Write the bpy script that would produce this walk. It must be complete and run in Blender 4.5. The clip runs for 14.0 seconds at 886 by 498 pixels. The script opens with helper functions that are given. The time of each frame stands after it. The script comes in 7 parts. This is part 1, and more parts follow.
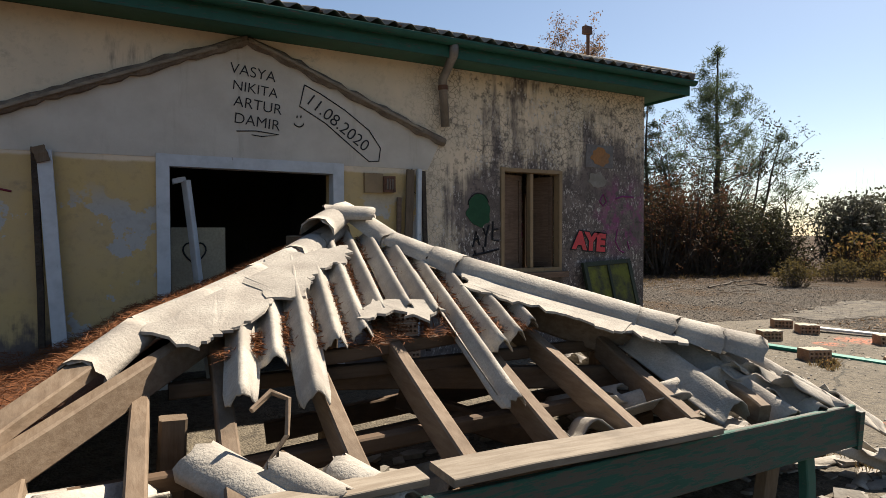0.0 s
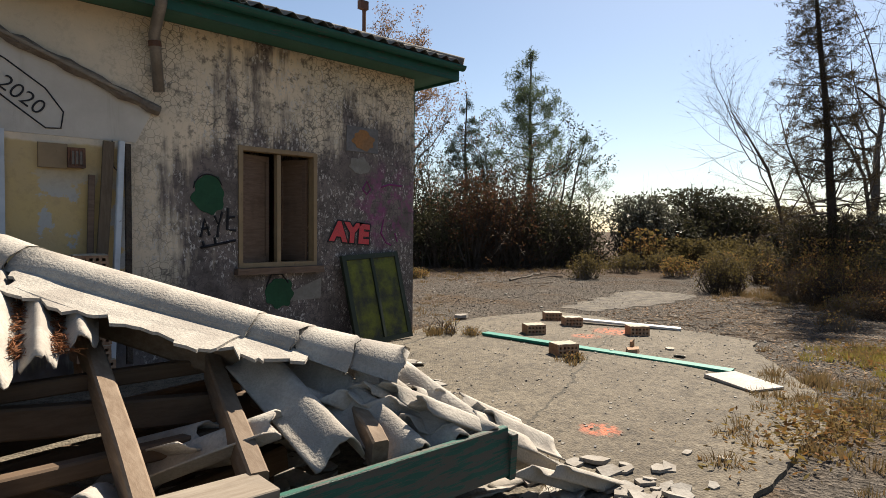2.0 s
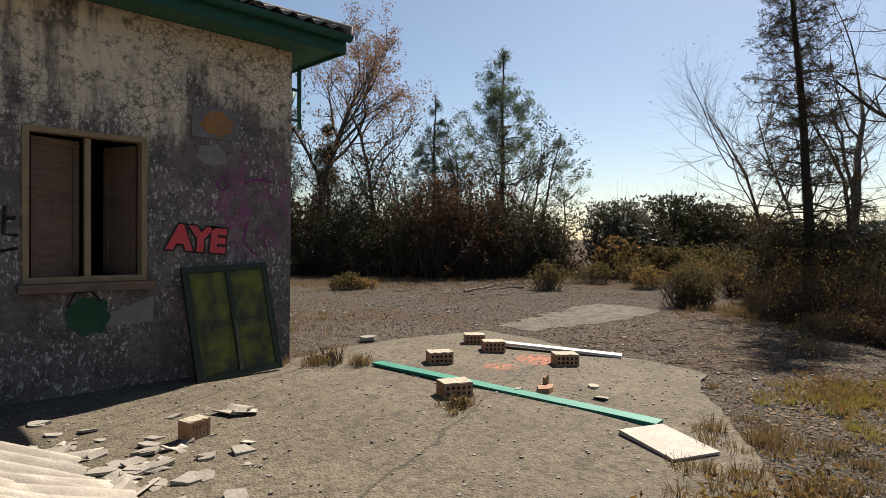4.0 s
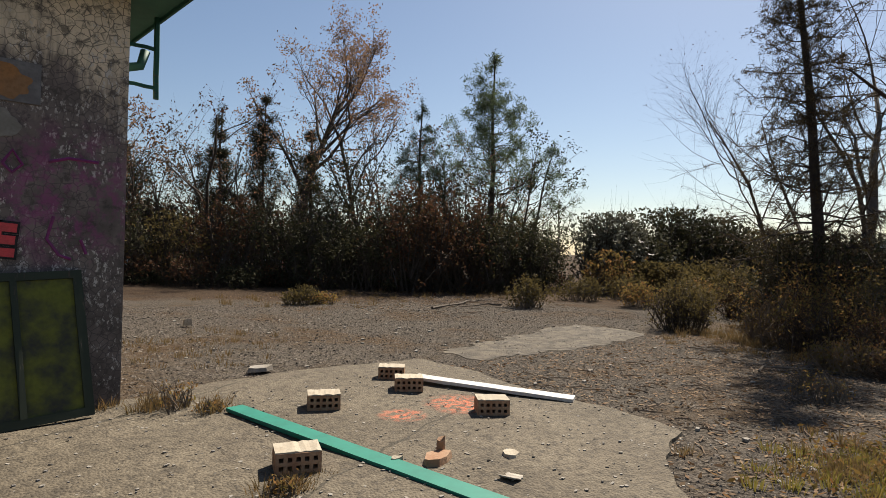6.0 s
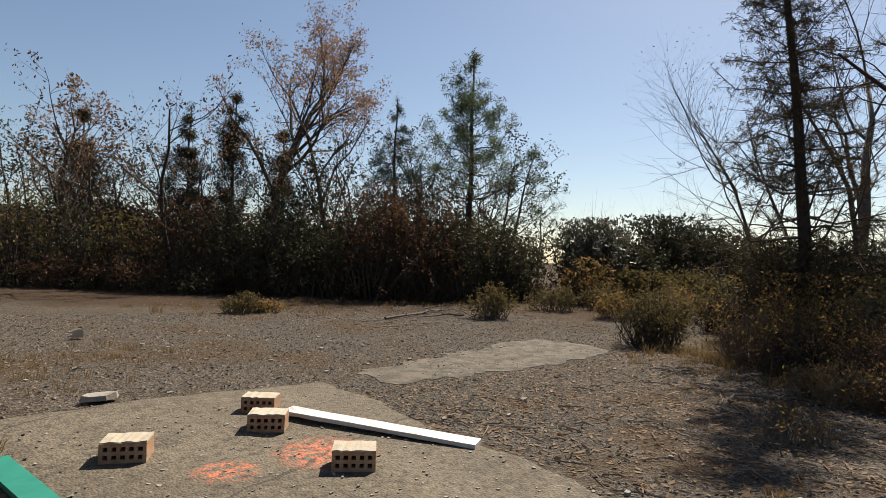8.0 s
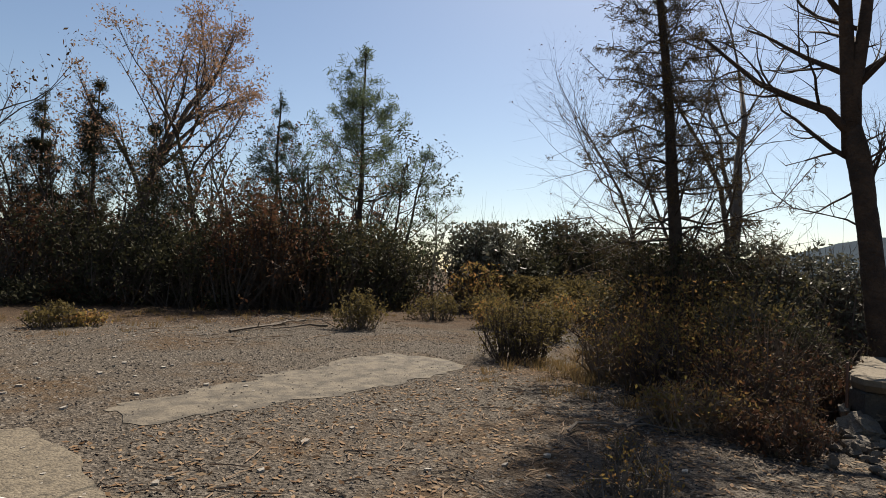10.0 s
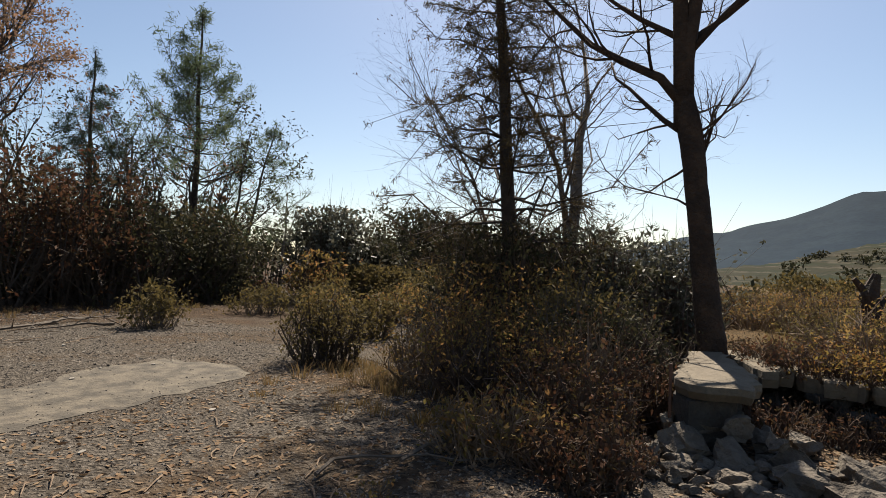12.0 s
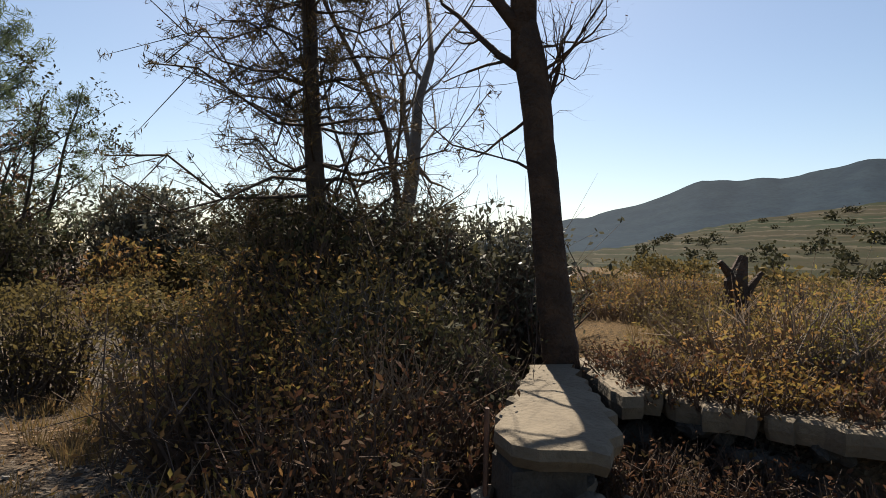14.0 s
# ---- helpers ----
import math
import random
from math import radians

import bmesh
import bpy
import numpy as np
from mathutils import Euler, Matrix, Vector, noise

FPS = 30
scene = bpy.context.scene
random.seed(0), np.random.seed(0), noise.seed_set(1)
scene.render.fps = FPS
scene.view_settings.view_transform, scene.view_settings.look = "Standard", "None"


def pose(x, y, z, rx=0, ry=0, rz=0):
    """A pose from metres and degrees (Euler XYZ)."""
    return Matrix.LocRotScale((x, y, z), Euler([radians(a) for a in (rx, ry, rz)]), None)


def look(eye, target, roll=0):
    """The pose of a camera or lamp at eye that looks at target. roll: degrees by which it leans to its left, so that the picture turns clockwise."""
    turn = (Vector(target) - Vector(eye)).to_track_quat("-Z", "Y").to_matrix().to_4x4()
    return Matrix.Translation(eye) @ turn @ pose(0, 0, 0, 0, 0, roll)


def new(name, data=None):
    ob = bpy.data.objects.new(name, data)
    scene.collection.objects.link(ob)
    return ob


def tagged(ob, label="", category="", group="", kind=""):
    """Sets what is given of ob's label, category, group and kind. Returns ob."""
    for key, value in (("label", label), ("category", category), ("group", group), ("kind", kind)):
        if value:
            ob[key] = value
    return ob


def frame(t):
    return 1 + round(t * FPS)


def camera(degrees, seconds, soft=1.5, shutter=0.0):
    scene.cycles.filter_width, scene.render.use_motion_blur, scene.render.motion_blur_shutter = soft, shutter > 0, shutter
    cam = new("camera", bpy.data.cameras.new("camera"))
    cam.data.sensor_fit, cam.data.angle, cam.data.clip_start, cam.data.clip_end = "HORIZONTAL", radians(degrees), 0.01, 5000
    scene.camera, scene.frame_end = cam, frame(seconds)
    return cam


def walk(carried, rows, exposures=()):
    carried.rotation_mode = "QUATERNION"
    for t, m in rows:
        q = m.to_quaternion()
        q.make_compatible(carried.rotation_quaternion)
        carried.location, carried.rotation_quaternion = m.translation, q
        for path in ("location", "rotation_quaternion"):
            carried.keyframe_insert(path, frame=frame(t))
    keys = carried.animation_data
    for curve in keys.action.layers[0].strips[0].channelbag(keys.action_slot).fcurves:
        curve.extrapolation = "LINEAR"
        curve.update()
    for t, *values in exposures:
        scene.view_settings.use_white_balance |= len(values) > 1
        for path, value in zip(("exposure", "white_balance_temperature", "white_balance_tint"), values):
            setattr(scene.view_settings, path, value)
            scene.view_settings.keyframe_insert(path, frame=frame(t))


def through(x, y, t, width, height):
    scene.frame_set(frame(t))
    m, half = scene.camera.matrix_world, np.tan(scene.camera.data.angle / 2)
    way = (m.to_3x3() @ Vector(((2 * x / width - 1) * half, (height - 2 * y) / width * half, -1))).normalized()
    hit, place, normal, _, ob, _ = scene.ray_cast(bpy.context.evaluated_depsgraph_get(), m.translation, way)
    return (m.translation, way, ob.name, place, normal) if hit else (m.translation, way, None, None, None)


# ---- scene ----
cam = camera(72.8, 14.0, soft=0.7)
# seconds, eye, yaw to the left of +y, pitch, roll
ROWS = [
    (0.0, -0.263, 1.181, 1.533, -28.36, -1.28, -0.09),
    (0.5, -0.129, 1.157, 1.539, -29.67, -1.41, 0.28),
    (1.0, 0.194, 1.128, 1.538, -34.56, -1.43, 0.55),
    (1.5, 0.577, 1.181, 1.512, -40.34, -1.58, 0.57),
    (2.0, 1.043, 1.220, 1.498, -43.35, -1.83, 0.54),
    (2.5, 1.502, 1.178, 1.530, -43.72, -1.63, 0.55),
    (3.0, 1.958, 1.285, 1.517, -43.81, -1.49, 0.60),
    (3.5, 2.387, 1.364, 1.515, -44.12, -1.41, 0.64),
    (6.0, 4.679, 1.961, 1.436, -43.62, 0.18, 1.47),
    (6.5, 5.034, 2.026, 1.451, -43.19, 0.21, 1.68),
    (7.0, 5.373, 2.198, 1.444, -42.18, 0.39, 1.91),
    (9.5, 7.523, 2.281, 1.364, -49.95, 1.97, 2.11),
    (10.0, 7.924, 2.348, 1.382, -52.03, 1.88, 2.04),
    (10.5, 8.295, 2.332, 1.391, -55.77, 1.71, 2.03),
    (11.0, 8.779, 2.364, 1.362, -59.04, 1.57, 2.12),
    (11.5, 9.246, 2.349, 1.347, -61.00, 1.59, 2.10),
    (12.0, 9.659, 2.360, 1.346, -63.81, 1.45, 2.16),
    (12.5, 10.168, 2.436, 1.339, -64.76, 1.29, 1.98),
    (13.0, 10.668, 2.475, 1.366, -68.29, 0.51, 1.93),
    (13.5, 11.217, 2.480, 1.371, -71.86, 0.36, 1.45),
    (14.0, 11.766, 2.310, 1.375, -75.51, 0.50, 1.21),
]


def aim(x, y, z, yaw, pitch, roll):
    a, b = radians(yaw), radians(pitch)
    way = Vector((-math.sin(a) * math.cos(b), math.cos(a) * math.cos(b), math.sin(b)))
    eye = Vector((x, y, z))
    return look(eye, eye + way, roll)


walk(cam, [(t, aim(*row)) for t, *row in ROWS], [(0.0, 1.33, 6850, 11), (1.5, 1.38, 6850, 11), (3.0, 1.2, 6850, 11), (7.0, 1.02, 6850, 11), (10.0, 1.14, 6850, 11), (12.5, 1.27, 6900, 11), (14.0, 1.34, 6950, 11)])

# ---- light ----
SUN_AZ, SUN_EL = 73.0, 47.0  # degrees from +y towards +x, and above the horizon
world = bpy.data.worlds.new("sky")
scene.world = world
world.use_nodes = True
wn = world.node_tree.nodes
sky = wn.new("ShaderNodeTexSky")
sky.sky_type, sky.sun_disc = "NISHITA", False
sky.sun_elevation, sky.sun_rotation = radians(SUN_EL), radians(SUN_AZ)
sky.air_density, sky.dust_density, sky.ozone_density = 1.0, 0.5, 1.9
wn["Background"].inputs["Strength"].default_value = 0.051
world.node_tree.links.new(sky.outputs["Color"], wn["Background"].inputs["Color"])
sun = new("sun", bpy.data.lights.new("sun", "SUN"))
sun.data.energy, sun.data.angle, sun.data.color = 5.0, radians(0.53), (1.0, 0.93, 0.82)
_a, _e = radians(SUN_AZ), radians(SUN_EL)
sun.matrix_world = look((0, 0, 30), (-math.sin(_a) * math.cos(_e) * 9, -math.cos(_a) * math.cos(_e) * 9, 30 - math.sin(_e) * 9))

# ---- materials ----


class Nodes:
    """A short way to write a node material."""

    def __init__(self, name, rough=0.85, metal=0.0):
        self.mat = bpy.data.materials.new(name)
        self.mat.use_nodes = True
        self.t = self.mat.node_tree
        self.b = self.t.nodes["Principled BSDF"]
        self.b.inputs["Roughness"].default_value = rough
        self.b.inputs["Metallic"].default_value = metal
        self.b.inputs["Specular IOR Level"].default_value = 0.3
        self.co = self.node("ShaderNodeTexCoord").outputs["Object"]

    def node(self, kind, **ins):
        n = self.t.nodes.new(kind)
        for key, value in ins.items():
            self.put(n.inputs[key.replace("_", " ")], value)
        return n

    def put(self, socket, value):
        if isinstance(value, bpy.types.NodeSocket):
            self.t.links.new(value, socket)
        else:
            socket.default_value = value

    def scaled(self, x, y, z):
        m = self.node("ShaderNodeMapping", Vector=self.co)
        m.inputs["Scale"].default_value = (x, y, z)
        return m.outputs["Vector"]

    def noise(self, scale, detail=4.0, rough=0.6, vec=None):
        return self.node("ShaderNodeTexNoise", Vector=vec or self.co, Scale=scale, Detail=detail, Roughness=rough).outputs["Fac"]

    def voronoi(self, scale, feature="F1", vec=None, out="Distance"):
        n = self.node("ShaderNodeTexVoronoi", Vector=vec or self.co, Scale=scale)
        n.feature = feature
        return n.outputs[out]

    def ramp(self, value, lo, hi, a=0.0, b=1.0):
        n = self.node("ShaderNodeMapRange")
        n.interpolation_type = "SMOOTHSTEP"
        for i, v in enumerate((value, lo, hi, a, b)):
            self.put(n.inputs[i], v)
        return n.outputs[0]

    def math(self, op, a, b=0.0):
        n = self.node("ShaderNodeMath")
        n.operation = op
        self.put(n.inputs[0], a), self.put(n.inputs[1], b)
        return n.outputs[0]

    def mix(self, fac, a, b):
        n = self.node("ShaderNodeMix")
        n.data_type = "RGBA"
        for i, v in ((0, fac), (6, a), (7, b)):
            self.put(n.inputs[i], (*v, 1.0) if isinstance(v, tuple) and len(v) == 3 else v)
        return n.outputs[2]

    def axis(self, which):
        return self.node("ShaderNodeSeparateXYZ", Vector=self.co).outputs[which]

    def chance(self):
        return self.node("ShaderNodeObjectInfo").outputs["Random"]

    def done(self, colour, height=None, strength=0.4, dist=0.01):
        self.put(self.b.inputs["Base Color"], (*colour, 1.0) if isinstance(colour, tuple) and len(colour) == 3 else colour)
        if height is not None:
            n = self.node("ShaderNodeBump", Strength=strength, Distance=dist, Height=height)
            self.put(self.b.inputs["Normal"], n.outputs["Normal"])
        return self.mat


def simple(name, a, b, scale=6.0, fine=60.0, rough=0.85, bump=0.4, metal=0.0, dist=0.01, vary=0.25):
    """Two colours mixed by a coarse and a fine noise, and a different depth from piece to piece."""
    n = Nodes(name, rough, metal)
    c = n.mix(n.ramp(n.noise(scale), 0.35, 0.65), a, b)
    grain = n.noise(fine, 3.0)
    c = n.mix(n.ramp(grain, 0.35, 0.75, 0.0, 0.5), c, tuple(v * 0.55 for v in a))
    c = n.mix(n.math("MULTIPLY", n.chance(), vary), c, tuple(v * 0.5 for v in b))
    return n.done(c, grain, bump, dist)


def leafy(name, a, b, through=0.35, rough=0.85):
    """Leaves: a colour from island to island and some light through the blade."""
    n = Nodes(name, rough)
    c = n.mix(n.node("ShaderNodeNewGeometry").outputs["Random Per Island"], a, b)
    n.b.inputs["Specular IOR Level"].default_value = 0.12
    mat = n.done(c)
    trans = n.node("ShaderNodeBsdfTranslucent", Color=c)
    mixer = n.node("ShaderNodeMixShader", Fac=through)
    out = n.t.nodes["Material Output"]
    n.t.links.new(n.b.outputs[0], mixer.inputs[1])
    n.t.links.new(trans.outputs[0], mixer.inputs[2])
    n.t.links.new(mixer.outputs[0], out.inputs["Surface"])
    return mat


def wood(name, a, b, along=(18.0, 18.0, 1.5), rough=0.8):
    n = Nodes(name, rough)
    v = n.scaled(*along)
    g = n.noise(3.0, 6.0, 0.7, v)
    c = n.mix(n.ramp(g, 0.3, 0.7), a, b)
    c = n.mix(n.ramp(n.noise(4.0), 0.5, 0.75, 0, 0.6), c, tuple(x * 0.45 for x in a))
    c = n.mix(n.math("MULTIPLY", n.chance(), 0.35), c, tuple(x * 0.4 for x in a))
    return n.done(c, g, 0.5, 0.004)


def painted(name, paint, under, peel=0.55, along=(3.0, 30.0, 30.0), rough=0.6):
    """Old paint that has come off in long flakes."""
    n = Nodes(name, rough)
    g = n.noise(2.0, 7.0, 0.7, n.scaled(*along))
    f = n.ramp(g, peel, peel + 0.05)
    c = n.mix(n.ramp(n.noise(9.0), 0.3, 0.8, 0, 0.4), paint, tuple(x * 0.5 for x in paint))
    c = n.mix(f, c, under)
    return n.done(c, n.math("SUBTRACT", 1.0, f), 0.4, 0.003)


def facade_material():
    """Yellow and cream plaster, peeled low down and grown over with mould towards the far end of the wall."""
    n = Nodes("facade_plaster", 0.9)
    x, z = n.axis(0), n.axis(2)
    cream = n.mix(n.ramp(n.noise(1.3), 0.35, 0.7), (0.68, 0.55, 0.40), (0.57, 0.48, 0.36))
    # ochre dado with flakes gone
    low = n.math("MULTIPLY", n.ramp(n.math("ADD", z, n.ramp(n.noise(3.0), 0, 1, -0.03, 0.03)), 2.22, 2.19), n.ramp(x, 2.75, 2.70))
    ochre = n.mix(n.ramp(n.noise(2.2), 0.3, 0.7), (0.52, 0.37, 0.16), (0.46, 0.34, 0.18))
    peel = n.ramp(n.noise(1.9, 8.0, 0.62), 0.545, 0.56)
    ochre = n.mix(n.math("MULTIPLY", peel, n.ramp(z, 2.1, 1.7)), ochre, (0.40, 0.385, 0.355))
    base = n.mix(low, cream, ochre)
    # runs of mould
    runs = n.noise(1.0, 8.0, 0.68, n.scaled(7.0, 7.0, 0.9))
    reach = n.math("ADD", n.ramp(x, 2.3, 4.6, 0.0, 0.34), n.ramp(n.noise(0.9), 0.3, 0.8, -0.2, 0.25))
    reach = n.math("ADD", reach, n.math("MULTIPLY", n.ramp(x, 2.3, 3.7), n.ramp(z, 3.35, 1.6, -0.16, 0.46)))
    # damp rising from the ground
    reach = n.math("ADD", reach, n.ramp(n.math("ADD", z, n.ramp(n.noise(1.6, 6.0), 0.25, 0.75, -0.3, 0.3)), 1.0, 0.35, 0, 0.5))
    dirt = n.ramp(n.math("ADD", runs, reach), 0.70, 0.98)
    dirty = n.mix(n.ramp(n.noise(4.0), 0.3, 0.7), (0.06, 0.05, 0.05), (0.15, 0.12, 0.115))
    base = n.mix(n.math("MULTIPLY", dirt, 0.93), base, dirty)
    # blotches of mould in the upper part over the whole wall
    spot = n.ramp(n.noise(1.7, 8.0, 0.7, n.scaled(1.0, 1.0, 1.6)), 0.60, 0.72, 0, 0.55)
    base = n.mix(spot, base, (0.17, 0.15, 0.135))
    mott = n.noise(13.0, 7.0, 0.72)
    base = n.mix(n.math("MULTIPLY", n.ramp(mott, 0.50, 0.64, 0, 0.75), n.ramp(x, 2.3, 3.6, 0.15, 1.0)), base, (0.055, 0.046, 0.044))
    # small white scars
    scar = n.math("MULTIPLY", n.ramp(n.noise(26.0, 7.0, 0.72, n.scaled(1.3, 1.3, 0.7)), 0.55, 0.60), n.ramp(x, 2.5, 3.1))
    base = n.mix(n.math("MULTIPLY", n.math("MULTIPLY", scar, n.ramp(n.noise(2.3, 5.0), 0.40, 0.55)), 0.9), base, (0.50, 0.46, 0.42))
    crack = n.math("MULTIPLY", n.ramp(n.voronoi(17.0, "DISTANCE_TO_EDGE", n.co), 0.07, 0.015), n.math("MULTIPLY", n.ramp(x, 2.5, 3.1), n.ramp(n.noise(1.1), 0.38, 0.54)))
    base = n.mix(n.math("MULTIPLY", crack, 0.75), base, (0.07, 0.06, 0.055))
    # purple and green sprayed clouds near the corner
    dx = n.math("SUBTRACT", x, 5.75)
    dz = n.math("SUBTRACT", z, 1.78)
    r = n.math("ADD", n.math("MULTIPLY", dx, dx), n.math("MULTIPLY", dz, dz))
    cloud = n.math("MULTIPLY", n.ramp(r, 0.42, 0.0), n.ramp(n.noise(6.0, 7.0, 0.7), 0.46, 0.62, 0, 0.6))
    base = n.mix(cloud, base, (0.26, 0.045, 0.17))
    h = n.math("ADD", n.math("MULTIPLY", n.noise(45.0), 0.5), n.math("MULTIPLY", scar, 0.5))
    return n.done(base, h, 0.35, 0.01)


def gable_material():
    n = Nodes("gable_whitewash", 0.9)
    c = n.mix(n.ramp(n.noise(2.5), 0.3, 0.7), (0.45, 0.405, 0.345), (0.53, 0.485, 0.42))
    c = n.mix(n.ramp(n.noise(1.0, 7.0, 0.7, n.scaled(7, 7, 0.8)), 0.55, 0.8, 0, 0.5), c, (0.30, 0.26, 0.20))
    return n.done(c, n.noise(50.0), 0.25, 0.008)


def ground_material():
    """Grey gravel over brown earth, with litter."""
    n = Nodes("gravel_ground", 0.95)
    grain = n.voronoi(38.0)
    col = n.mix(n.node("ShaderNodeTexVoronoi", Vector=n.co, Scale=38.0).outputs["Color"], (0.016, 0.0136, 0.0115), (0.142, 0.121, 0.099))
    earth = n.mix(n.ramp(n.noise(14.0, 6.0), 0.3, 0.7), (0.049, 0.032, 0.0197), (0.0984, 0.0693, 0.0444))
    c = n.mix(n.ramp(n.noise(0.55, 6.0, 0.65), 0.46, 0.66), col, earth)
    c = n.mix(n.ramp(n.noise(3.1, 6.0, 0.7), 0.56, 0.66, 0, 0.45), c, (0.112, 0.0877, 0.062))
    # brown leaf mould under the trees
    edge = n.math("ADD", n.axis(1), n.math("MULTIPLY", n.axis(0), 0.75))
    mould = n.ramp(n.math("ADD", edge, n.ramp(n.noise(0.7, 6.0), 0, 1, -2.5, 2.5)), 24.0, 27.0)
    c = n.mix(n.math("MULTIPLY", mould, 0.85), c, n.mix(n.ramp(n.noise(22.0, 6.0), 0.35, 0.65), (0.030, 0.020, 0.013), (0.078, 0.050, 0.031)))
    field = n.math("SUBTRACT", n.math("MULTIPLY", n.math("SUBTRACT", n.axis(0), 16.75), 0.77), n.math("MULTIPLY", n.math("SUBTRACT", n.axis(1), 2.65), 0.64))
    thatch = n.mix(n.ramp(n.noise(19.0, 6.0), 0.35, 0.65), (0.0361, 0.0258, 0.0131), (0.118, 0.0731, 0.0328))
    c = n.mix(n.math("MULTIPLY", n.ramp(n.math("ADD", field, n.ramp(n.noise(2.0, 5.0), 0, 1, -0.4, 0.4)), 0.1, 0.5), n.ramp(n.axis(1), 4.6, 3.0)), c, thatch)
    return n.done(c, n.math("ADD", grain, n.noise(70.0)), 0.8, 0.03)


def concrete_material():
    n = Nodes("weathered_concrete", 0.92)
    c = n.mix(n.ramp(n.noise(1.2, 6.0), 0.3, 0.7), (0.0998, 0.0813, 0.0570), (0.1359, 0.1126, 0.0800))
    c = n.mix(n.ramp(n.noise(5.0, 7.0, 0.7), 0.5, 0.7, 0, 0.7), c, (0.0574, 0.0466, 0.0327))
    speck = n.noise(17.0, 8.0, 0.78)
    c = n.mix(n.ramp(speck, 0.46, 0.62, 0, 0.8), c, (0.0409, 0.0340, 0.0252))
    c = n.mix(n.ramp(speck, 0.42, 0.34, 0, 0.7), c, (0.2012, 0.1778, 0.1333))
    fine = n.voronoi(55.0)
    c = n.mix(n.ramp(fine, 0.0, 0.35, 0.55, 0.0), c, (0.0313, 0.0266, 0.0211))
    c = n.mix(n.ramp(n.voronoi(21.0), 0.12, 0.06, 0, 0.6), c, (0.2236, 0.2050, 0.1686))
    # two sawn joints across the apron, filled with dirt
    wob = n.ramp(n.noise(2.5, 6.0), 0, 1, -0.12, 0.12)
    for slope, off in ((0.42, 2.0), (0.42, 4.3)):
        d = n.math("SUBTRACT", n.math("ADD", n.math("MULTIPLY", n.axis(0), slope), off), n.math("ADD", n.axis(1), wob))
        c = n.mix(n.ramp(n.math("ABSOLUTE", d), 0.022, 0.008, 0, 0.75), c, (0.0335, 0.0296, 0.0211))
    # orange-red sprayed spots
    for px, py, rr in ((8.4, 5.55, 0.16), (4.6, 3.42, 0.03), (7.75, 5.6, 0.05)):
        a, b = n.math("SUBTRACT", n.axis(0), px), n.math("SUBTRACT", n.axis(1), py)
        d = n.math("ADD", n.math("MULTIPLY", a, a), n.math("MULTIPLY", b, b))
        c = n.mix(n.math("MULTIPLY", n.ramp(d, rr, 0.0), n.ramp(n.noise(16.0), 0.40, 0.62, 0, 0.8)), c, (0.519, 0.143, 0.0734))
    return n.done(c, n.math("SUBTRACT", n.noise(45.0, 6.0), fine), 0.7, 0.012)


def terrace_material():
    """A far slope in level steps: pale walls, brown beds and green strips."""
    n = Nodes("terraced_field", 1.0)
    z = n.math("ADD", n.axis(2), n.ramp(n.noise(0.02, 4.0), 0, 1, -3, 3))
    band = n.node("ShaderNodeTexNoise", Vector=n.scaled(0.00231, 0.00290, 0.19220), Scale=1.0, Detail=5.0, Roughness=0.7).outputs["Fac"]
    c = n.mix(n.ramp(band, 0.38, 0.60), (0.00924, 0.01451, 0.00500), (0.02114, 0.01786, 0.00887))
    c = n.mix(n.ramp(n.math("FRACT", n.math("MULTIPLY", z, 0.30)), 0.72, 0.92, 0, 0.8), c, (0.052, 0.044, 0.030))
    c = n.mix(n.ramp(n.noise(0.12, 5.0), 0.55, 0.65, 0, 0.8), c, (0.00538, 0.00874, 0.00346))
    return n.done(c)


FACADE, GABLE, GROUND, CONCRETE = facade_material(), gable_material(), ground_material(), concrete_material()
SLAB_PALE = simple("pale_concrete", (0.135, 0.113, 0.084), (0.050, 0.043, 0.034), 5.0, 34.0, 0.95, 0.8, dist=0.02)
FIBRE = simple("fibre_cement", (0.402, 0.366, 0.311), (0.287, 0.253, 0.214), 5.0, 90.0, 0.9, 0.45, vary=0.3)
FIBRE_DARK = simple("old_fibre_cement_roofing", (0.252, 0.231, 0.203), (0.168, 0.147, 0.126), 3.0, 40.0, 0.9)
TIMBER = wood("grey_weathered_timber", (0.150, 0.100, 0.062), (0.225, 0.165, 0.112), (14.0, 1.5, 14.0))
TIMBER_X = wood("weathered_timber_lengthwise", (0.185, 0.145, 0.105), (0.285, 0.240, 0.185), (1.5, 14.0, 14.0))
# darker copy of the weathered timber, standing for shade inside the wreck
TIMBER_SHADE = wood("shade_darkened_timber", (0.095, 0.058, 0.034), (0.13, 0.086, 0.053), (1.5, 14.0, 14.0))
TIMBER_UP = wood("upright_timber", (0.132, 0.0885, 0.0536), (0.18, 0.131, 0.0871))
GREEN_PAINT = painted("green_fascia_paint", (0.0126, 0.0765, 0.054), (0.063, 0.054, 0.045), 0.58)
GREEN_SOFFIT = painted("green_soffit_paint", (0.036, 0.117, 0.0855), (0.09, 0.099, 0.081), 0.62)
WORN_GREEN = painted("worn_green_fascia", (0.016, 0.085, 0.06), (0.075, 0.07, 0.055), 0.47)
TEAL_PLANK = painted("turquoise_plank_paint", (0.00952, 0.171, 0.124), (0.143, 0.171, 0.147), 0.66, (14.0, 1.5, 14.0))
WHITE_PLANK = painted("white_plank_paint", (0.50, 0.485, 0.46), (0.30, 0.262, 0.22), 0.60, (14.0, 2.0, 14.0))
WHITE_FRAME = painted("grey_white_frame_paint", (0.50, 0.52, 0.54), (0.30, 0.29, 0.28), 0.64, (9.0, 9.0, 3.0))
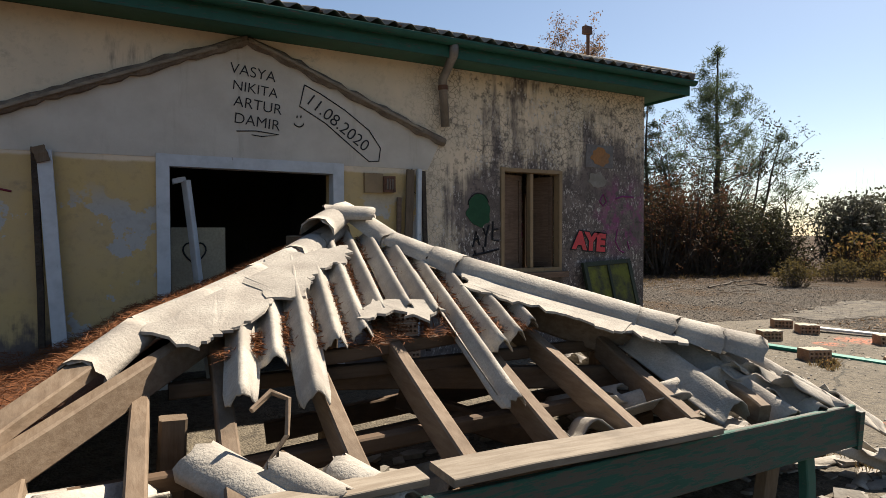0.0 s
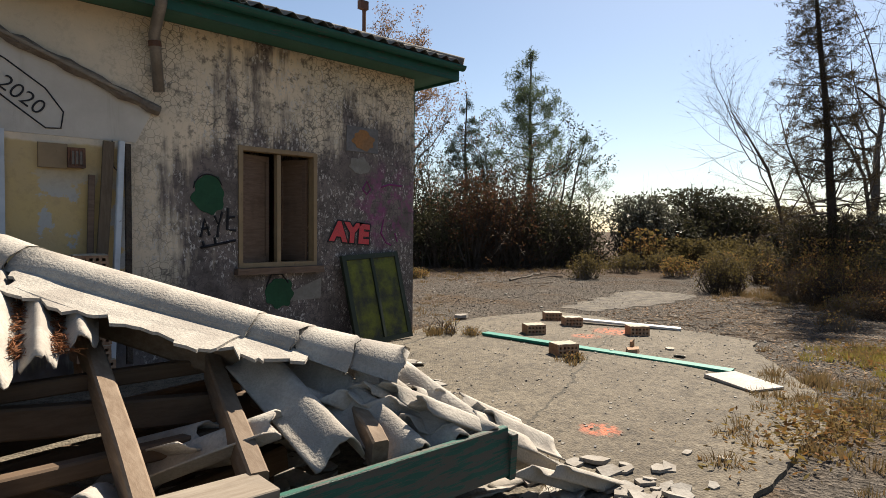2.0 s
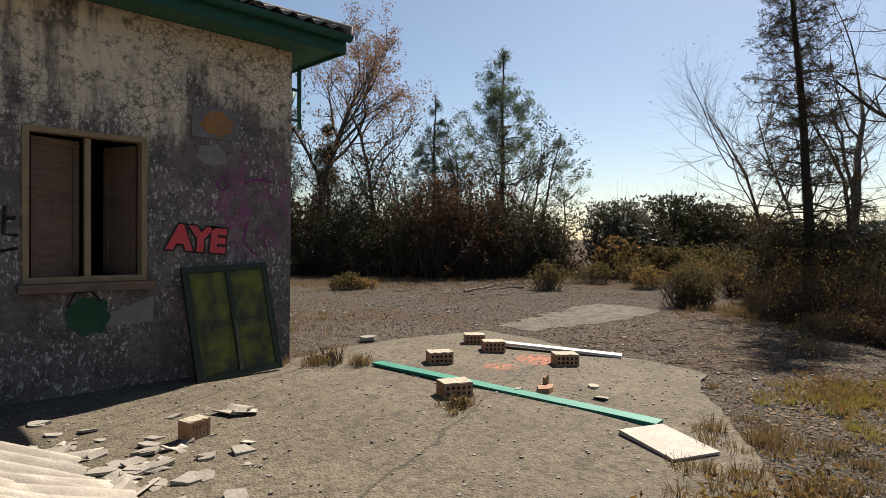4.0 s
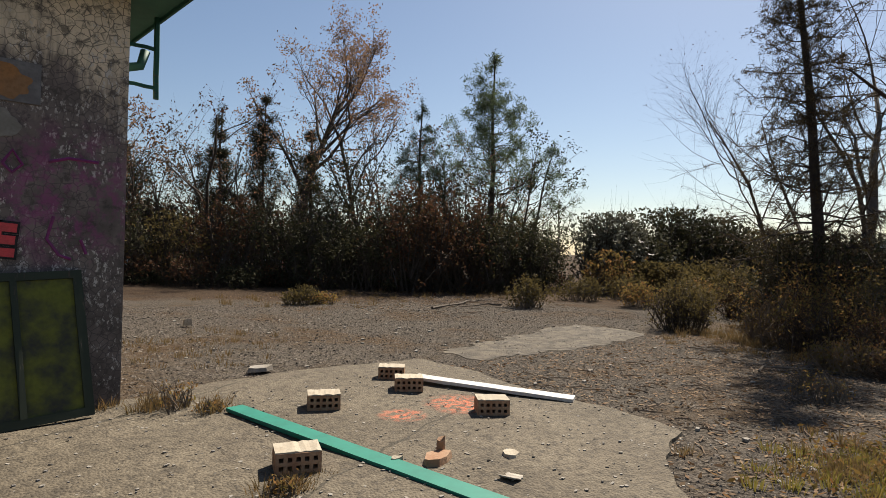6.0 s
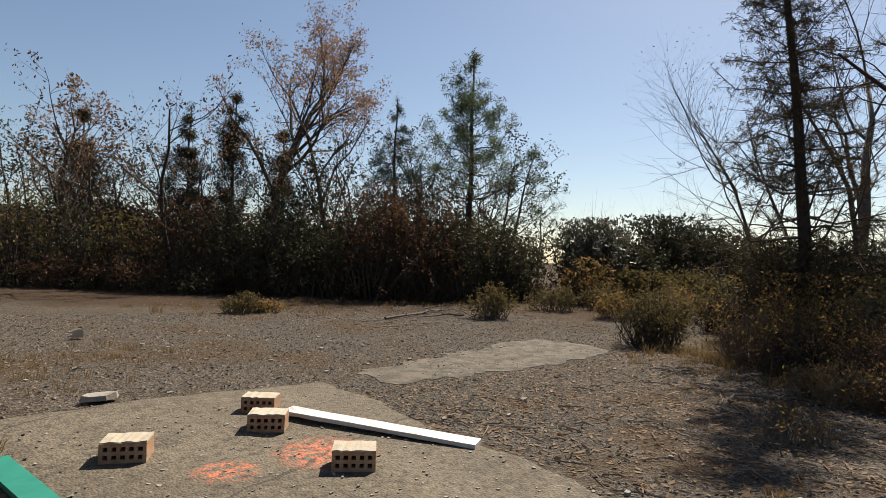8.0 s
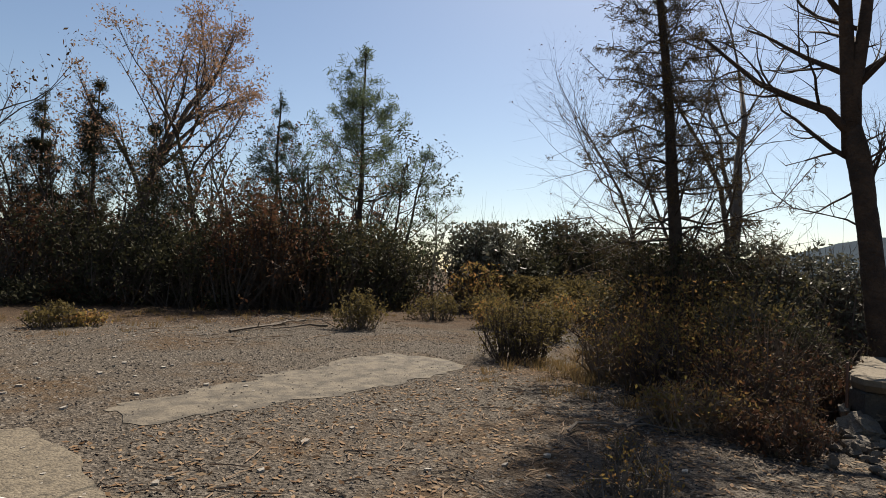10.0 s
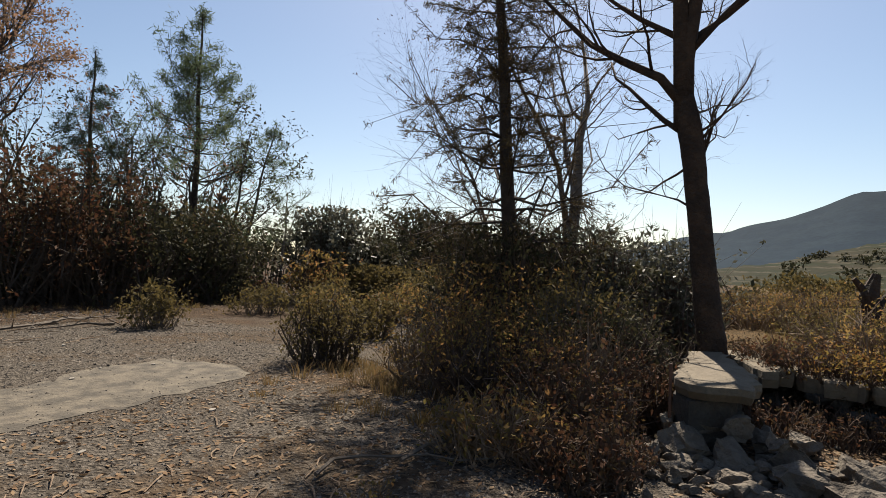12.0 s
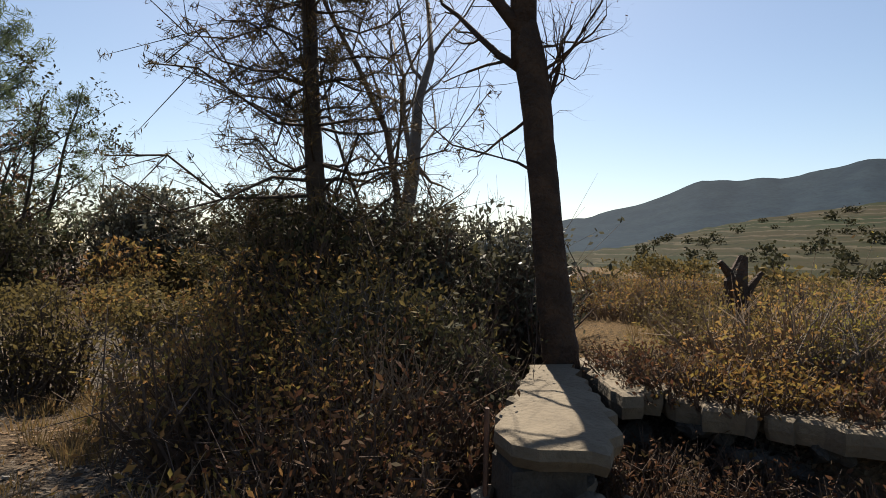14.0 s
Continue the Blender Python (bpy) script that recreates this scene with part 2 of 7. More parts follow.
WINDOW_WOOD = painted("cream_window_paint", (0.265, 0.182, 0.1), (0.184, 0.119, 0.0667), 0.60, (9.0, 9.0, 3.0))
DARK_SILL = wood("brown_sill_timber", (0.12, 0.075, 0.05), (0.18, 0.12, 0.085), (2.0, 14.0, 14.0))
MORTAR = simple("crumbling_mortar", (0.224, 0.184, 0.144), (0.136, 0.104, 0.08), 7.0, 40.0, 0.95, 0.9, dist=0.02)
# the rooms' shade is put into this plaster's low base colour
INNER = simple("shade_toned_inner_plaster", (0.126, 0.113, 0.0966), (0.0924, 0.0798, 0.0672), 1.5, 20.0)
PALE_INNER = simple("pale_inner_paint", (0.315, 0.35, 0.336), (0.252, 0.28, 0.266), 1.5, 20.0)
BRICK = simple("orange_hollow_brick", (0.31, 0.160, 0.088), (0.37, 0.24, 0.15), 9.0, 60.0)
BRICK_TOP = simple("mortared_brick_face", (0.421, 0.37, 0.287), (0.357, 0.299, 0.223), 9.0, 60.0)
BARK = simple("dark_bark", (0.0788, 0.06, 0.045), (0.045, 0.0338, 0.0263), 7.0, 35.0, 0.95, 1.0, dist=0.03)
BARK_PALE = simple("grey_bark", (0.14, 0.115, 0.091), (0.091, 0.0735, 0.0595), 7.0, 35.0, 0.95, 0.8)
STONE = simple("pale_limestone", (0.149, 0.126, 0.0993), (0.102, 0.083, 0.0642), 4.0, 30.0, 0.95, 0.9, dist=0.03)
# stone colour darkened to stand for shade under the slab and coping
SHADE_STONE = simple("shade_darkened_stone", (0.075, 0.066, 0.055), (0.045, 0.040, 0.034), 4.0, 30.0, 0.95, 0.9, dist=0.03)
SANDSTONE = simple("tan_sandstone", (0.155, 0.127, 0.0899), (0.121, 0.0969, 0.0675), 3.0, 28.0, 0.95, 0.7, dist=0.02)
GRIT = simple("gravel_stone", (0.21, 0.20, 0.19), (0.14, 0.13, 0.12), 6.0, 50.0, 0.95, 0.5)
CHIP = simple("pale_rubble_chip", (0.274, 0.253, 0.221), (0.211, 0.184, 0.153), 6.0, 50.0, 0.95, 0.5)
NEEDLE_MAT = simple("matted_pine_needles", (0.150, 0.058, 0.026), (0.075, 0.034, 0.018), 5.0, 70.0, 0.95, 0.9)
NEEDLES = leafy("fallen_pine_needles", (0.184, 0.0685, 0.0272), (0.123, 0.0527, 0.0244), 0.15, 0.8)
LITTER = leafy("dry_leaf_litter", (0.144, 0.0805, 0.0422), (0.22, 0.153, 0.092), 0.2, 0.8)
TWIG = simple("dry_twig", (0.243, 0.169, 0.11), (0.146, 0.1, 0.066), 9.0, 60.0)
BROWN_TWIG = simple("brown_twig", (0.095, 0.060, 0.040), (0.055, 0.036, 0.026), 9.0, 60.0)
LEAF_PINE = leafy("pine_needles", (0.0637, 0.0919, 0.0496), (0.119, 0.14, 0.0767))
LEAF_FIR = leafy("fir_needles", (0.035, 0.055, 0.035), (0.06, 0.08, 0.05), 0.2)
LEAF_YELLOW = leafy("yellowing_leaves", (0.24, 0.135, 0.085), (0.15, 0.10, 0.055), 0.4)
LEAF_DARK = leafy("dark_evergreen_leaves", (0.026, 0.028, 0.015), (0.056, 0.050, 0.025), 0.22)
LEAF_RUST = leafy("rusty_leaves", (0.098, 0.043, 0.025), (0.050, 0.039, 0.020), 0.30)
LEAF_OLIVE = leafy("olive_scrub_leaves", (0.128, 0.096, 0.036), (0.072, 0.058, 0.024), 0.35)
LEAF_GREY = leafy("grey_green_leaves", (0.0614, 0.063, 0.0429), (0.113, 0.108, 0.0814), 0.25, 0.45)
LEAF_DRY = leafy("dry_bramble_leaves", (0.215, 0.112, 0.0454), (0.146, 0.12, 0.0379), 0.5)
LEAF_RAMBLE = leafy("orange_bramble_leaves", (0.18, 0.084, 0.03), (0.168, 0.126, 0.036), 0.4)
GRASS = leafy("dry_grass", (0.18, 0.114, 0.054), (0.114, 0.087, 0.039), 0.35, 0.8)
GRASS_GREEN = leafy("yellow_green_grass", (0.15, 0.144, 0.03), (0.198, 0.144, 0.042), 0.4, 0.8)
BLACK = simple("black_spray", (0.015, 0.014, 0.016), (0.03, 0.028, 0.03), 9.0, 60.0, 0.7, 0.1)
RED = simple("red_spray", (0.62, 0.06, 0.07), (0.50, 0.07, 0.07), 9.0, 60.0, 0.6, 0.1)
GREEN_SPRAY = simple("green_spray", (0.01, 0.055, 0.0225), (0.015, 0.08, 0.035), 5.0, 40.0, 0.7, 0.1)
RUST = simple("rusty_metal", (0.16, 0.075, 0.045), (0.09, 0.05, 0.035), 9.0, 60.0, 0.7, 0.5)
GREY_METAL = simple("grey_zinc", (0.30, 0.27, 0.24), (0.20, 0.175, 0.15), 6.0, 60.0, 0.55, 0.2, 0.5)
PATCH_ORANGE = simple("ochre_patch", (0.34, 0.16, 0.06), (0.27, 0.15, 0.075), 5.0, 40.0)
PATCH_GREY = simple("grey_patch_board", (0.20, 0.19, 0.19), (0.15, 0.14, 0.14), 5.0, 40.0)
PANEL_YELLOW = simple("sprayed_board", (0.15, 0.16, 0.025), (0.040, 0.040, 0.034), 5.0, 30.0)
PINK_TILE = simple("pale_board", (0.416, 0.387, 0.345), (0.345, 0.309, 0.268), 5.0, 40.0)
# distance haze is put into the ridge's blue base colour
HILL = simple("haze_tinted_hill", (0.009, 0.021, 0.036), (0.014, 0.028, 0.042), 0.02, 0.12, 1.0, 0.0)
TERRACE = terrace_material()
WHITE_WALL = simple("white_render", (0.434, 0.42, 0.399), (0.364, 0.35, 0.322), 2.0, 20.0)
RED_ROOF = simple("red_board", (0.42, 0.09, 0.06), (0.30, 0.08, 0.05), 3.0, 20.0)
for far in (HILL, TERRACE, GROUND):
    far.node_tree.nodes["Principled BSDF"].inputs["Specular IOR Level"].default_value = 0.05
HIDDEN_GLASS = Nodes("dusty_pane", 0.12).done((0.05, 0.055, 0.05))

# ---- building helpers ----
rnd = random.Random(7)
nrg = np.random.default_rng(11)


def thing(name, label, category, group="", kind="", at=None):
    ob = new(name)
    if at is not None:
        ob.matrix_basis = at
    return tagged(ob, label, category, group, kind)


def finish(name, verts, faces, material, parent=None, label="", smooth=False):
    me = bpy.data.meshes.new(name)
    me.from_pydata(verts, [], faces)
    me.materials.append(material)
    if smooth:
        me.polygons.foreach_set("use_smooth", [True] * len(me.polygons))
    ob = new(name, me)
    if parent is not None:
        ob.parent = parent
    return tagged(ob, label)


class Soup:
    """Collects points and faces for one mesh."""

    def __init__(self):
        self.v, self.f = [], []

    def add(self, verts, faces):
        k = len(self.v)
        self.v.extend(tuple(map(float, p)) for p in verts)
        self.f.extend(tuple(i + k for i in face) for face in faces)
        return self

    def box(self, x0, x1, y0, y1, z0, z1, m=None, jit=0.0):
        p = [Vector((x, y, z)) for z in (z0, z1) for y in (y0, y1) for x in (x0, x1)]
        if jit:
            p = [q + Vector([rnd.uniform(-jit, jit) for _ in range(3)]) for q in p]
        if m is not None:
            p = [m @ q for q in p]
        return self.add(p, ((0, 2, 3, 1), (4, 5, 7, 6), (0, 1, 5, 4), (2, 6, 7, 3), (0, 4, 6, 2), (1, 3, 7, 5)))

    def tube(self, pts, rads, sides=5, cap=True):
        pts = [Vector(p) for p in pts]
        ring, k = [], len(self.v)
        for i, p in enumerate(pts):
            d = (pts[min(i + 1, len(pts) - 1)] - pts[max(i - 1, 0)]).normalized()
            u = d.cross(Vector((0.31, 0.95, 0.07)) if abs(d.y) < 0.9 else Vector((1, 0, 0))).normalized()
            w = d.cross(u)
            for s in range(sides):
                a = 2 * math.pi * s / sides
                q = p + rads[i] * (math.cos(a) * u + math.sin(a) * w)
                self.v.append((q.x, q.y, q.z))
        n = len(pts)
        for i in range(n - 1):
            for s in range(sides):
                a, b = k + i * sides + s, k + i * sides + (s + 1) % sides
                self.f.append((a, b, b + sides, a + sides))
        if cap:
            self.f.append(tuple(k + s for s in reversed(range(sides))))
            self.f.append(tuple(k + (n - 1) * sides + s for s in range(sides)))
        return self

    def arrays(self, verts, faces):
        """Points (n, 3) and faces (m, k) as arrays."""
        k = len(self.v)
        self.v.extend(map(tuple, verts.tolist()))
        self.f.extend(map(tuple, (faces + k).tolist()))
        return self

    def leaves(self, centres, size, thin=0.5, flat=0.0):
        """One four-cornered blade at each centre, turned by chance; flat presses them towards level."""
        c = np.asarray(centres, float).reshape(-1, 3)
        n = len(c)
        if not n:
            return self
        d = nrg.normal(size=(n, 3))
        d[:, 2] *= 1 - flat
        d /= np.linalg.norm(d, axis=1, keepdims=True) + 1e-9
        e = np.cross(d, nrg.normal(size=(n, 3)))
        if flat:
            e[:, 2] *= 1 - flat
        e /= np.linalg.norm(e, axis=1, keepdims=True) + 1e-9
        s = (size * nrg.uniform(0.6, 1.3, n))[:, None]
        p = np.stack([c - d * s, c + e * s * thin, c + d * s, c - e * s * thin], 1).reshape(-1, 3)
        return self.arrays(p, np.arange(4 * n).reshape(-1, 4))

    def make(self, name, material, parent=None, label="", smooth=False):
        return finish(name, self.v, self.f, material, parent, label, smooth)


def beam(name, a, b, w, h, material, parent=None, label="", up=(0, 0, 1), jit=0.004):
    """A sawn timber from a to b, its ends a little out of square."""
    a, b = Vector(a), Vector(b)
    d = (b - a).normalized()
    side = d.cross(Vector(up)).normalized()
    top = side.cross(d)
    s, n = Soup(), 4
    for i in range(n + 1):
        p = a.lerp(b, i / n) + Vector([rnd.uniform(-jit, jit) for _ in range(3)])
        c = 0.12 * min(w, h)
        for u, v in ((-w / 2 + c, -h / 2), (w / 2 - c, -h / 2), (w / 2, -h / 2 + c), (w / 2, h / 2 - c), (w / 2 - c, h / 2), (-w / 2 + c, h / 2), (-w / 2, h / 2 - c), (-w / 2, -h / 2 + c)):
            q = p + side * u + top * v
            s.v.append(tuple(q))
    for i in range(n):
        for k in range(8):
            s.f.append((8 * i + k, 8 * i + (k + 1) % 8, 8 * i + 8 + (k + 1) % 8, 8 * i + 8 + k))
    s.f.append(tuple(range(7, -1, -1)))
    s.f.append(tuple(8 * n + k for k in range(8)))
    return s.make(name, material, parent, label)


def gz(x, y):
    """Height of the ground."""
    def step(v, a, b):
        t = min(1.0, max(0.0, (v - a) / (b - a)))
        return t * t * (3 - 2 * t)
    z = 0.12 - 0.10 * step(x, 6.5, 13.0)
    z += 0.035 * noise.noise((x * 0.5, y * 0.5, 3.0)) + 0.012 * noise.noise((x * 2.1, y * 2.1, 7.0))
    away = math.hypot(x - 8, y - 5)
    z -= 2.5 * step(away, 34.0, 90.0)
    side = (x - 16.75) * 0.77 - (y - 2.65) * 0.64  # beyond the stone ledge
    z += 0.40 * step(side, 0.02, 0.25) * step(y, 3.0, 2.3) * (1 - step(away, 30, 60))
    return z


def stone(s, c, r, squash=0.7, turn=None):
    """A broken, faceted stone."""
    bm = bmesh.new()
    bmesh.ops.create_icosphere(bm, subdivisions=3 if max(r) > 0.08 else 2, radius=1.0)
    k = rnd.random() * 90
    m = Euler((rnd.uniform(0, 6), rnd.uniform(0, 6), rnd.uniform(0, 6))).to_matrix() if turn is None else turn
    cuts = [(Vector((rnd.gauss(0, 1), rnd.gauss(0, 1), rnd.gauss(0, 1))).normalized(), rnd.uniform(0.38, 0.72)) for _ in range(11)]
    pts = []
    for v in bm.verts:
        p = v.co.copy()
        for d, lim in cuts:
            over = p.dot(d) - lim
            if over > 0:
                p -= d * over
        p *= 1.25 + 0.34 * noise.noise(p * 2.4 + Vector((k, 0, 0))) + 0.22 * noise.noise(p * 5.5 + Vector((k, 9, 0))) - 0.16 * abs(noise.noise(p * 9.0 + Vector((k, 3, 5))))
        p = m @ p
        pts.append((c[0] + p.x * r[0], c[1] + p.y * r[1], c[2] + p.z * r[2]))
    s.add(pts, [tuple(v.index for v in f.verts) for f in bm.faces])
    bm.free()
    return s


# ---- plants ----


def site(x, y, low=False):
    """Sets a planting plan, drawn by bearing and pace from one station, out in the yard: the place and the scale there."""
    dx, dy = x - 6.66, y - 1.52
    d, rel = math.hypot(dx, dy), math.degrees(math.atan2(dy, dx)) - 35.8
    rel *= 0.925 if rel > 0 else 1.0
    far = 1 + 0.1 * d / 8.5 if d < 8.5 else min(1.55, 1.1 + 0.0209 * (d - 8.5))
    if low:
        far = min(far, 1.1)
    a = radians(40.5 + rel)
    return 7.32 + math.cos(a) * d * far, 2.12 + math.sin(a) * d * far, (0.96 if low else 0.903) * far


def limb(s, start, way, length, radius, depth, style, tips, sides=6, fine=None):
    """A bent, tapering limb with its side shoots; tips collects where leaves may sit."""
    n = 5 if depth else 3
    p, d = Vector(start), Vector(way).normalized()
    pts, rads = [p.copy()], [radius]
    end = style.get("taper", 0.25)
    for i in range(n):
        d = (d + Vector([rnd.gauss(0, style["bend"]) for _ in range(3)]) + Vector((0, 0, style["rise"] * (1 if depth else style.get("droop", 1))))).normalized()
        p = p + d * length / n
        pts.append(p.copy())
        rads.append(radius * (1 - (1 - end) * (i + 1) / n))
    (fine if fine is not None and depth == 0 else s).tube(pts, rads, sides if depth > 1 else (4 if depth else 3), cap=depth > 0)
    if depth == 0:
        tips.extend(pts[1:])
        return
    tips.append(pts[-1])
    kids = style["kids"][depth]
    for k in range(kids):
        f = style["low"] + (1 - style["low"]) * (k + rnd.random()) / kids
        i = min(int(f * n), n - 1)
        q = pts[i].lerp(pts[i + 1], f * n - i)
        axis = (pts[i + 1] - pts[i]).normalized()
        side = axis.cross(Vector((rnd.gauss(0, 1), rnd.gauss(0, 1), rnd.gauss(0, 1)))).normalized()
        a = radians(rnd.uniform(*style["angle"]))
        way2 = axis * math.cos(a) + side * math.sin(a)
        limb(s, q, way2, length * rnd.uniform(*style["short"]) * (1.15 - 0.5 * f), rads[i] * style["thin"], depth - 1, style, tips, sides, fine)


BARE = dict(bend=0.16, rise=0.05, kids=(0, 5, 6, 7), low=0.25, angle=(25, 65), short=(0.4, 0.7), thin=0.5)
OPEN = dict(bend=0.17, rise=0.07, kids=(0, 5, 6, 8), low=0.3, angle=(25, 60), short=(0.4, 0.65), thin=0.5)


def broad_tree(label, base, height, lean, leaf, count, size, style=OPEN, radius=0.14, bark=BARK, depth=3, group="", spread=0.09, seed=1):
    rnd.seed(seed)
    *base, k = site(*base)
    height, radius, size, spread = height * k, radius * k, size * k, spread * k
    t = thing("tree", label, "tree", group)
    s, tips = Soup(), []
    z = gz(base[0], base[1]) - 0.15
    fine = Soup()
    limb(s, (base[0], base[1], z), (lean[0], lean[1], 1), height * 0.8, radius, depth, style, tips, 6, fine)
    s.make("trunk", bark, t, smooth=True)
    fine.make("spray", bark, t, "fine bare twigs")["kind"] = "stuff"
    if leaf is not None:
        pts = np.array([tuple(p) for p in tips])
        pts = pts[pts[:, 2] > z + height * 0.25]
        c = pts[nrg.integers(0, len(pts), count)] + nrg.normal(0, spread, (count, 3))
        Soup().leaves(c, size, 0.45).make("crown", leaf, t)
    return t


def pine(label, base, height, lean, first=0.35, width=0.28, leaf=None, tuft=0.16, radius=0.13, tiers=17, per=4, rise=0.35, seed=1, group="", blades=26, fringe=0):
    """A conifer: a straight stem, tiers of boughs, and tufts of needles along them."""
    rnd.seed(seed)
    *base, k = site(*base)
    height, radius, tuft, lean = height * k, radius * k, tuft * k, (lean[0] * k, lean[1] * k)
    t = thing("conifer_tree", label, "tree", group)
    z = gz(base[0], base[1]) - 0.15
    s, tufts = Soup(), []
    n = 9
    axis = [Vector((base[0] + lean[0] * (i / n) ** 1.3 + 0.05 * math.sin(i * 1.7), base[1] + lean[1] * (i / n) ** 1.3, z + height * i / n)) for i in range(n + 1)]
    s.tube(axis, [radius * (1 - 0.9 * i / n) + 0.01 for i in range(n + 1)], 8)
    for k in range(tiers):
        f = min(0.985, first + (1 - first) * (k + 1.3 * rnd.random()) / tiers)
        i = min(int(f * n), n - 1)
        p = axis[i].lerp(axis[i + 1], f * n - i)
        reach = height * width * (1.05 - ((f - first) / (1 - first)) ** 1.2) * rnd.uniform(0.75, 1.25)
        for j in range(per if f < 0.8 else max(2, per - 2)):
            a = 2 * math.pi * (j + rnd.random() * 0.8) / per + k
            r = reach * rnd.uniform(0.45, 1.2)
            if f > 0.82 and not fringe and rnd.random() < 0.62:
                continue
            lift = rise + rnd.gauss(0, 0.16)
            pts = [p]
            for m in range(1, 5):
                u = m / 4
                pts.append(p + Vector((math.cos(a) * r * u, math.sin(a) * r * u, lift * r * u * u + rnd.gauss(0, 0.05 * r if not fringe else 0.085 * r))))
            s.tube(pts, [radius * (0.22 if not fringe else 0.15) * (1 - 0.85 * m / 4) * (1.2 - f) + 0.004 for m in range(5)], 4, False)
            for _ in range(fringe):
                u = rnd.uniform(0.25, 1.0) * 3.99
                o = pts[int(u)].lerp(pts[int(u) + 1], u - int(u))
                e = o + Vector((math.cos(a) * 0.10 + rnd.gauss(0, 0.10), math.sin(a) * 0.10 + rnd.gauss(0, 0.10), rnd.gauss(-0.02, 0.07)))
                s.tube((o, o.lerp(e, 0.5) + Vector((0, 0, 0.02)), e), (0.005, 0.004, 0.002), 3, False)
                tufts.append(e)
            for m in range(2, 5):
                if m > 2:
                    tufts.append(pts[m])
                for _ in range(2 if rnd.random() < 0.5 else 1):
                    q = pts[m] + Vector([rnd.gauss(0, 0.13 * r + 0.05) for _ in range(3)])
                    s.tube((pts[m - 1], q), (0.007, 0.003), 3, False)
                    tufts.append(q)
    tufts += [axis[-1], axis[-1] - Vector((0, 0, 0.25))]
    s.make("trunk", BARK, t, smooth=True)
    if leaf is not None:
        c = np.array([tuple(p) for p in tufts])
        blades = blades if fringe else int(blades * 2.3)
        c = np.repeat(c, blades, 0) + nrg.normal(0, tuft * 0.36, (len(c) * blades, 3))
        Soup().leaves(c, tuft * (0.36 if not fringe else 0.5), 0.11).make("crown", leaf, t)
    return t


def bush(label, centre, size, leaf, count, blade, twigs=40, bark=BARK, group="", seed=1, name="bush", hollow=0.25, stems=True, ground=None, uneven=0.35, planned=True):
    """A scrub bush: many thin stems from the ground and leaves in uneven clumps round their ends."""
    rnd.seed(seed)
    rng = np.random.default_rng(seed + 100)
    t = thing(name, label, "bush", group)
    x, y = centre
    w, d, h = size
    if planned and ground is None:
        x, y, k = site(x, y, math.hypot(x - 6.66, y - 1.52) < 22)
        w, d, h, blade = w * k, d * k, h * k, blade * k
    z = gz(x, y) - 0.03 if ground is None else ground
    s, ends = Soup(), []
    for _ in range(twigs):
        a, r = rnd.uniform(0, 2 * math.pi), math.sqrt(rnd.random())
        lump = 1 + uneven * noise.noise((math.cos(a) * 1.7 + seed, math.sin(a) * 1.7, 0.0)) * 1.4
        top = Vector((x + math.cos(a) * r * w / 2 * lump, y + math.sin(a) * r * d / 2 * lump, z + h * rnd.uniform(0.45, 1.0) * (1 - 0.35 * r * r) * (0.8 + 0.4 * lump - 0.2)))
        foot = Vector((x + math.cos(a) * r * w * 0.36, y + math.sin(a) * r * d * 0.36, z))
        mid = foot.lerp(top, 0.5) + Vector([rnd.gauss(0, 0.13 * h) for _ in range(3)])
        s.tube((foot, mid, top), (0.006 + 0.006 * h, 0.004 + 0.004 * h, 0.002), 3, False)
        ends.extend((mid.lerp(top, 0.3), mid.lerp(top, 0.7), top, top))
        for _ in range(3):
            q = mid.lerp(top, rnd.random()) + Vector([rnd.gauss(0, 0.16 * h) for _ in range(3)])
            q.z = max(q.z, z + 0.02)
            s.tube((mid, q), (0.004, 0.0015), 3, False)
            ends.append(q)
    s.make("brushwood", bark, t)["kind"] = "stuff"
    e = np.array([tuple(p) for p in ends])
    c = e[rng.integers(0, len(e), count)] + rng.normal(0, 1, (count, 3)) * np.array([w, d, h]) * (0.055 if h < 1.5 else 0.034)
    c[:, 2] = np.maximum(c[:, 2], z + 0.02)
    if h > 1.5:
        c = c[c[:, 2] < np.quantile(c[:, 2], 0.95)]
    Soup().leaves(c, blade, 0.45).make("foliage", leaf, t)
    return t


def tuft(s, x, y, h, n, spread, z=None):
    z = gz(x, y) if z is None else z
    for _ in range(n):
        a = rnd.uniform(0, 6.283)
        r = rnd.uniform(0, spread)
        bx, by = x + math.cos(a) * r, y + math.sin(a) * r
        o = rnd.uniform(0.2, 0.7) * h
        hh = h * rnd.uniform(0.5, 1.1)
        w = 0.0016 + 0.0014 * rnd.random()
        mx, my = bx + math.cos(a) * o * 0.35, by + math.sin(a) * o * 0.35
        s.add(((bx - w, by + w, z - 0.01), (bx + w, by - w, z - 0.01), (mx + w * 0.7, my - w * 0.7, z + hh * 0.6), (mx - w * 0.7, my + w * 0.7, z + hh * 0.6), (bx + math.cos(a) * o, by + math.sin(a) * o, z + hh)), ((0, 1, 2, 3), (3, 2, 4)))
    return s

# ---- ground ----


def spaced(lo, hi, fine, far_lo, far_hi):
    mid = list(np.arange(lo, hi + 1e-6, fine))
    out, step = [], fine
    v = lo
    while v > far_lo:
        step *= 1.35
        v -= step
        out.append(v)
    up, step, v = [], fine, hi
    while v < far_hi:
        step *= 1.35
        v += step
        up.append(v)
    return sorted(out) + mid + up


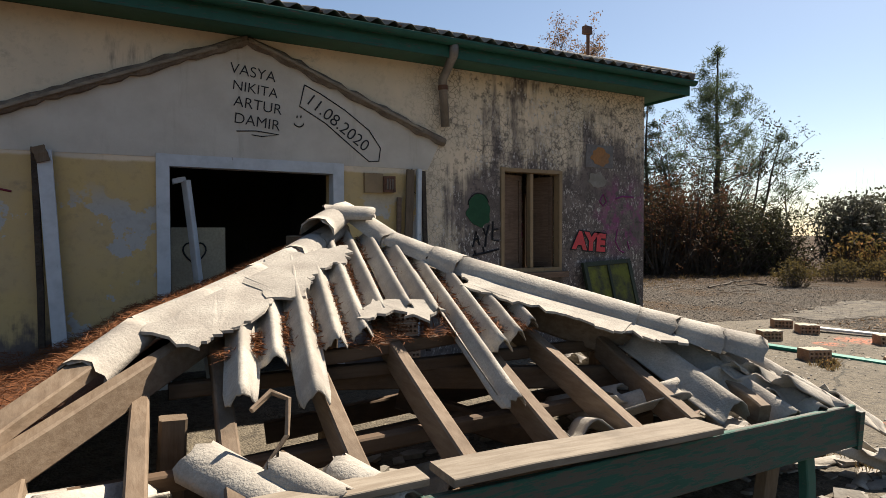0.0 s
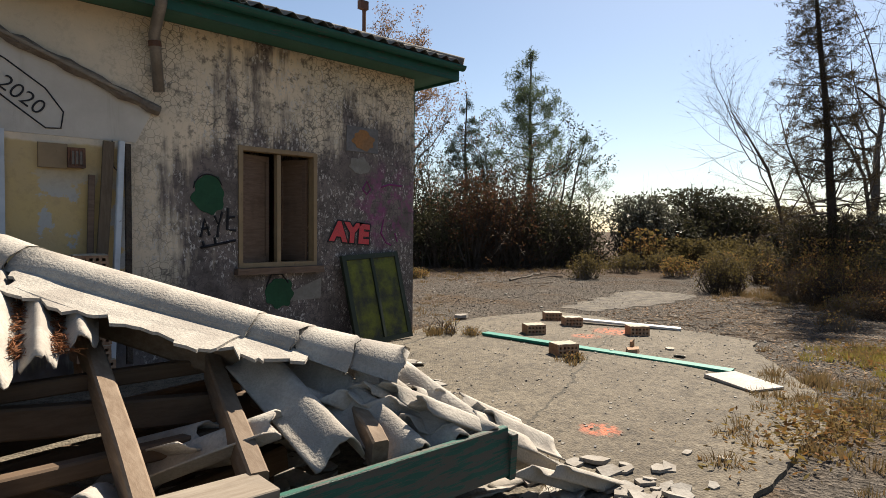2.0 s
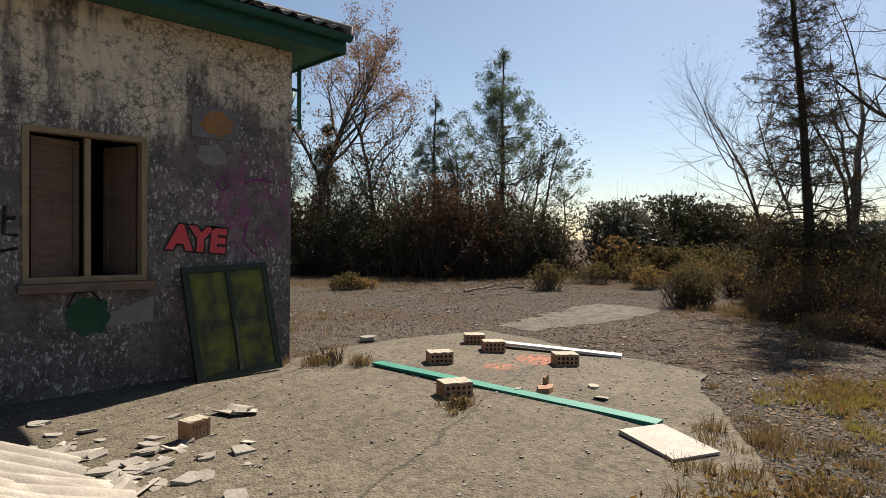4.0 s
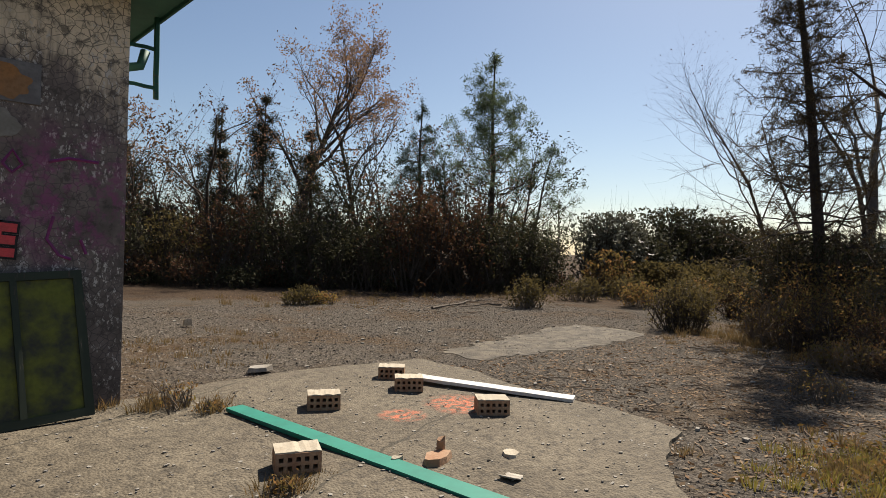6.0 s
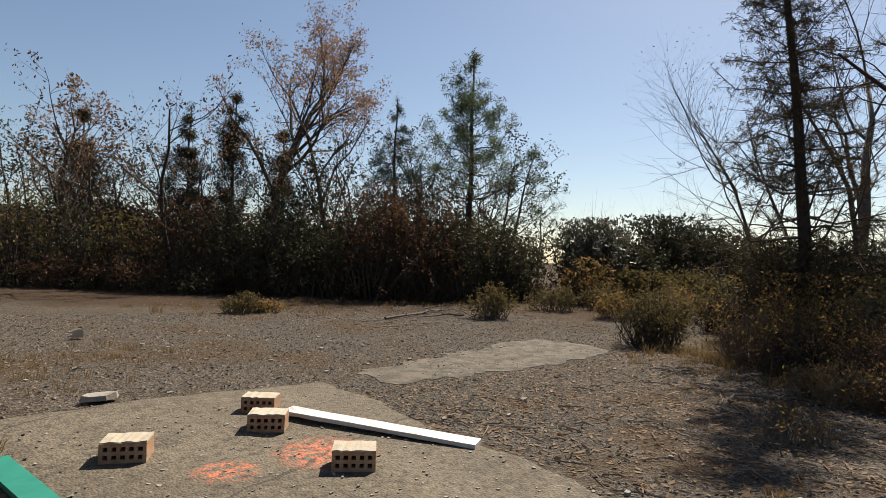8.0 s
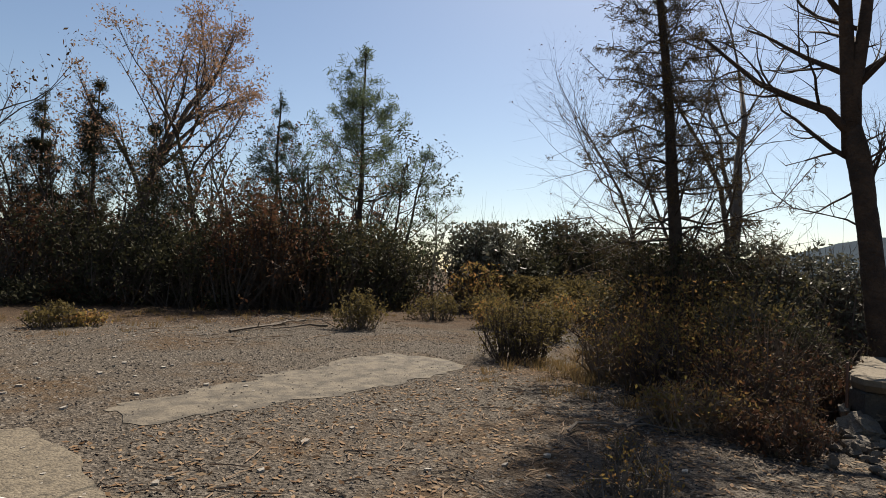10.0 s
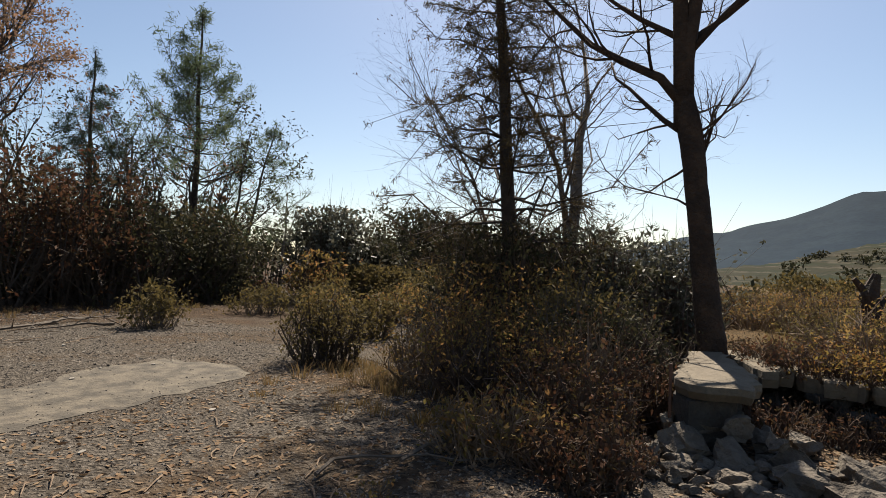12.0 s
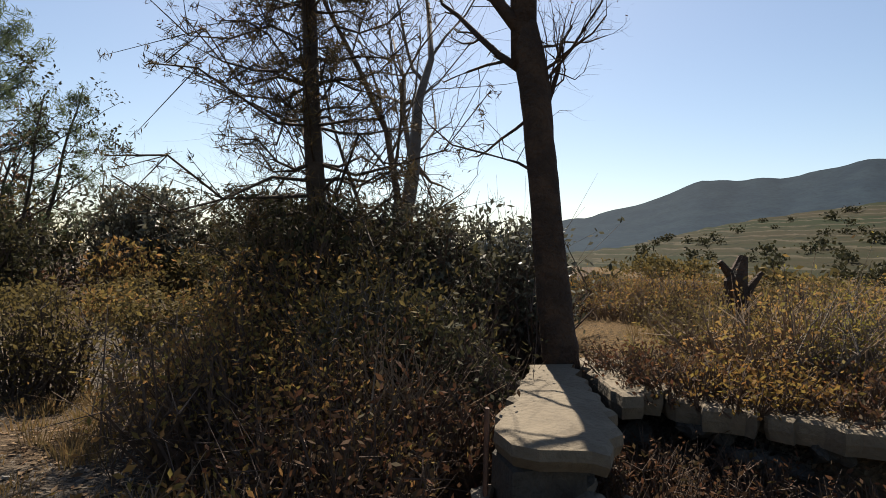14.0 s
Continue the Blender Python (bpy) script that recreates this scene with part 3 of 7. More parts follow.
def build_ground():
    xs, ys = spaced(-4.0, 25.0, 0.22, -2500, 2500), spaced(-5.0, 26.0, 0.22, -2500, 2500)
    v = [(x, y, gz(x, y)) for y in ys for x in xs]
    n = len(xs)
    f = [(j * n + i, j * n + i + 1, (j + 1) * n + i + 1, (j + 1) * n + i) for j in range(len(ys) - 1) for i in range(n - 1)]
    tagged(finish("ground", v, f, GROUND, smooth=True), "grey gravel yard with bare earth and dry litter", "ground", kind="structure")


def pad(name, outline, material, label, rise=0.03, rough=0.05, seed=3):
    """A thin slab with a broken edge, lying on the ground."""
    rnd.seed(seed)
    edge = []
    for (x0, y0), (x1, y1) in zip(outline, outline[1:] + outline[:1]):
        n = max(2, int(math.hypot(x1 - x0, y1 - y0) / 0.06))
        for i in range(n):
            t = i / n
            px, py = x0 + (x1 - x0) * t, y0 + (y1 - y0) * t
            edge.append((px + rough * (2.2 * noise.noise((px * 1.3, py * 1.3, seed)) + noise.noise((px * 5, py * 5, seed))), py + rough * (2.2 * noise.noise((px * 1.3, py * 1.3, seed + 9)) + noise.noise((px * 5, py * 5, seed + 9)))))
    cx, cy = sum(p[0] for p in edge) / len(edge), sum(p[1] for p in edge) / len(edge)
    s, m, rings = Soup(), len(edge), 14
    s.v.append((cx, cy, gz(cx, cy) + rise))
    for r in range(1, rings + 1):
        for x, y in edge:
            u = r / rings
            px, py = cx + (x - cx) * u, cy + (y - cy) * u
            s.v.append((px, py, gz(px, py) + rise))
    for x, y in edge:
        s.v.append((x + (x - cx) * 0.004, y + (y - cy) * 0.004, gz(x, y) - 0.05))
    for i in range(m):
        s.f.append((0, 1 + i, 1 + (i + 1) % m))
    for r in range(rings):
        for i in range(m):
            a, b = 1 + r * m + i, 1 + r * m + (i + 1) % m
            s.f.append((a, a + m, b + m, b))
    tagged(s.make(name, material), label, "pavement", kind="structure")


build_ground()
pad("pavement", [(-3.2, 2.2), (3.6, 2.25), (6.4, 2.45), (7.3, 3.0), (8.35, 3.7), (9.2, 4.05), (9.35, 4.5), (9.35, 5.7), (9.6, 6.6), (9.6, 7.5), (7.6, 7.5), (6.4, 7.4), (-3.2, 7.3)], CONCRETE, "cracked and weathered concrete apron strewn with grit")
pad("pavement_patch", [(10.2, 7.75), (10.2, 7.15), (11.3, 7.0), (12.3, 7.2), (13.6, 7.2), (15.0, 7.4), (15.2, 8.0), (14.9, 8.95), (13.4, 8.6), (12.0, 8.4), (11.0, 8.0)], SLAB_PALE, "pale strip of bare concrete showing through the gravel", 0.006, 0.16, 5)

# ---- the house ----
FY, CX, TOP = 7.2, 6.15, 3.44  # front face, far corner, wall top
WT = 0.28
DOOR = (0.13, 1.71, 2.19)
WIN = (3.77, 4.70, 1.08, 2.35)


def build_house():
    s = Soup()
    x0 = -7.0
    # front wall round the doorway and the window
    for a, b, c, d in ((x0, DOOR[0], -0.2, TOP), (DOOR[0], DOOR[1], DOOR[2], TOP), (DOOR[1], WIN[0], -0.2, TOP), (WIN[0], WIN[1], -0.2, WIN[2]), (WIN[0], WIN[1], WIN[3], TOP), (WIN[1], CX, -0.2, TOP)):
        s.box(a, b, FY, FY + WT, c, d)
    tagged(s.make("wall_south", FACADE), "peeling yellow plaster wall streaked with dark mould", "wall", kind="structure")
    # side wall with its window, back wall, far wall
    s = Soup()
    for a, b, c, d in ((FY + WT, 8.75, -0.2, TOP), (8.75, 9.75, -0.2, 0.95), (8.75, 9.75, 2.25, TOP), (9.75, 13.0, -0.2, TOP)):
        s.box(CX - WT, CX, a, b, c, d)
    tagged(s.make("wall_east", FACADE), "plaster side wall with an empty window", "wall", kind="structure")
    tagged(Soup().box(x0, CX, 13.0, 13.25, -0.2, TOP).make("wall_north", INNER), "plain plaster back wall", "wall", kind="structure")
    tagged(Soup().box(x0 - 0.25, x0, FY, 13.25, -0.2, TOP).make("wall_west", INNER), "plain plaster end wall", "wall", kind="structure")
    tagged(Soup().box(2.7, 2.85, FY + WT, 13.0, -0.1, TOP).make("wall_inner", PALE_INNER), "dim inner partition wall", "wall", kind="structure")
    tagged(Soup().box(x0, CX - WT, FY + WT, 13.0, -0.1, 0.14).make("floor", CONCRETE), "dusty concrete floor inside the house", "floor", kind="structure")
    tagged(Soup().box(x0, CX, FY + 0.01, 13.2, TOP, TOP + 0.12).make("ceiling", INNER), "plaster ceiling coloured dark for the room's shade", "ceiling", kind="structure")
    # doorway frame
    d = tagged(new("door_1"), "doorway without a door, in a grey painted wooden frame", "door", kind="structure")
    w = 0.09
    for nm, q in (("jamb", (DOOR[0] - w, DOOR[0] + 0.02, FY - 0.035, FY + 0.12, 0.1, DOOR[2] + w)), ("jamb", (DOOR[1] - 0.02, DOOR[1] + w, FY - 0.035, FY + 0.12, 0.1, DOOR[2] + w)), ("head", (DOOR[0] + 0.02, DOOR[1] - 0.02, FY - 0.03, FY + 0.12, DOOR[2] - 0.02, DOOR[2] + w))):
        Soup().box(*q, jit=0.003).make(nm, WHITE_FRAME, d)
    # window
    wdw = tagged(new("window_1"), "empty window in a flaking cream wooden frame", "window", kind="structure")
    a, b, c, e = WIN
    for nm, q, mt in (
        ("frame_post", (a, a + 0.045, FY - 0.02, FY + 0.1, c, e), WINDOW_WOOD), ("frame_post", (b - 0.045, b, FY - 0.02, FY + 0.1, c, e), WINDOW_WOOD),
        ("frame_head", (a + 0.045, b - 0.045, FY - 0.018, FY + 0.1, e - 0.045, e), WINDOW_WOOD), ("frame_foot", (a + 0.045, b - 0.045, FY - 0.018, FY + 0.1, c, c + 0.05), WINDOW_WOOD),
        ("mullion", ((a + b) / 2 - 0.02, (a + b) / 2 + 0.02, FY, FY + 0.08, c + 0.05, e - 0.06), WINDOW_WOOD),
        ("window_sill", (a - 0.04, b + 0.05, FY - 0.09, FY + 0.02, c - 0.07, c), DARK_SILL),
    ):
        Soup().box(*q, jit=0.003).make(nm, mt, wdw)
    w2 = tagged(new("window_2"), "bare side window open to the trees", "window", kind="structure")
    for q in ((CX - 0.2, CX - 0.1, 8.75, 8.81, 0.95, 2.25), (CX - 0.2, CX - 0.1, 9.69, 9.75, 0.95, 2.25), (CX - 0.2, CX - 0.1, 8.81, 9.69, 2.19, 2.25)):
        Soup().box(*q).make("frame_post", WINDOW_WOOD, w2)
    # the two casements that stand open inside
    for nm, yy, x, ang in (("casement", FY + 0.1, a + 0.07, 16), ("casement", FY + 0.1, b - 0.07, 112)):
        t = thing("window_casement", "open wooden casement with a boarded pane", "window", "casements of the front window", at=pose(x, yy, c + 0.05, 0, 0, ang))
        ww, hh = 0.38, e - c - 0.12
        for q in ((0, 0.05, -0.02, 0.02, 0, hh), (ww - 0.05, ww, -0.02, 0.02, 0, hh), (0.05, ww - 0.05, -0.02, 0.02, 0, 0.06), (0.05, ww - 0.05, -0.02, 0.02, hh - 0.06, hh)):
            Soup().box(*q).make("rail", DARK_SILL, t)
        Soup().box(0.05, ww - 0.05, -0.006, 0.006, 0.06, hh - 0.06).make("pane", DARK_SILL, t)
    # things in the doorway
    t = thing("leaning_board", "grey painted timber leaning inside the doorway", "board")
    beam("plank", (0.30, FY + 0.10, 2.06), (0.52, FY + 0.22, 0.14), 0.09, 0.05, WHITE_FRAME, t)
    beam("plank", (0.18, FY + 0.13, 2.04), (0.30, FY + 0.13, 2.07), 0.08, 0.05, WHITE_FRAME, t)
    t = thing("inner_board", "cream board with a black sprayed heart inside the doorway", "board")
    Soup().box(0.20, 0.72, FY + 0.60, FY + 0.63, 0.14, 1.62).make("panel", PALE_CREAM, t)
    hs = Soup()
    pts = [Vector((0.42 + 0.011 * 16 * math.sin(u) ** 3 * 0.62, FY + 0.592, 1.36 + 0.0085 * (13 * math.cos(u) - 5 * math.cos(2 * u) - 2 * math.cos(3 * u) - math.cos(4 * u)))) for u in np.linspace(0, 6.283, 28)]
    hs.tube(pts, [0.008] * len(pts), 4)
    hs.make("sprayed_heart", BLACK, t)


PALE_CREAM = simple("cream_board", (0.48, 0.42, 0.30), (0.40, 0.35, 0.26), 4.0, 40.0)
build_house()


def corrugated(width, length, pitch=0.177, amp=0.026, thick=0.007, ragged=0.0, ragged_top=0.0, sag=0.0, seed=0, nv=9, bite=None, per=10):
    """A wavy sheet: u across, v down the slope, from the origin; broken ends where ragged."""
    r = random.Random(seed)
    nu = max(4, int(round(width / pitch * per)))
    low = [r.uniform(-1, 1) for _ in range(nu + 1)]
    low2 = [r.uniform(-1, 1) for _ in range(nu + 1)]
    s = Soup()
    k1, k2 = r.random() * 50, r.random() * 50
    for side in (1, -1):
        for j in range(nv + 1):
            for i in range(nu + 1):
                u = width * i / nu
                end = length + ragged * (0.9 * noise.noise((u * 5 + k1, k2, 0)) + 0.18 * low[i])
                if bite is not None:
                    end = max(0.12, bite(u) + ragged * 0.35 * low[i])
                start = ragged_top * (0.9 * noise.noise((u * 5 + k2, k1, 0)) + 0.2 * low2[i])
                v = start + (end - start) * j / nv
                z = amp * math.cos(2 * math.pi * u / pitch) - sag * math.sin(math.pi * j / nv) + 0.004 * noise.noise((u * 3 + k1, v * 3, 1.0))
                s.v.append((u, v, z + side * thick / 2))
    m = (nu + 1) * (nv + 1)
    for j in range(nv):
        for i in range(nu):
            a = j * (nu + 1) + i
            s.f.append((a, a + 1, a + nu + 2, a + nu + 1))
            s.f.append((m + a, m + a + nu + 1, m + a + nu + 2, m + a + 1))
    for i in range(nu):
        s.f.append((i + 1, i, m + i, m + i + 1))
        a = nv * (nu + 1) + i
        s.f.append((a, a + 1, m + a + 1, m + a))
    for j in range(nv):
        a, b = j * (nu + 1), (j + 1) * (nu + 1)
        s.f.append((a, b, m + b, m + a))
        a, b = a + nu, b + nu
        s.f.append((b, a, m + a, m + b))
    return s


def build_house_roof():
    r = tagged(new("roof"), "low hipped roof of grey corrugated sheets with green eaves", "roof", kind="structure")
    ey, ez, ex = FY - 0.42, TOP + 0.16, CX + 0.36
    # soffits, fascias
    Soup().box(-7.2, ex, ey, FY, TOP + 0.005, TOP + 0.03).make("soffit", GREEN_SOFFIT, r)
    Soup().box(CX, ex, FY, 13.4, TOP + 0.005, TOP + 0.03).make("soffit", GREEN_SOFFIT, r)
    Soup().box(-7.2, ex + 0.02, ey - 0.02, ey, TOP - 0.03, ez).make("fascia_board", GREEN_PAINT, r)
    Soup().box(ex, ex + 0.02, ey, 13.4, TOP - 0.03, ez).make("fascia_board", GREEN_PAINT, r)
    # hip roof slopes
    rise = 0.36
    n = 15
    wdt = 0.97
    for i in range(n):
        x = ex - 0.02 - (i + 1) * wdt
        length = min(3.2, 0.35 + (i + 0.5) * wdt * 1.05)
        s = corrugated(wdt + 0.05, length, 0.177, 0.025, seed=40 + i, nv=3, per=6)
        m = Matrix.Translation((x, ey - 0.09, ez + 0.035)) @ Matrix.Rotation(math.atan(rise), 4, "X")
        s.v = [tuple(m @ Vector(p)) for p in s.v]
        s.make("roofing_sheet", FIBRE_DARK, r, smooth=True)
    s = Soup()
    s.add(((ex + 0.05, ey - 0.05, ez + 0.02), (ex + 0.05, 13.4, ez + 0.02), (ex - 3.1, 10.1, ez + 1.15)), ((0, 1, 2),))
    s.make("hip_slope", FIBRE_DARK, r)
    cap = Soup().tube([(ex + 0.06, ey - 0.06, ez + 0.05), (ex - 3.1, ey + 3.1, ez + 1.2)], [0.06, 0.06], 8)
    cap.make("hip_cap", FIBRE_DARK, r, smooth=True)
    s = Soup()
    s.add(((ex - 3.1, ey + 3.1, ez + 1.15), (-7.2, ey + 3.1, ez + 1.15), (-7.2, 13.4, ez), (ex, 13.4, ez)), ((0, 1, 2, 3),))
    s.make("back_slope", FIBRE_DARK, r)
    # gutter along the front, half round
    g = thing("gutter", "dark green half-round gutter under the eaves", "gutter")
    prof = [(math.cos(a) * 0.06, math.sin(a) * 0.06) for a in np.linspace(math.pi, 2 * math.pi, 9)]
    prof += [(p * 0.9, q * 0.9) for p, q in reversed(prof)]
    v = [(x, ey - 0.085 + p, ez - 0.02 + q) for x in (-7.2, ex + 0.03) for p, q in prof]
    k = len(prof)
    f = [(i, (i + 1) % k, k + (i + 1) % k, k + i) for i in range(k)] + [tuple(range(k)), tuple(range(2 * k - 1, k - 1, -1))]
    finish("channel", v, f, GREEN_PAINT, g, smooth=True)
    for x in np.arange(-6.6, ex, 0.8):
        Soup().box(x, x + 0.025, ey - 0.15, ey, ez + 0.0, ez + 0.012).make("bracket", RUST, g)
    # broken end of the side gutter with its green ladder-like bracket
    h = thing("gutter_bracket", "green metal bracket hanging from the side eave", "bracket")
    beam("bar", (ex - 0.02, 7.62, TOP + 0.05), (ex - 0.02, 7.62, TOP - 0.72), 0.04, 0.04, GREEN_PAINT, h, up=(0, 1, 0))
    for z in (TOP - 0.28, TOP - 0.62):
        beam("rung", (ex - 0.03, 7.62, z), (CX, 7.62, z), 0.03, 0.03, GREEN_PAINT, h, up=(0, 1, 0))
    s = Soup().tube([(CX + 0.02, 7.60, TOP - 0.52), (CX + 0.20, 7.60, TOP - 0.46), (CX + 0.24, 7.60, TOP - 0.32)], [0.04, 0.04, 0.04], 8)
    s.make("elbow", GREEN_SOFFIT, h, smooth=True)
    # downpipe stub
    p = thing("downpipe", "short rusty grey downpipe ending half way down the wall", "pipe")
    Soup().tube([(2.86, ey - 0.07, ez - 0.06), (2.87, ey - 0.04, ez - 0.16), (2.92, FY - 0.12, ez - 0.34), (2.97, FY - 0.09, 2.75)], [0.05, 0.05, 0.05, 0.05], 10).make("pipe", GREY_METAL, p, smooth=True)
    Soup().tube([(2.925, FY - 0.115, ez - 0.40), (2.93, FY - 0.113, ez - 0.45)], [0.056, 0.056], 10).make("collar", RUST, p)
    # mast behind the ridge
    t = thing("roof_mast", "thin dark mast with a small head on the roof", "mast")
    Soup().tube([(6.25, 8.45, ez), (6.25, 8.45, ez + 1.12)], [0.03, 0.03], 6).make("pole", RUST, t)
    Soup().box(6.16, 6.30, 8.41, 8.49, ez + 1.08, ez + 1.2).make("head", RUST, t)


build_house_roof()


def build_facade_details():
    # white gable field and the mortar ridges left by the fallen porch
    peak, left, right = (0.85, 3.41), (-1.19, 2.53), (2.99, 2.58)
    s = Soup()
    low = 2.24
    out = [(left[0], left[1]), peak, (right[0] - 0.05, right[1]), (right[0] - 0.2, low + 0.03), (left[0], low)]
    s.add([(x, FY - 0.006, z) for x, z in out] + [(x, FY + 0.002, z) for x, z in out], (tuple(range(5)), *[(i, 5 + i, 5 + (i + 1) % 5, (i + 1) % 5) for i in range(5)]))
    # the field is cut round the door head
    tagged(s.make("trim_gable", GABLE), "whitewashed gable-shaped field above the doorway", "wall", kind="structure")
    rnd.seed(21)
    for a, b in ((left, peak), (peak, right)):
        t = thing("mortar_ridge", "crumbling strip of mortar and roofing stuck to the wall", "mortar", "gable strips")
        n = 26
        pts, rad = [], []
        for i in range(n + 1):
            u = i / n
            pts.append((a[0] + (b[0] - a[0]) * u, FY - 0.03 + rnd.gauss(0, 0.006), a[1] + (b[1] - a[1]) * u + rnd.gauss(0, 0.008)))
            rad.append(0.04 + 0.022 * rnd.random())
        Soup().tube(pts, rad, 7).make("mortar", MORTAR, t)
        beam("batten", (a[0], FY - 0.075, a[1] - 0.01), (a[0] + (b[0] - a[0]) * 0.86, FY - 0.065, a[1] + (b[1] - a[1]) * 0.86), 0.05, 0.03, TIMBER_X, t)
    # writing
    def write(text, x, z, size, turn=0.0, material=BLACK, name="graffiti", label="", y=FY - 0.012, thick=0.0, parent=None):
        c = bpy.data.curves.new(name, "FONT")
        c.body, c.size, c.extrude, c.offset = text, size, 0.001, thick
        c.materials.append(material)
        ob = new(name, c)
        ob.matrix_basis = pose(x, y, z, 90, -turn, 0)
        if parent is not None:
            ob.parent = parent
            return tagged(ob, label)
        return tagged(ob, label, "graffiti")
    names = thing("graffiti_names", "four black hand-sprayed names on the white gable", "graffiti")
    for word, z, x in (("VASYA", 3.085, 0.68), ("NIKITA", 2.93, 0.70), ("ARTUR", 2.775, 0.71), ("DAMIR", 2.615, 0.71)):
        write(word, x, z, 0.145 if len(word) < 6 else 0.135, -6, parent=names, name="word", thick=-0.001)
    st = Soup()
    st.tube([Vector((1.34 + 0.05 * math.cos(a), FY - 0.012, 2.67 + 0.045 * math.sin(a))) for a in np.linspace(3.5, 6.1, 8)], [0.006] * 8, 4)
    st.tube([(1.32, FY - 0.012, 2.71), (1.325, FY - 0.012, 2.735)], [0.006] * 2, 4).tube([(1.36, FY - 0.012, 2.715), (1.365, FY - 0.012, 2.74)], [0.006] * 2, 4)
    st.make("smile", BLACK, names)
    s2 = Soup().tube([(0.74, FY - 0.012, 2.535), (0.92, FY - 0.012, 2.55), (1.14, FY - 0.012, 2.53), (0.98, FY - 0.012, 2.50), (0.88, FY - 0.012, 2.51)], [0.005] * 5, 4)
    s2.make("underline", BLACK, names)
    date = thing("graffiti_date", "black sprayed date in a hand-drawn frame", "graffiti")
    write("11.08.2020", 1.395, 2.885, 0.18, -36, parent=date, name="inscription", thick=-0.001)
    box = [(1.40, 3.05), (1.35, 2.83), (1.62, 2.68), (1.89, 2.47), (2.09, 2.32), (2.20, 2.33), (2.22, 2.47), (2.09, 2.65), (1.82, 2.84), (1.56, 2.98), (1.40, 3.05)]
    Soup().tube([(x, FY - 0.012, z) for x, z in box], [0.006] * len(box), 4).make("frame_line", BLACK, date)
    aye = thing("graffiti_tag", "red bubble letters with a black outline", "graffiti")
    write("AYE", 4.885, 1.375, 0.30, -5, BLACK, parent=aye, name="outline", thick=0.034)
    write("AYE", 4.885, 1.375, 0.30, -5, RED, parent=aye, name="letters", y=FY - 0.017, thick=0.018)
    g = thing("graffiti_green", "dark green sprayed blobs with black strokes", "graffiti")
    def blob(cx, cz, w, h, material, parent, k, y=FY - 0.008):
        pts = [(cx, y, cz)]
        for i in range(40):
            a = 6.283 * i / 40
            r = 1 + 0.16 * noise.noise((math.cos(a) * 2 + k, math.sin(a) * 2, k)) * 2
            pts.append((cx + w * r * math.cos(a), y, cz + h * r * math.sin(a)))
        s = Soup().add(pts, [(0, 1 + (i + 1) % 40, 1 + i) for i in range(40)])
        # a rim gives the paint its little thickness
        s.add([(p[0], FY + 0.002, p[2]) for p in pts[1:]] + pts[1:], [(i, (i + 1) % 40, 40 + (i + 1) % 40, 40 + i) for i in range(40)])
        return s.make("blob", material, parent)
    blob(3.46, 1.83, 0.16, 0.19, GREEN_SPRAY, g, 1.0)
    blob(4.24, 0.79, 0.17, 0.16, GREEN_SPRAY, g, 4.0)
    Soup().tube([Vector((3.46 + 0.15 * math.cos(a), FY - 0.01, 1.86 + 0.17 * math.sin(a))) for a in np.linspace(0.4, 3.0, 9)], [0.006] * 9, 4).make("stroke", BLACK, g)
    Soup().tube([(4.08, FY - 0.01, 0.87), (4.14, FY - 0.01, 1.0), (4.26, FY - 0.01, 1.0), (4.34, FY - 0.01, 0.9)], [0.008] * 4, 4).make("stroke", BLACK, g)
    sc = thing("graffiti_scrawl", "black unreadable scrawl beside the window", "graffiti")
    strokes = [[(3.38, 1.40), (3.42, 1.58), (3.47, 1.42)], [(3.39, 1.48), (3.46, 1.50)], [(3.52, 1.62), (3.56, 1.52), (3.60, 1.66)], [(3.56, 1.52), (3.55, 1.40)], [(3.66, 1.70), (3.65, 1.48), (3.74, 1.47)], [(3.65, 1.60), (3.73, 1.61)], [(3.38, 1.30), (3.55, 1.33), (3.74, 1.37)], [(3.40, 1.36), (3.42, 1.30)], [(3.52, 1.40), (3.53, 1.34)]]
    for st in strokes:
        Soup().tube([(x, FY - 0.01, z) for x, z in st], [0.013] * len(st), 4).make("stroke", BLACK, sc)
    mg = thing("graffiti_magenta", "faded purple sprayed loops near the corner of the wall", "graffiti")
    MAG = simple("magenta_spray", (0.24, 0.04, 0.16), (0.17, 0.05, 0.12), 6.0, 50.0)
    for pts in ([(5.66, 1.62), (5.62, 1.45), (5.70, 1.33), (5.78, 1.30)], [(5.34, 1.98), (5.40, 2.08), (5.46, 1.98), (5.40, 1.92), (5.34, 1.98)], [(5.84, 1.45), (5.88, 1.34)], [(5.62, 2.02), (5.75, 2.06), (5.95, 2.05)]):
        Soup().tube([(x, FY - 0.002, z) for x, z in pts], [0.012] * len(pts), 4).make("stroke", MAG, mg)
    rl = thing("graffiti_red_lines", "dark red sprayed strokes on the yellow plaster", "graffiti")
    for pts in ([(-1.50, 1.92), (-1.30, 1.96), (-1.03, 1.90)], [(-1.21, 1.93), (-1.17, 1.75), (-1.13, 1.55)], [(-1.40, 1.94), (-1.32, 1.68), (-1.29, 1.42)]):
        Soup().tube([(x, FY - 0.004, z) for x, z in pts], [0.009] * len(pts), 4).make("stroke", simple("wine_red_spray", (0.22, 0.03, 0.05), (0.16, 0.03, 0.045)), rl)
    # patch by the corner
    t = thing("wall_patch", "grey board with an ochre spot above a pale scar", "patch")
    Soup().box(5.10, 5.56, FY - 0.012, FY + 0.01, 2.42, 2.72, jit=0.004).make("board", PATCH_GREY, t)
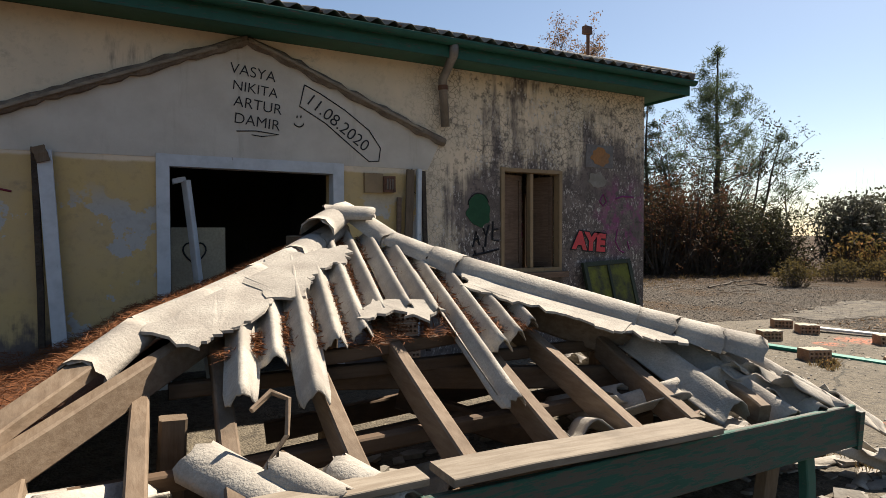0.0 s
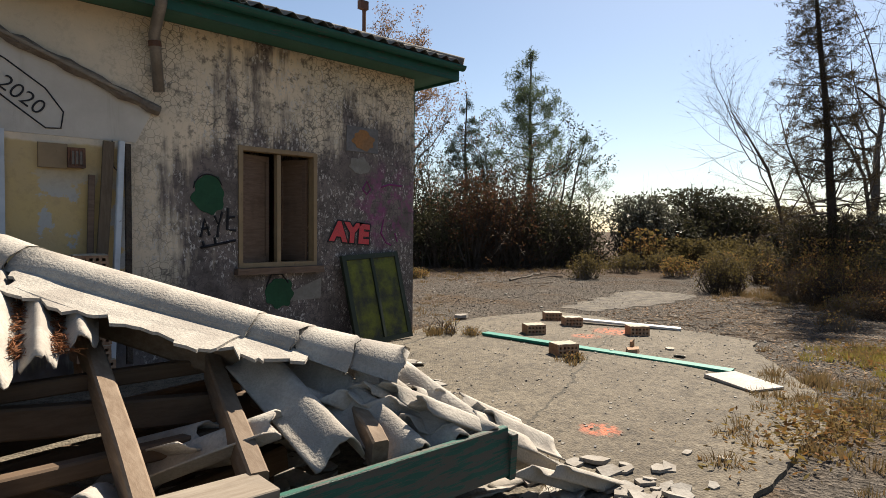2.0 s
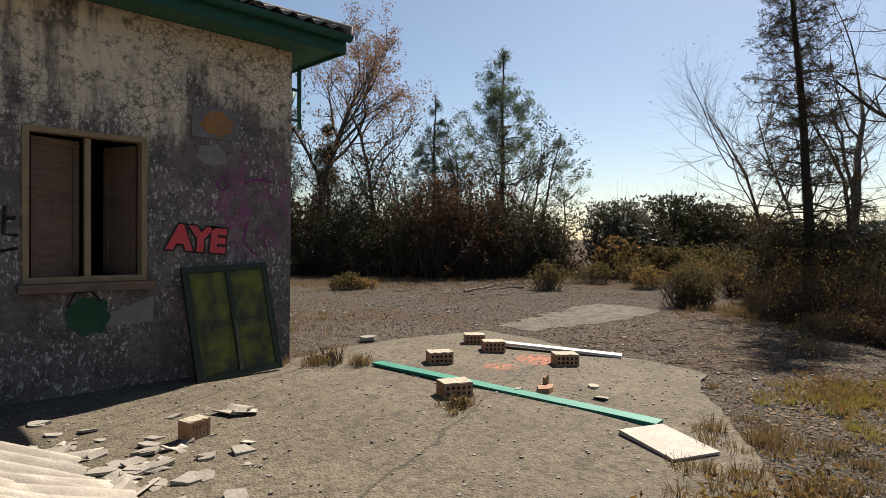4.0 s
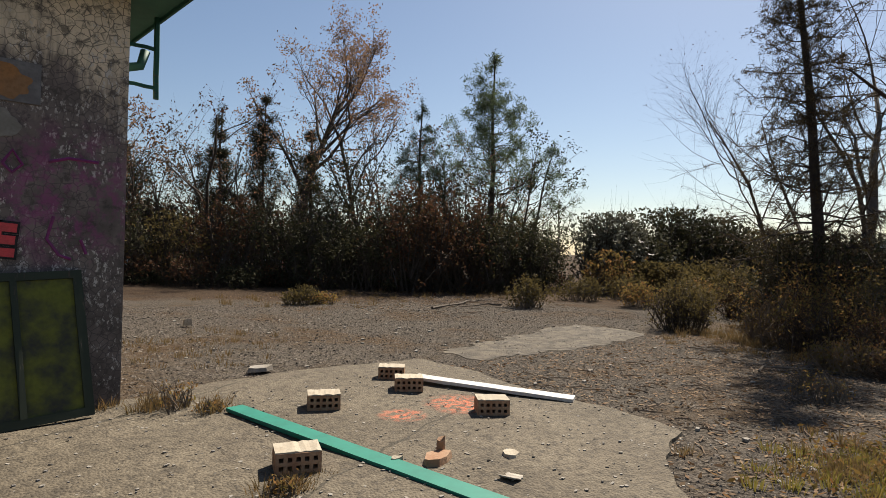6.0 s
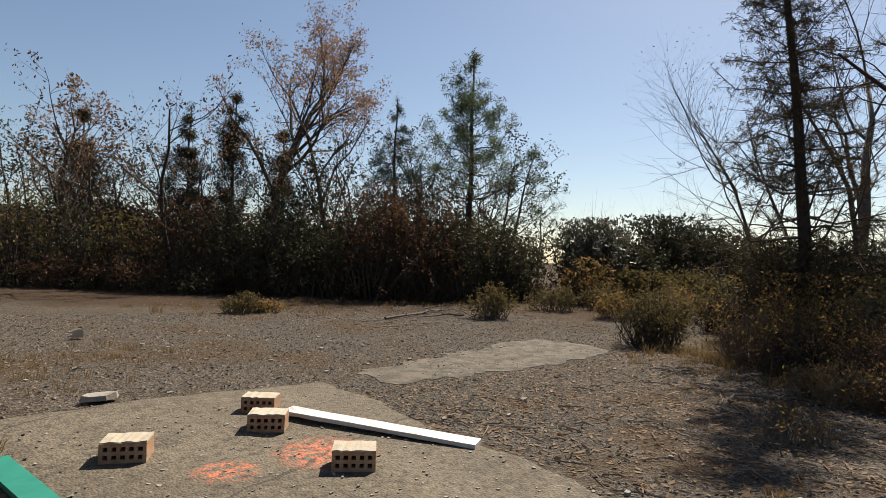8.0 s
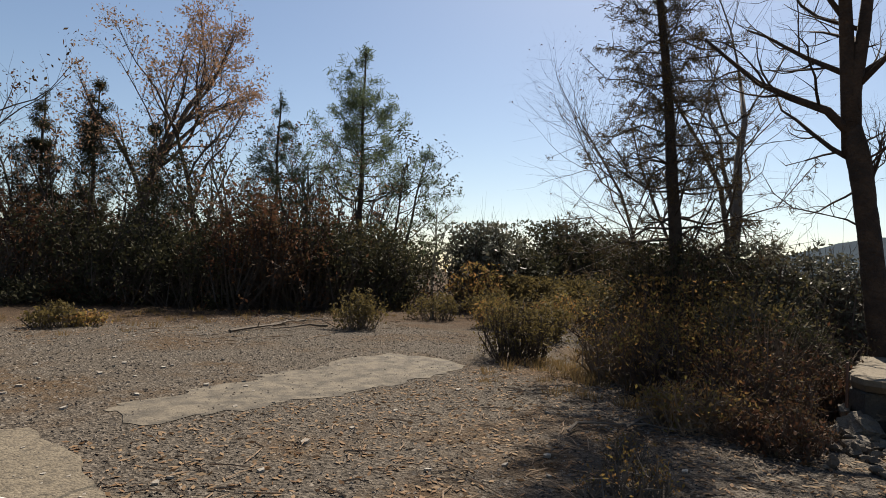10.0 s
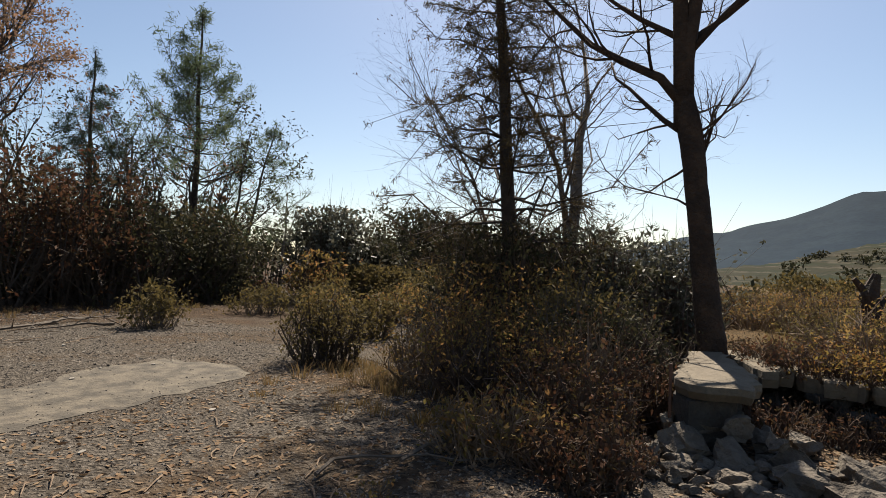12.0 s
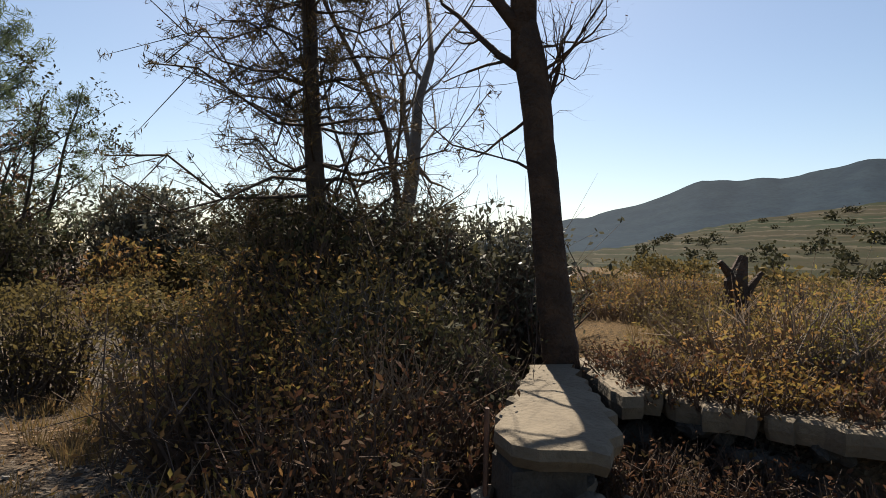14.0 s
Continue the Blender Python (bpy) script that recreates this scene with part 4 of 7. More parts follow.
    blob(5.34, 2.57, 0.16, 0.12, PATCH_ORANGE, t, 2.0, FY - 0.016)
    blob(5.30, 2.26, 0.15, 0.10, SCAR, t, 7.0)
    t = thing("plaster_scar", "bare pale plaster under the window", "patch")
    Soup().box(3.74, 4.76, FY - 0.004, FY + 0.01, 0.70, 1.0, jit=0.02).make("plaster", SCAR, t)
    # meter box and lamp by the door
    t = thing("wall_box", "cream wooden backing board with a small rusty caged lamp", "box")
    Soup().box(2.03, 2.24, FY - 0.035, FY, 1.99, 2.20, jit=0.003).make("backing", WINDOW_WOOD, t)
    lamp = Soup().box(2.24, 2.37, FY - 0.07, FY, 2.0, 2.17, jit=0.003).make("lamp_body", RUST, t)
    for i in range(4):
        Soup().box(2.255 + i * 0.03, 2.265 + i * 0.03, FY - 0.085, FY - 0.07, 2.02, 2.15).make("cage_bar", RUST, lamp)
    Soup().box(2.255, 2.355, FY - 0.074, FY - 0.07, 2.03, 2.14).make("glass", CHIP, lamp)
    # boards leaning at the end of the gable
    t = thing("leaning_planks", "weathered planks leaning upright against the wall", "plank")
    beam("plank", (2.56, FY - 0.05, 2.25), (2.40, FY - 0.22, 0.3), 0.09, 0.03, TIMBER_UP, t, up=(0, 1, 0))
    beam("plank", (2.66, FY - 0.06, 2.26), (2.50, FY - 0.30, 0.3), 0.05, 0.05, WHITE_FRAME, t, up=(0, 1, 0))
    beam("plank", (2.71, FY - 0.05, 2.24), (2.64, FY - 0.30, 0.3), 0.05, 0.04, BARK, t, up=(0, 1, 0))
    beam("plank", (2.42, FY - 0.05, 1.95), (2.37, FY - 0.12, 0.6), 0.05, 0.03, DARK_SILL, t, up=(0, 1, 0))
    # left pilaster with planks
    t = thing("standing_planks", "grey and brown boards standing against the wall beside the doorway", "plank")
    beam("plank", (-0.80, FY - 0.07, 2.25), (-0.70, FY - 0.10, 0.6), 0.11, 0.03, WHITE_FRAME, t, up=(0, 1, 0))
    beam("plank", (-0.87, FY - 0.05, 2.27), (-0.83, FY - 0.06, 0.6), 0.05, 0.05, BARK, t, up=(0, 1, 0))
    beam("plank_head", (-0.84, FY - 0.09, 2.27), (-0.80, FY - 0.09, 2.15), 0.10, 0.05, TIMBER_UP, t, up=(0, 1, 0))
    # cracks
    t = thing("wall_crack", "thin dark cracks running down the plaster", "crack")
    rnd.seed(5)
    for x, z0, z1 in ((-1.17, 3.42, 2.15), (2.93, 3.38, 3.05), (2.60, 2.30, 2.0)):
        pts, x1 = [], x
        for i in range(14):
            x1 += rnd.gauss(0, 0.012)
            pts.append((x1, FY - 0.001, z0 + (z1 - z0) * i / 13))
        Soup().tube(pts, [0.004 + 0.003 * rnd.random() for _ in pts], 4).make("crack", BLACK, t)
    # the old window leaf leaning by the corner
    m = Matrix.Translation((5.03, FY - 0.33, 0.13)) @ Euler((radians(-13.5), radians(-2.5), radians(3))).to_matrix().to_4x4()
    t = thing("window_shutter", "green framed double shutter with yellow sprayed boards leaning on the wall", "shutter", at=m)
    w, h = 0.87, 1.08
    for q in ((0, 0.06, -0.025, 0.025, 0, h), (w - 0.06, w, -0.025, 0.025, 0, h), (w / 2 - 0.02, w / 2 + 0.02, -0.03, 0.025, 0.06, h - 0.06), (0.06, w - 0.06, -0.025, 0.025, 0, 0.06), (0.06, w - 0.06, -0.025, 0.025, h - 0.06, h)):
        Soup().box(*q, jit=0.002).make("frame_rail", GREEN_DULL, t)
    for a, b in ((0.06, w / 2 - 0.02), (w / 2 + 0.02, w - 0.06)):
        Soup().box(a, b, -0.006, 0.006, 0.06, h - 0.06).make("board", PANEL_YELLOW, t)


SCAR = simple("bare_pale_plaster", (0.273, 0.254, 0.223), (0.205, 0.186, 0.161), 7.0, 40.0)
GREEN_DULL = painted("dull_green_frame", (0.0236, 0.0315, 0.0168), (0.0525, 0.0399, 0.0269), 0.60, (9.0, 9.0, 2.0))
build_facade_details()

# ---- the fallen porch roof ----
APEX = Vector((1.0, 5.75, 1.60))
SKEW = 0.16
LEFT_HIP = ((-0.90, 3.45), (-0.54, 3.99), (-0.21, 4.60), (0.36, 5.10), (1.0, 5.75))
RIGHT_HIP = ((1.0, 5.75), (1.40, 5.17), (1.51, 5.01), (2.16, 4.30), (2.85, 3.55))
WRECK = Matrix(((1, 0, 0, 0), (0, 0.93, 0, -0.45), (0, 0, 1, 0), (0, 0, 0, 1)))  # where the wreck lies before the house


def front(x, y):
    """Height of the front slope of the fallen roof."""
    return 0.77 + 0.345 * (y - 3.5) - 0.05 * math.sin(min(1, max(0, (y - 3.5) / 2.4)) * math.pi)


def on_front(x, y, lift=0.0):
    return Vector((x, y, front(x, y) + lift))


def placed(s, o, u, v):
    """Moves a sheet's points so that its u and v run along the given ways from o."""
    u, v = Vector(u).normalized(), Vector(v).normalized()
    n = v.cross(u).normalized() * -1
    if n.z < 0:
        n = -n
    s.v = [tuple(Vector(o) + u * p[0] + v * p[1] + n * p[2]) for p in s.v]
    return s


def build_fallen_roof():
    rnd.seed(31)
    r = thing("collapsed_porch_roof", "collapsed porch roof of broken fibre-cement sheets on grey rafters with a green fascia", "roof", at=WRECK)
    down = Vector((0, -1, -0.345)).normalized()
    # rafters, from the hips to the front eave
    for x, top, foot, tilt in ((-0.55, 4.0, 3.5, 0.0), (-0.22, 4.5, 3.5, 0.02), (0.09, 4.85, 3.5, 0.08), (0.47, 5.15, 3.5, 0.07), (0.88, 5.5, 3.55, 0.10), (1.36, 5.1, 3.52, 0.19), (1.64, 4.8, 3.6, 0.09), (2.02, 4.4, 3.6, 0.15), (2.4, 3.95, 3.58, 0.08)):
        beam("rafter", on_front(x + 0.02, top, -0.11), on_front(x - tilt, foot, -0.09), 0.062, 0.125, TIMBER, r)
    # hip and ridge timbers
    beam("hip_beam", APEX - Vector((0, 0, 0.16)), (-0.95, 3.48, 0.74), 0.065, 0.12, TIMBER, r)
    beam("hip_beam", APEX - Vector((0, 0, 0.16)), (2.16, 4.30, 0.93), 0.09, 0.15, TIMBER, r)
    beam("hip_beam", (2.16, 4.30, 0.83), (2.80, 3.58, 0.58), 0.08, 0.12, TIMBER, r)
    beam("ridge_beam", APEX - Vector((0, 0, 0.14)), (1.2, 8.0, 1.46), 0.09, 0.15, TIMBER, r)
    beam("hip_batten", (-0.85, 3.62, 0.83), (-0.27, 4.48, 1.13), 0.10, 0.05, TIMBER, r)
    # purlins, in the timber darkened for shade
    for y, x0, x1, dz in ((4.42, 0.35, 1.25, -0.03), (4.5, -0.1, 2.2, -0.14), (5.0, 0.35, 1.8, -0.06), (4.05, -0.5, 2.5, -0.20), (5.3, 0.6, 1.6, -0.08)):
        beam("purlin", on_front(x0, y, dz), on_front(x1, y + rnd.gauss(0, 0.05), dz), 0.06, 0.06, TIMBER_SHADE, r)
    # inner lumber below, its colour darkened for the shade under the roof
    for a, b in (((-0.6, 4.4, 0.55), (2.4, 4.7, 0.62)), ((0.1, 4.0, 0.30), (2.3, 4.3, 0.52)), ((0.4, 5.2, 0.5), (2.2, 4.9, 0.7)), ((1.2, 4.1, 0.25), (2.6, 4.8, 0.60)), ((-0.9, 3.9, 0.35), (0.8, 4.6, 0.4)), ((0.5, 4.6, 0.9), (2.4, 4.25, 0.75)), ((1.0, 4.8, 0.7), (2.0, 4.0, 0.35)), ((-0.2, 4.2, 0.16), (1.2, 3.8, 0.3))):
        beam("loose_timber", a, b, 0.07, 0.11, TIMBER_SHADE, r)
    # posts that hold the eave off the ground
    for x, y, z in ((-0.50, 3.85, 0.78), (-0.1, 4.2, 0.90), (2.45, 3.62, 0.66), (2.2, 4.6, 0.85), (0.9, 5.6, 1.4), (-0.8, 3.55, 0.70)):
        beam("prop", (x - 0.05, y + 0.05, gz(x, y) - 0.03), (x, y, z), 0.09, 0.07, TIMBER_UP, r, up=(0, 1, 0))
    # front eave: green fascia with a pale board on top
    beam("fascia_board", (-1.05, 3.47, 0.67), (2.90, 3.50, 0.60), 0.035, 0.20, WORN_GREEN, r, up=(0, 0.06, 1))
    beam("eave_board", (0.62, 3.53, 0.785), (1.86, 3.53, 0.75), 0.18, 0.028, TIMBER_X, r, "pale splintered board")
    beam("eave_board", (-0.9, 3.56, 0.79), (0.56, 3.55, 0.785), 0.12, 0.025, TIMBER_X, r)
    beam("fascia_board", (2.92, 3.47, 0.575), (2.98, 4.6, 0.66), 0.035, 0.19, WORN_GREEN, r)
    beam("fascia_board", (2.62, 3.55, gz(2.6, 3.5)), (2.60, 3.56, 0.62), 0.07, 0.05, GREEN_SOFFIT, r, up=(0, 1, 0))
    # corrugated sheets still on the front slope
    def low_edge(pairs):
        xs, ys = zip(*pairs)
        return lambda x: float(np.interp(x, xs, ys))
    left_hip = low_edge(LEFT_HIP)
    right_hip = low_edge(RIGHT_HIP)
    def hip(x):
        return left_hip(x) if x < 1.0 else right_hip(x)
    crowns = (4.05, 4.27, 3.96, 4.32, 4.38, 4.55, 4.53, 4.48, 3.79, 4.18, 4.28, 4.38)  # how far down each wave still reaches
    def edge(x):
        f = (x - 0.111) / 0.128
        k = min(11, max(0, int(f)))
        return crowns[k] + 0.10 * abs(2 * (f - k) - 1) ** 8
    # two waves to a piece, the waves running a little askew to the eave
    c = math.sqrt(1 + SKEW**2 + 0.345**2)
    for k in range(6):
        x0, lift = 0.111 + 0.256 * k, (0.045, 0.055, 0.04, 0.06, 0.05, 0.055)[k]
        y0 = hip(x0 + 0.13 + SKEW * 0.6) + 0.12
        s = corrugated(0.262, 1.0, 0.128, 0.036, 0.008, 0.05, seed=60 + k, nv=16, per=14, bite=lambda u, x0=x0, y0=y0: (y0 - edge(x0 + u)) * c)
        # trim the upper end to the hip
        trim = lambda u, x0=x0, y0=y0: (y0 - hip(x0 + u + SKEW * (y0 - 4.6)) + 0.03) * c
        s.v = [(p[0], max(p[1], trim(p[0])), -p[2]) for p in s.v]
        placed(s, (x0 + SKEW * (y0 - 4.5), y0, front(x0, y0) + lift), (1, 0, 0), (-SKEW, -1, -0.345)).make("roofing_sheet", FIBRE, r, smooth=True)
    # flat flashing pieces along the left hip
    def plate(pts, lift, name, jag=0.015, mat=FIBRE):
        out = []
        for (ax, ay), (bx, by) in zip(pts, pts[1:] + pts[:1]):
            for i in range(6):
                t = i / 6
                out.append((ax + (bx - ax) * t + rnd.gauss(0, jag), ay + (by - ay) * t + rnd.gauss(0, jag)))
        n = len(out)
        s = Soup()
        for dz in (0.008, -0.004):
            s.v.extend(tuple(on_front(x, y, lift + dz + 0.012 * noise.noise((x * 4, y * 4, 1)))) for x, y in out)
        s.f += [tuple(range(n - 1, -1, -1)), tuple(range(n, 2 * n))] + [(i, (i + 1) % n, n + (i + 1) % n, n + i) for i in range(n)]
        return s.make(name, mat, r)
    plate([(-0.19, 4.53), (0.08, 4.84), (0.25, 5.0), (0.36, 4.70), (0.22, 4.53), (0.11, 4.47), (0.05, 4.38), (-0.02, 4.32)], 0.10, "flashing")
    plate([(0.22, 4.97), (0.33, 5.09), (0.56, 5.25), (0.89, 5.33), (0.85, 5.13), (0.72, 5.06), (0.61, 4.95), (0.55, 4.84), (0.46, 4.72), (0.36, 4.72)], 0.105, "flashing")
    plate([(0.78, 4.62), (1.05, 4.62), (1.12, 4.5), (0.98, 4.42), (0.84, 4.47), (0.66, 4.44)], 0.11, "flashing")
    plate([(1.45, 4.92), (2.2, 4.28), (1.9, 4.08), (1.81, 4.22), (1.68, 4.41), (1.51, 4.56), (1.39, 4.75)], 0.11, "flashing")
    plate([(1.90, 4.50), (2.22, 4.42), (2.36, 4.14), (2.20, 3.92), (2.06, 3.98), (1.98, 4.10), (1.86, 4.22)], 0.10, "flashing")
    # half-round caps along the hips
    def cap(a, b, rad, k):
        a, b = Vector(a), Vector(b)
        d = (b - a).normalized()
        u = d.cross(Vector((0, 0, 1))).normalized()
        w = u.cross(d)
        q = random.Random(k)
        s, n, m = Soup(), 6, 9
        for side in (1.0, 0.9):
            for i in range(n + 1):
                rr = rad * (1.0 + 0.18 * (1 - i / n)) * side
                for j in range(m + 1):
                    t = math.pi * j / m
                    e = q.uniform(-0.02, 0.02) if i in (0, n) else 0
                    s.v.append(tuple(a.lerp(b, i / n) + d * e + u * rr * math.cos(t) * 1.15 + w * (rr * math.sin(t) - rad * 0.35)))
        z = (n + 1) * (m + 1)
        for i in range(n):
            for j in range(m):
                p = i * (m + 1) + j
                s.f.append((p, p + 1, p + m + 2, p + m + 1))
                s.f.append((z + p, z + p + m + 1, z + p + m + 2, z + p + 1))
        for i in range(n):
            for p in (i * (m + 1), i * (m + 1) + m):
                s.f.append((p, p + m + 1, z + p + m + 1, z + p))
        for j in range(m):
            for p in (j, n * (m + 1) + j):
                s.f.append((p, p + 1, z + p + 1, z + p))
        return s.make("ridge_cap", FIBRE, r, smooth=True)
    lift = Vector((0, 0, 0.05))
    L = [Vector((x, left_hip(x), front(x, left_hip(x)))) + lift for x in (0.97, 0.76, 0.57, 0.37, 0.08, -0.2, -0.37, -0.52)]
    for i in range(len(L) - 1):
        if i not in (6,):
            cap(L[i + 1] + Vector((rnd.gauss(0, 0.015), rnd.gauss(0, 0.015), 0)), L[i] + Vector((0, 0, 0.015)), 0.07 + 0.012 * rnd.random(), 70 + i)
    R = [APEX + Vector((0.06, -0.05, 0.06))] + [Vector((x, y, front(x, y) + 0.09)) for x, y in ((1.22, 5.43), (1.40, 5.17), (1.51, 5.01), (2.16, 4.26), (2.30, 4.10), (2.44, 3.94), (2.58, 3.80), (2.70, 3.68), (2.80, 3.58))]
    for i in range(len(R) - 3):
        cap(R[i + 1], R[i] + Vector((0, 0, 0.014)), 0.078 if i < 2 else 0.098, 90 + i)
    cap((0.88, 5.71, 1.66), (1.16, 5.57, 1.66), 0.085, 120)
    cap((0.76, 5.47, 1.57), (1.02, 5.77, 1.70), 0.085, 121)
    # sheets fallen over the right-hand slope, down to the ground
    q = random.Random(44)
    for k, (x, y, z, ux, uy, uz, w, ln, drop) in enumerate((
        (2.30, 4.15, 1.02, 0.35, -0.93, -0.20, 0.40, 0.62, 0.42), (2.45, 3.95, 0.96, 0.3, -0.95, -0.2, 0.42, 0.55, 0.45), (2.18, 3.95, 0.93, 0.8, -0.6, -0.15, 0.40, 0.5, 0.40),
        (2.50, 4.60, 1.04, 0.30, -0.90, -0.2, 0.55, 0.85, 0.45), (2.35, 5.05, 1.12, 0.15, -0.98, -0.12, 0.55, 1.05, 0.50), (2.05, 5.55, 1.22, 0.15, -0.98, -0.12, 0.60, 1.15, 0.52),
        (1.75, 6.2, 1.28, 0.05, -1, -0.05, 0.70, 1.3, 0.55), (2.75, 4.95, 0.86, 0.4, -0.9, -0.15, 0.50, 0.8, 0.5), (2.7, 5.6, 0.80, 0.2, -1, -0.1, 0.60, 0.95, 0.5), (2.9, 4.35, 0.74, 0.45, -0.9, -0.1, 0.45, 0.6, 0.55),
        (2.32, 4.42, 1.02, 0.42, -0.88, -0.22, 0.38, 0.60, 0.40), (2.42, 4.18, 0.96, 0.5, -0.84, -0.22, 0.36, 0.58, 0.42), (2.52, 3.98, 0.90, 0.4, -0.9, -0.22, 0.40, 0.50, 0.40), (2.40, 3.80, 0.84, 0.7, -0.7, -0.15, 0.36, 0.42, 0.3), (2.85, 4.7, 0.80, 0.5, -0.85, -0.1, 0.4, 0.7, 0.5), (3.0, 4.1, 0.62, 0.6, -0.75, -0.1, 0.36, 0.55, 0.5), (3.15, 4.6, 0.52, 0.3, -0.9, -0.05, 0.45, 0.5, 0.42), (3.2, 5.6, 0.46, 0.2, -0.95, -0.05, 0.5, 0.6, 0.35), (3.2, 3.85, 0.42, 0.8, -0.6, -0.05, 0.4, 0.5, 0.35),
        (3.05, 5.2, 0.60, 0.3, -0.9, -0.1, 0.5, 0.65, 0.45), (2.95, 6.15, 0.62, 0.1, -1, -0.1, 0.6, 0.8, 0.4))):
        s = corrugated(w, ln, 0.177, 0.028, 0.008, 0.10, 0.08, seed=130 + k, nv=8)
        placed(s, (x, y, z - 0.08 + 0.02 * (k % 3)), (ux, uy, uz), (0.85 + q.uniform(-0.1, 0.1), 0.25 * q.uniform(-1, 1), -drop)).make("roofing_sheet", FIBRE, r, smooth=True)
    # strips with tall waves at the end of the front eave
    for k, (x, y, z, w, ln, lean) in enumerate(((2.04, 4.22, 1.00, 0.26, 0.66, 0.10), (2.24, 4.20, 0.99, 0.25, 0.72, 0.16), (2.42, 4.10, 0.95, 0.25, 0.66, 0.20), (2.60, 3.98, 0.89, 0.24, 0.52, 0.22))):
        s = corrugated(w, ln, 0.25, 0.052, 0.008, 0.07, 0.04, seed=210 + k, nv=10, per=14)
        s.v = [(p[0], p[1], -p[2]) for p in s.v]
        placed(s, (x, y, z), (1, 0.12, -0.14), (lean, -1, -0.44)).make("roofing_sheet", FIBRE, r, smooth=True)
    # overlapping strips that spill over the side towards the paving
    for k in range(17):
        u = k / 16
        x, y, z = 1.62 + 1.22 * u + q.gauss(0, 0.04), 5.34 - 1.62 * u + q.gauss(0, 0.05), 1.28 - 0.56 * u + q.uniform(-0.03, 0.05)
        s = corrugated(q.uniform(0.22, 0.36), q.uniform(0.55, 0.95) * (1 - 0.45 * u), 0.18, 0.034, 0.008, 0.09, 0.06, seed=230 + k, nv=8)
        placed(s, (x, y, z), (0.25 + q.gauss(0, 0.12), -0.95, -0.14 + q.gauss(0, 0.06)), (0.92, q.uniform(-0.25, 0.25), -0.36 - 0.25 * q.random())).make("roofing_sheet", FIBRE, r, smooth=True)
    # broken sheets tumbled inside, near the front
    for k, (x, y, z, a, w, ln) in enumerate(((1.75, 3.95, 0.76, 0.5, 0.3, 0.5), (1.25, 3.75, 0.74, -0.4, 0.25, 0.3), (0.95, 4.1, 0.42, 0.9, 0.4, 0.5), (1.55, 4.2, 0.42, 0.3, 0.5, 0.5), (-0.6, 3.85, 0.80, -0.7, 0.3, 0.4), (0.5, 4.2, 0.35, 1.1, 0.4, 0.5), (2.0, 4.1, 0.62, 0.4, 0.4, 0.4), (2.25, 3.75, 0.74, 0.2, 0.35, 0.4), (1.95, 3.72, 0.80, 0.9, 0.3, 0.5))):
        s = corrugated(w, ln, 0.177, 0.035, 0.008, 0.12, 0.10, seed=160 + k, nv=6)
        placed(s, (x, y, z), (math.cos(a), math.sin(a), 0.15), (-math.sin(a), math.cos(a), -0.35 + 0.1 * q.random())).make("broken_sheet", FIBRE, r, smooth=True)
    # curled pieces at the front, close to the path
    cap((-0.04, 3.92, 0.82), (0.20, 3.55, 0.73), 0.075, 140)
    cap((0.16, 3.74, 0.82), (0.30, 3.52, 0.77), 0.055, 141)
    cap((0.34, 3.72, 0.79), (0.50, 3.50, 0.72), 0.060, 142)
    # left slope behind the hip, under needles
    s = Soup()
    nx, ny = 14, 12
    for j in range(ny + 1):
        for i in range(nx + 1):
            x = -1.9 + 3.1 * i / nx
            y0 = left_hip(max(-0.9, min(1.0, x)))
            y = y0 + 0.02 + (8.12 - y0) * j / ny
            z = front(x, y0) - 0.03 - 0.24 * (j / ny) - 0.05 * noise.noise((x * 2, y * 2, 0))
            s.v.append((x, y, z))
    s.f += [(j * (nx + 1) + i, j * (nx + 1) + i + 1, (j + 1) * (nx + 1) + i + 1, (j + 1) * (nx + 1) + i) for j in range(ny) for i in range(nx)]
    k = len(s.v)
    s.v += [(x, y, z - 0.05) for x, y, z in s.v]
    s.f += [tuple(k + i for i in reversed(f)) for f in s.f[: nx * ny]]
    s.make("rear_slope", NEEDLE_MAT, r, "slope buried in brown pine needles")
    # a bent rusty wire
    w = thing("bent_wire", "pale bent strip of wire sticking out of the wreck", "wire", at=WRECK)
    Soup().tube([(0.10, 3.85, 0.98), (0.17, 3.90, 1.02), (0.22, 3.86, 1.0), (0.20, 3.80, 0.90), (0.12, 3.76, 0.82)], [0.010, 0.012, 0.010, 0.009, 0.006], 5).make("wire", TIMBER, w)


def blades(name, label, pts, length, material, flat=0.75):
    """Loose needles: very thin blades."""
    ob = Soup().leaves(pts, length, 0.045, flat).make(name, material)
    return tagged(ob, label, "litter", kind="stuff")


build_fallen_roof()


def build_needles():
    g = np.random.default_rng(5)
    pts = []
    # in the valleys of the sheets
    def hip(x):
        return float(np.interp(x, *zip(*(LEFT_HIP if x < 1.0 else RIGHT_HIP))))
    for j in range(12):
        for _ in range(700):
            lane = 0.111 + 0.128 * j + g.normal(0, 0.017)
            y = g.uniform(4.36, 5.65)
            x = lane + SKEW * (y - 4.5)
            if y < hip(x) - 0.1 and (x > 0.85 or y < hip(x) - 0.45):
                pts.append((x, y, front(x, y) + 0.03 + g.uniform(0, 0.026)))
    for _ in range(16000):
        x = g.uniform(-1.9, 1.0)
        y0 = hip(max(x, -0.9))
        y = y0 + 0.05 + (8.05 - y0) * g.random()
        z = front(x, max(3.55, y0)) - 0.24 * (y - y0) / (8.1 - y0) + 0.01 + g.uniform(0, 0.06)
        pts.append((x, y, z))
    blades("pine_needles", "rust-brown fallen pine needles on the broken roof", [tuple(WRECK @ Vector(q)) for q in pts], 0.055, NEEDLES)


build_needles()

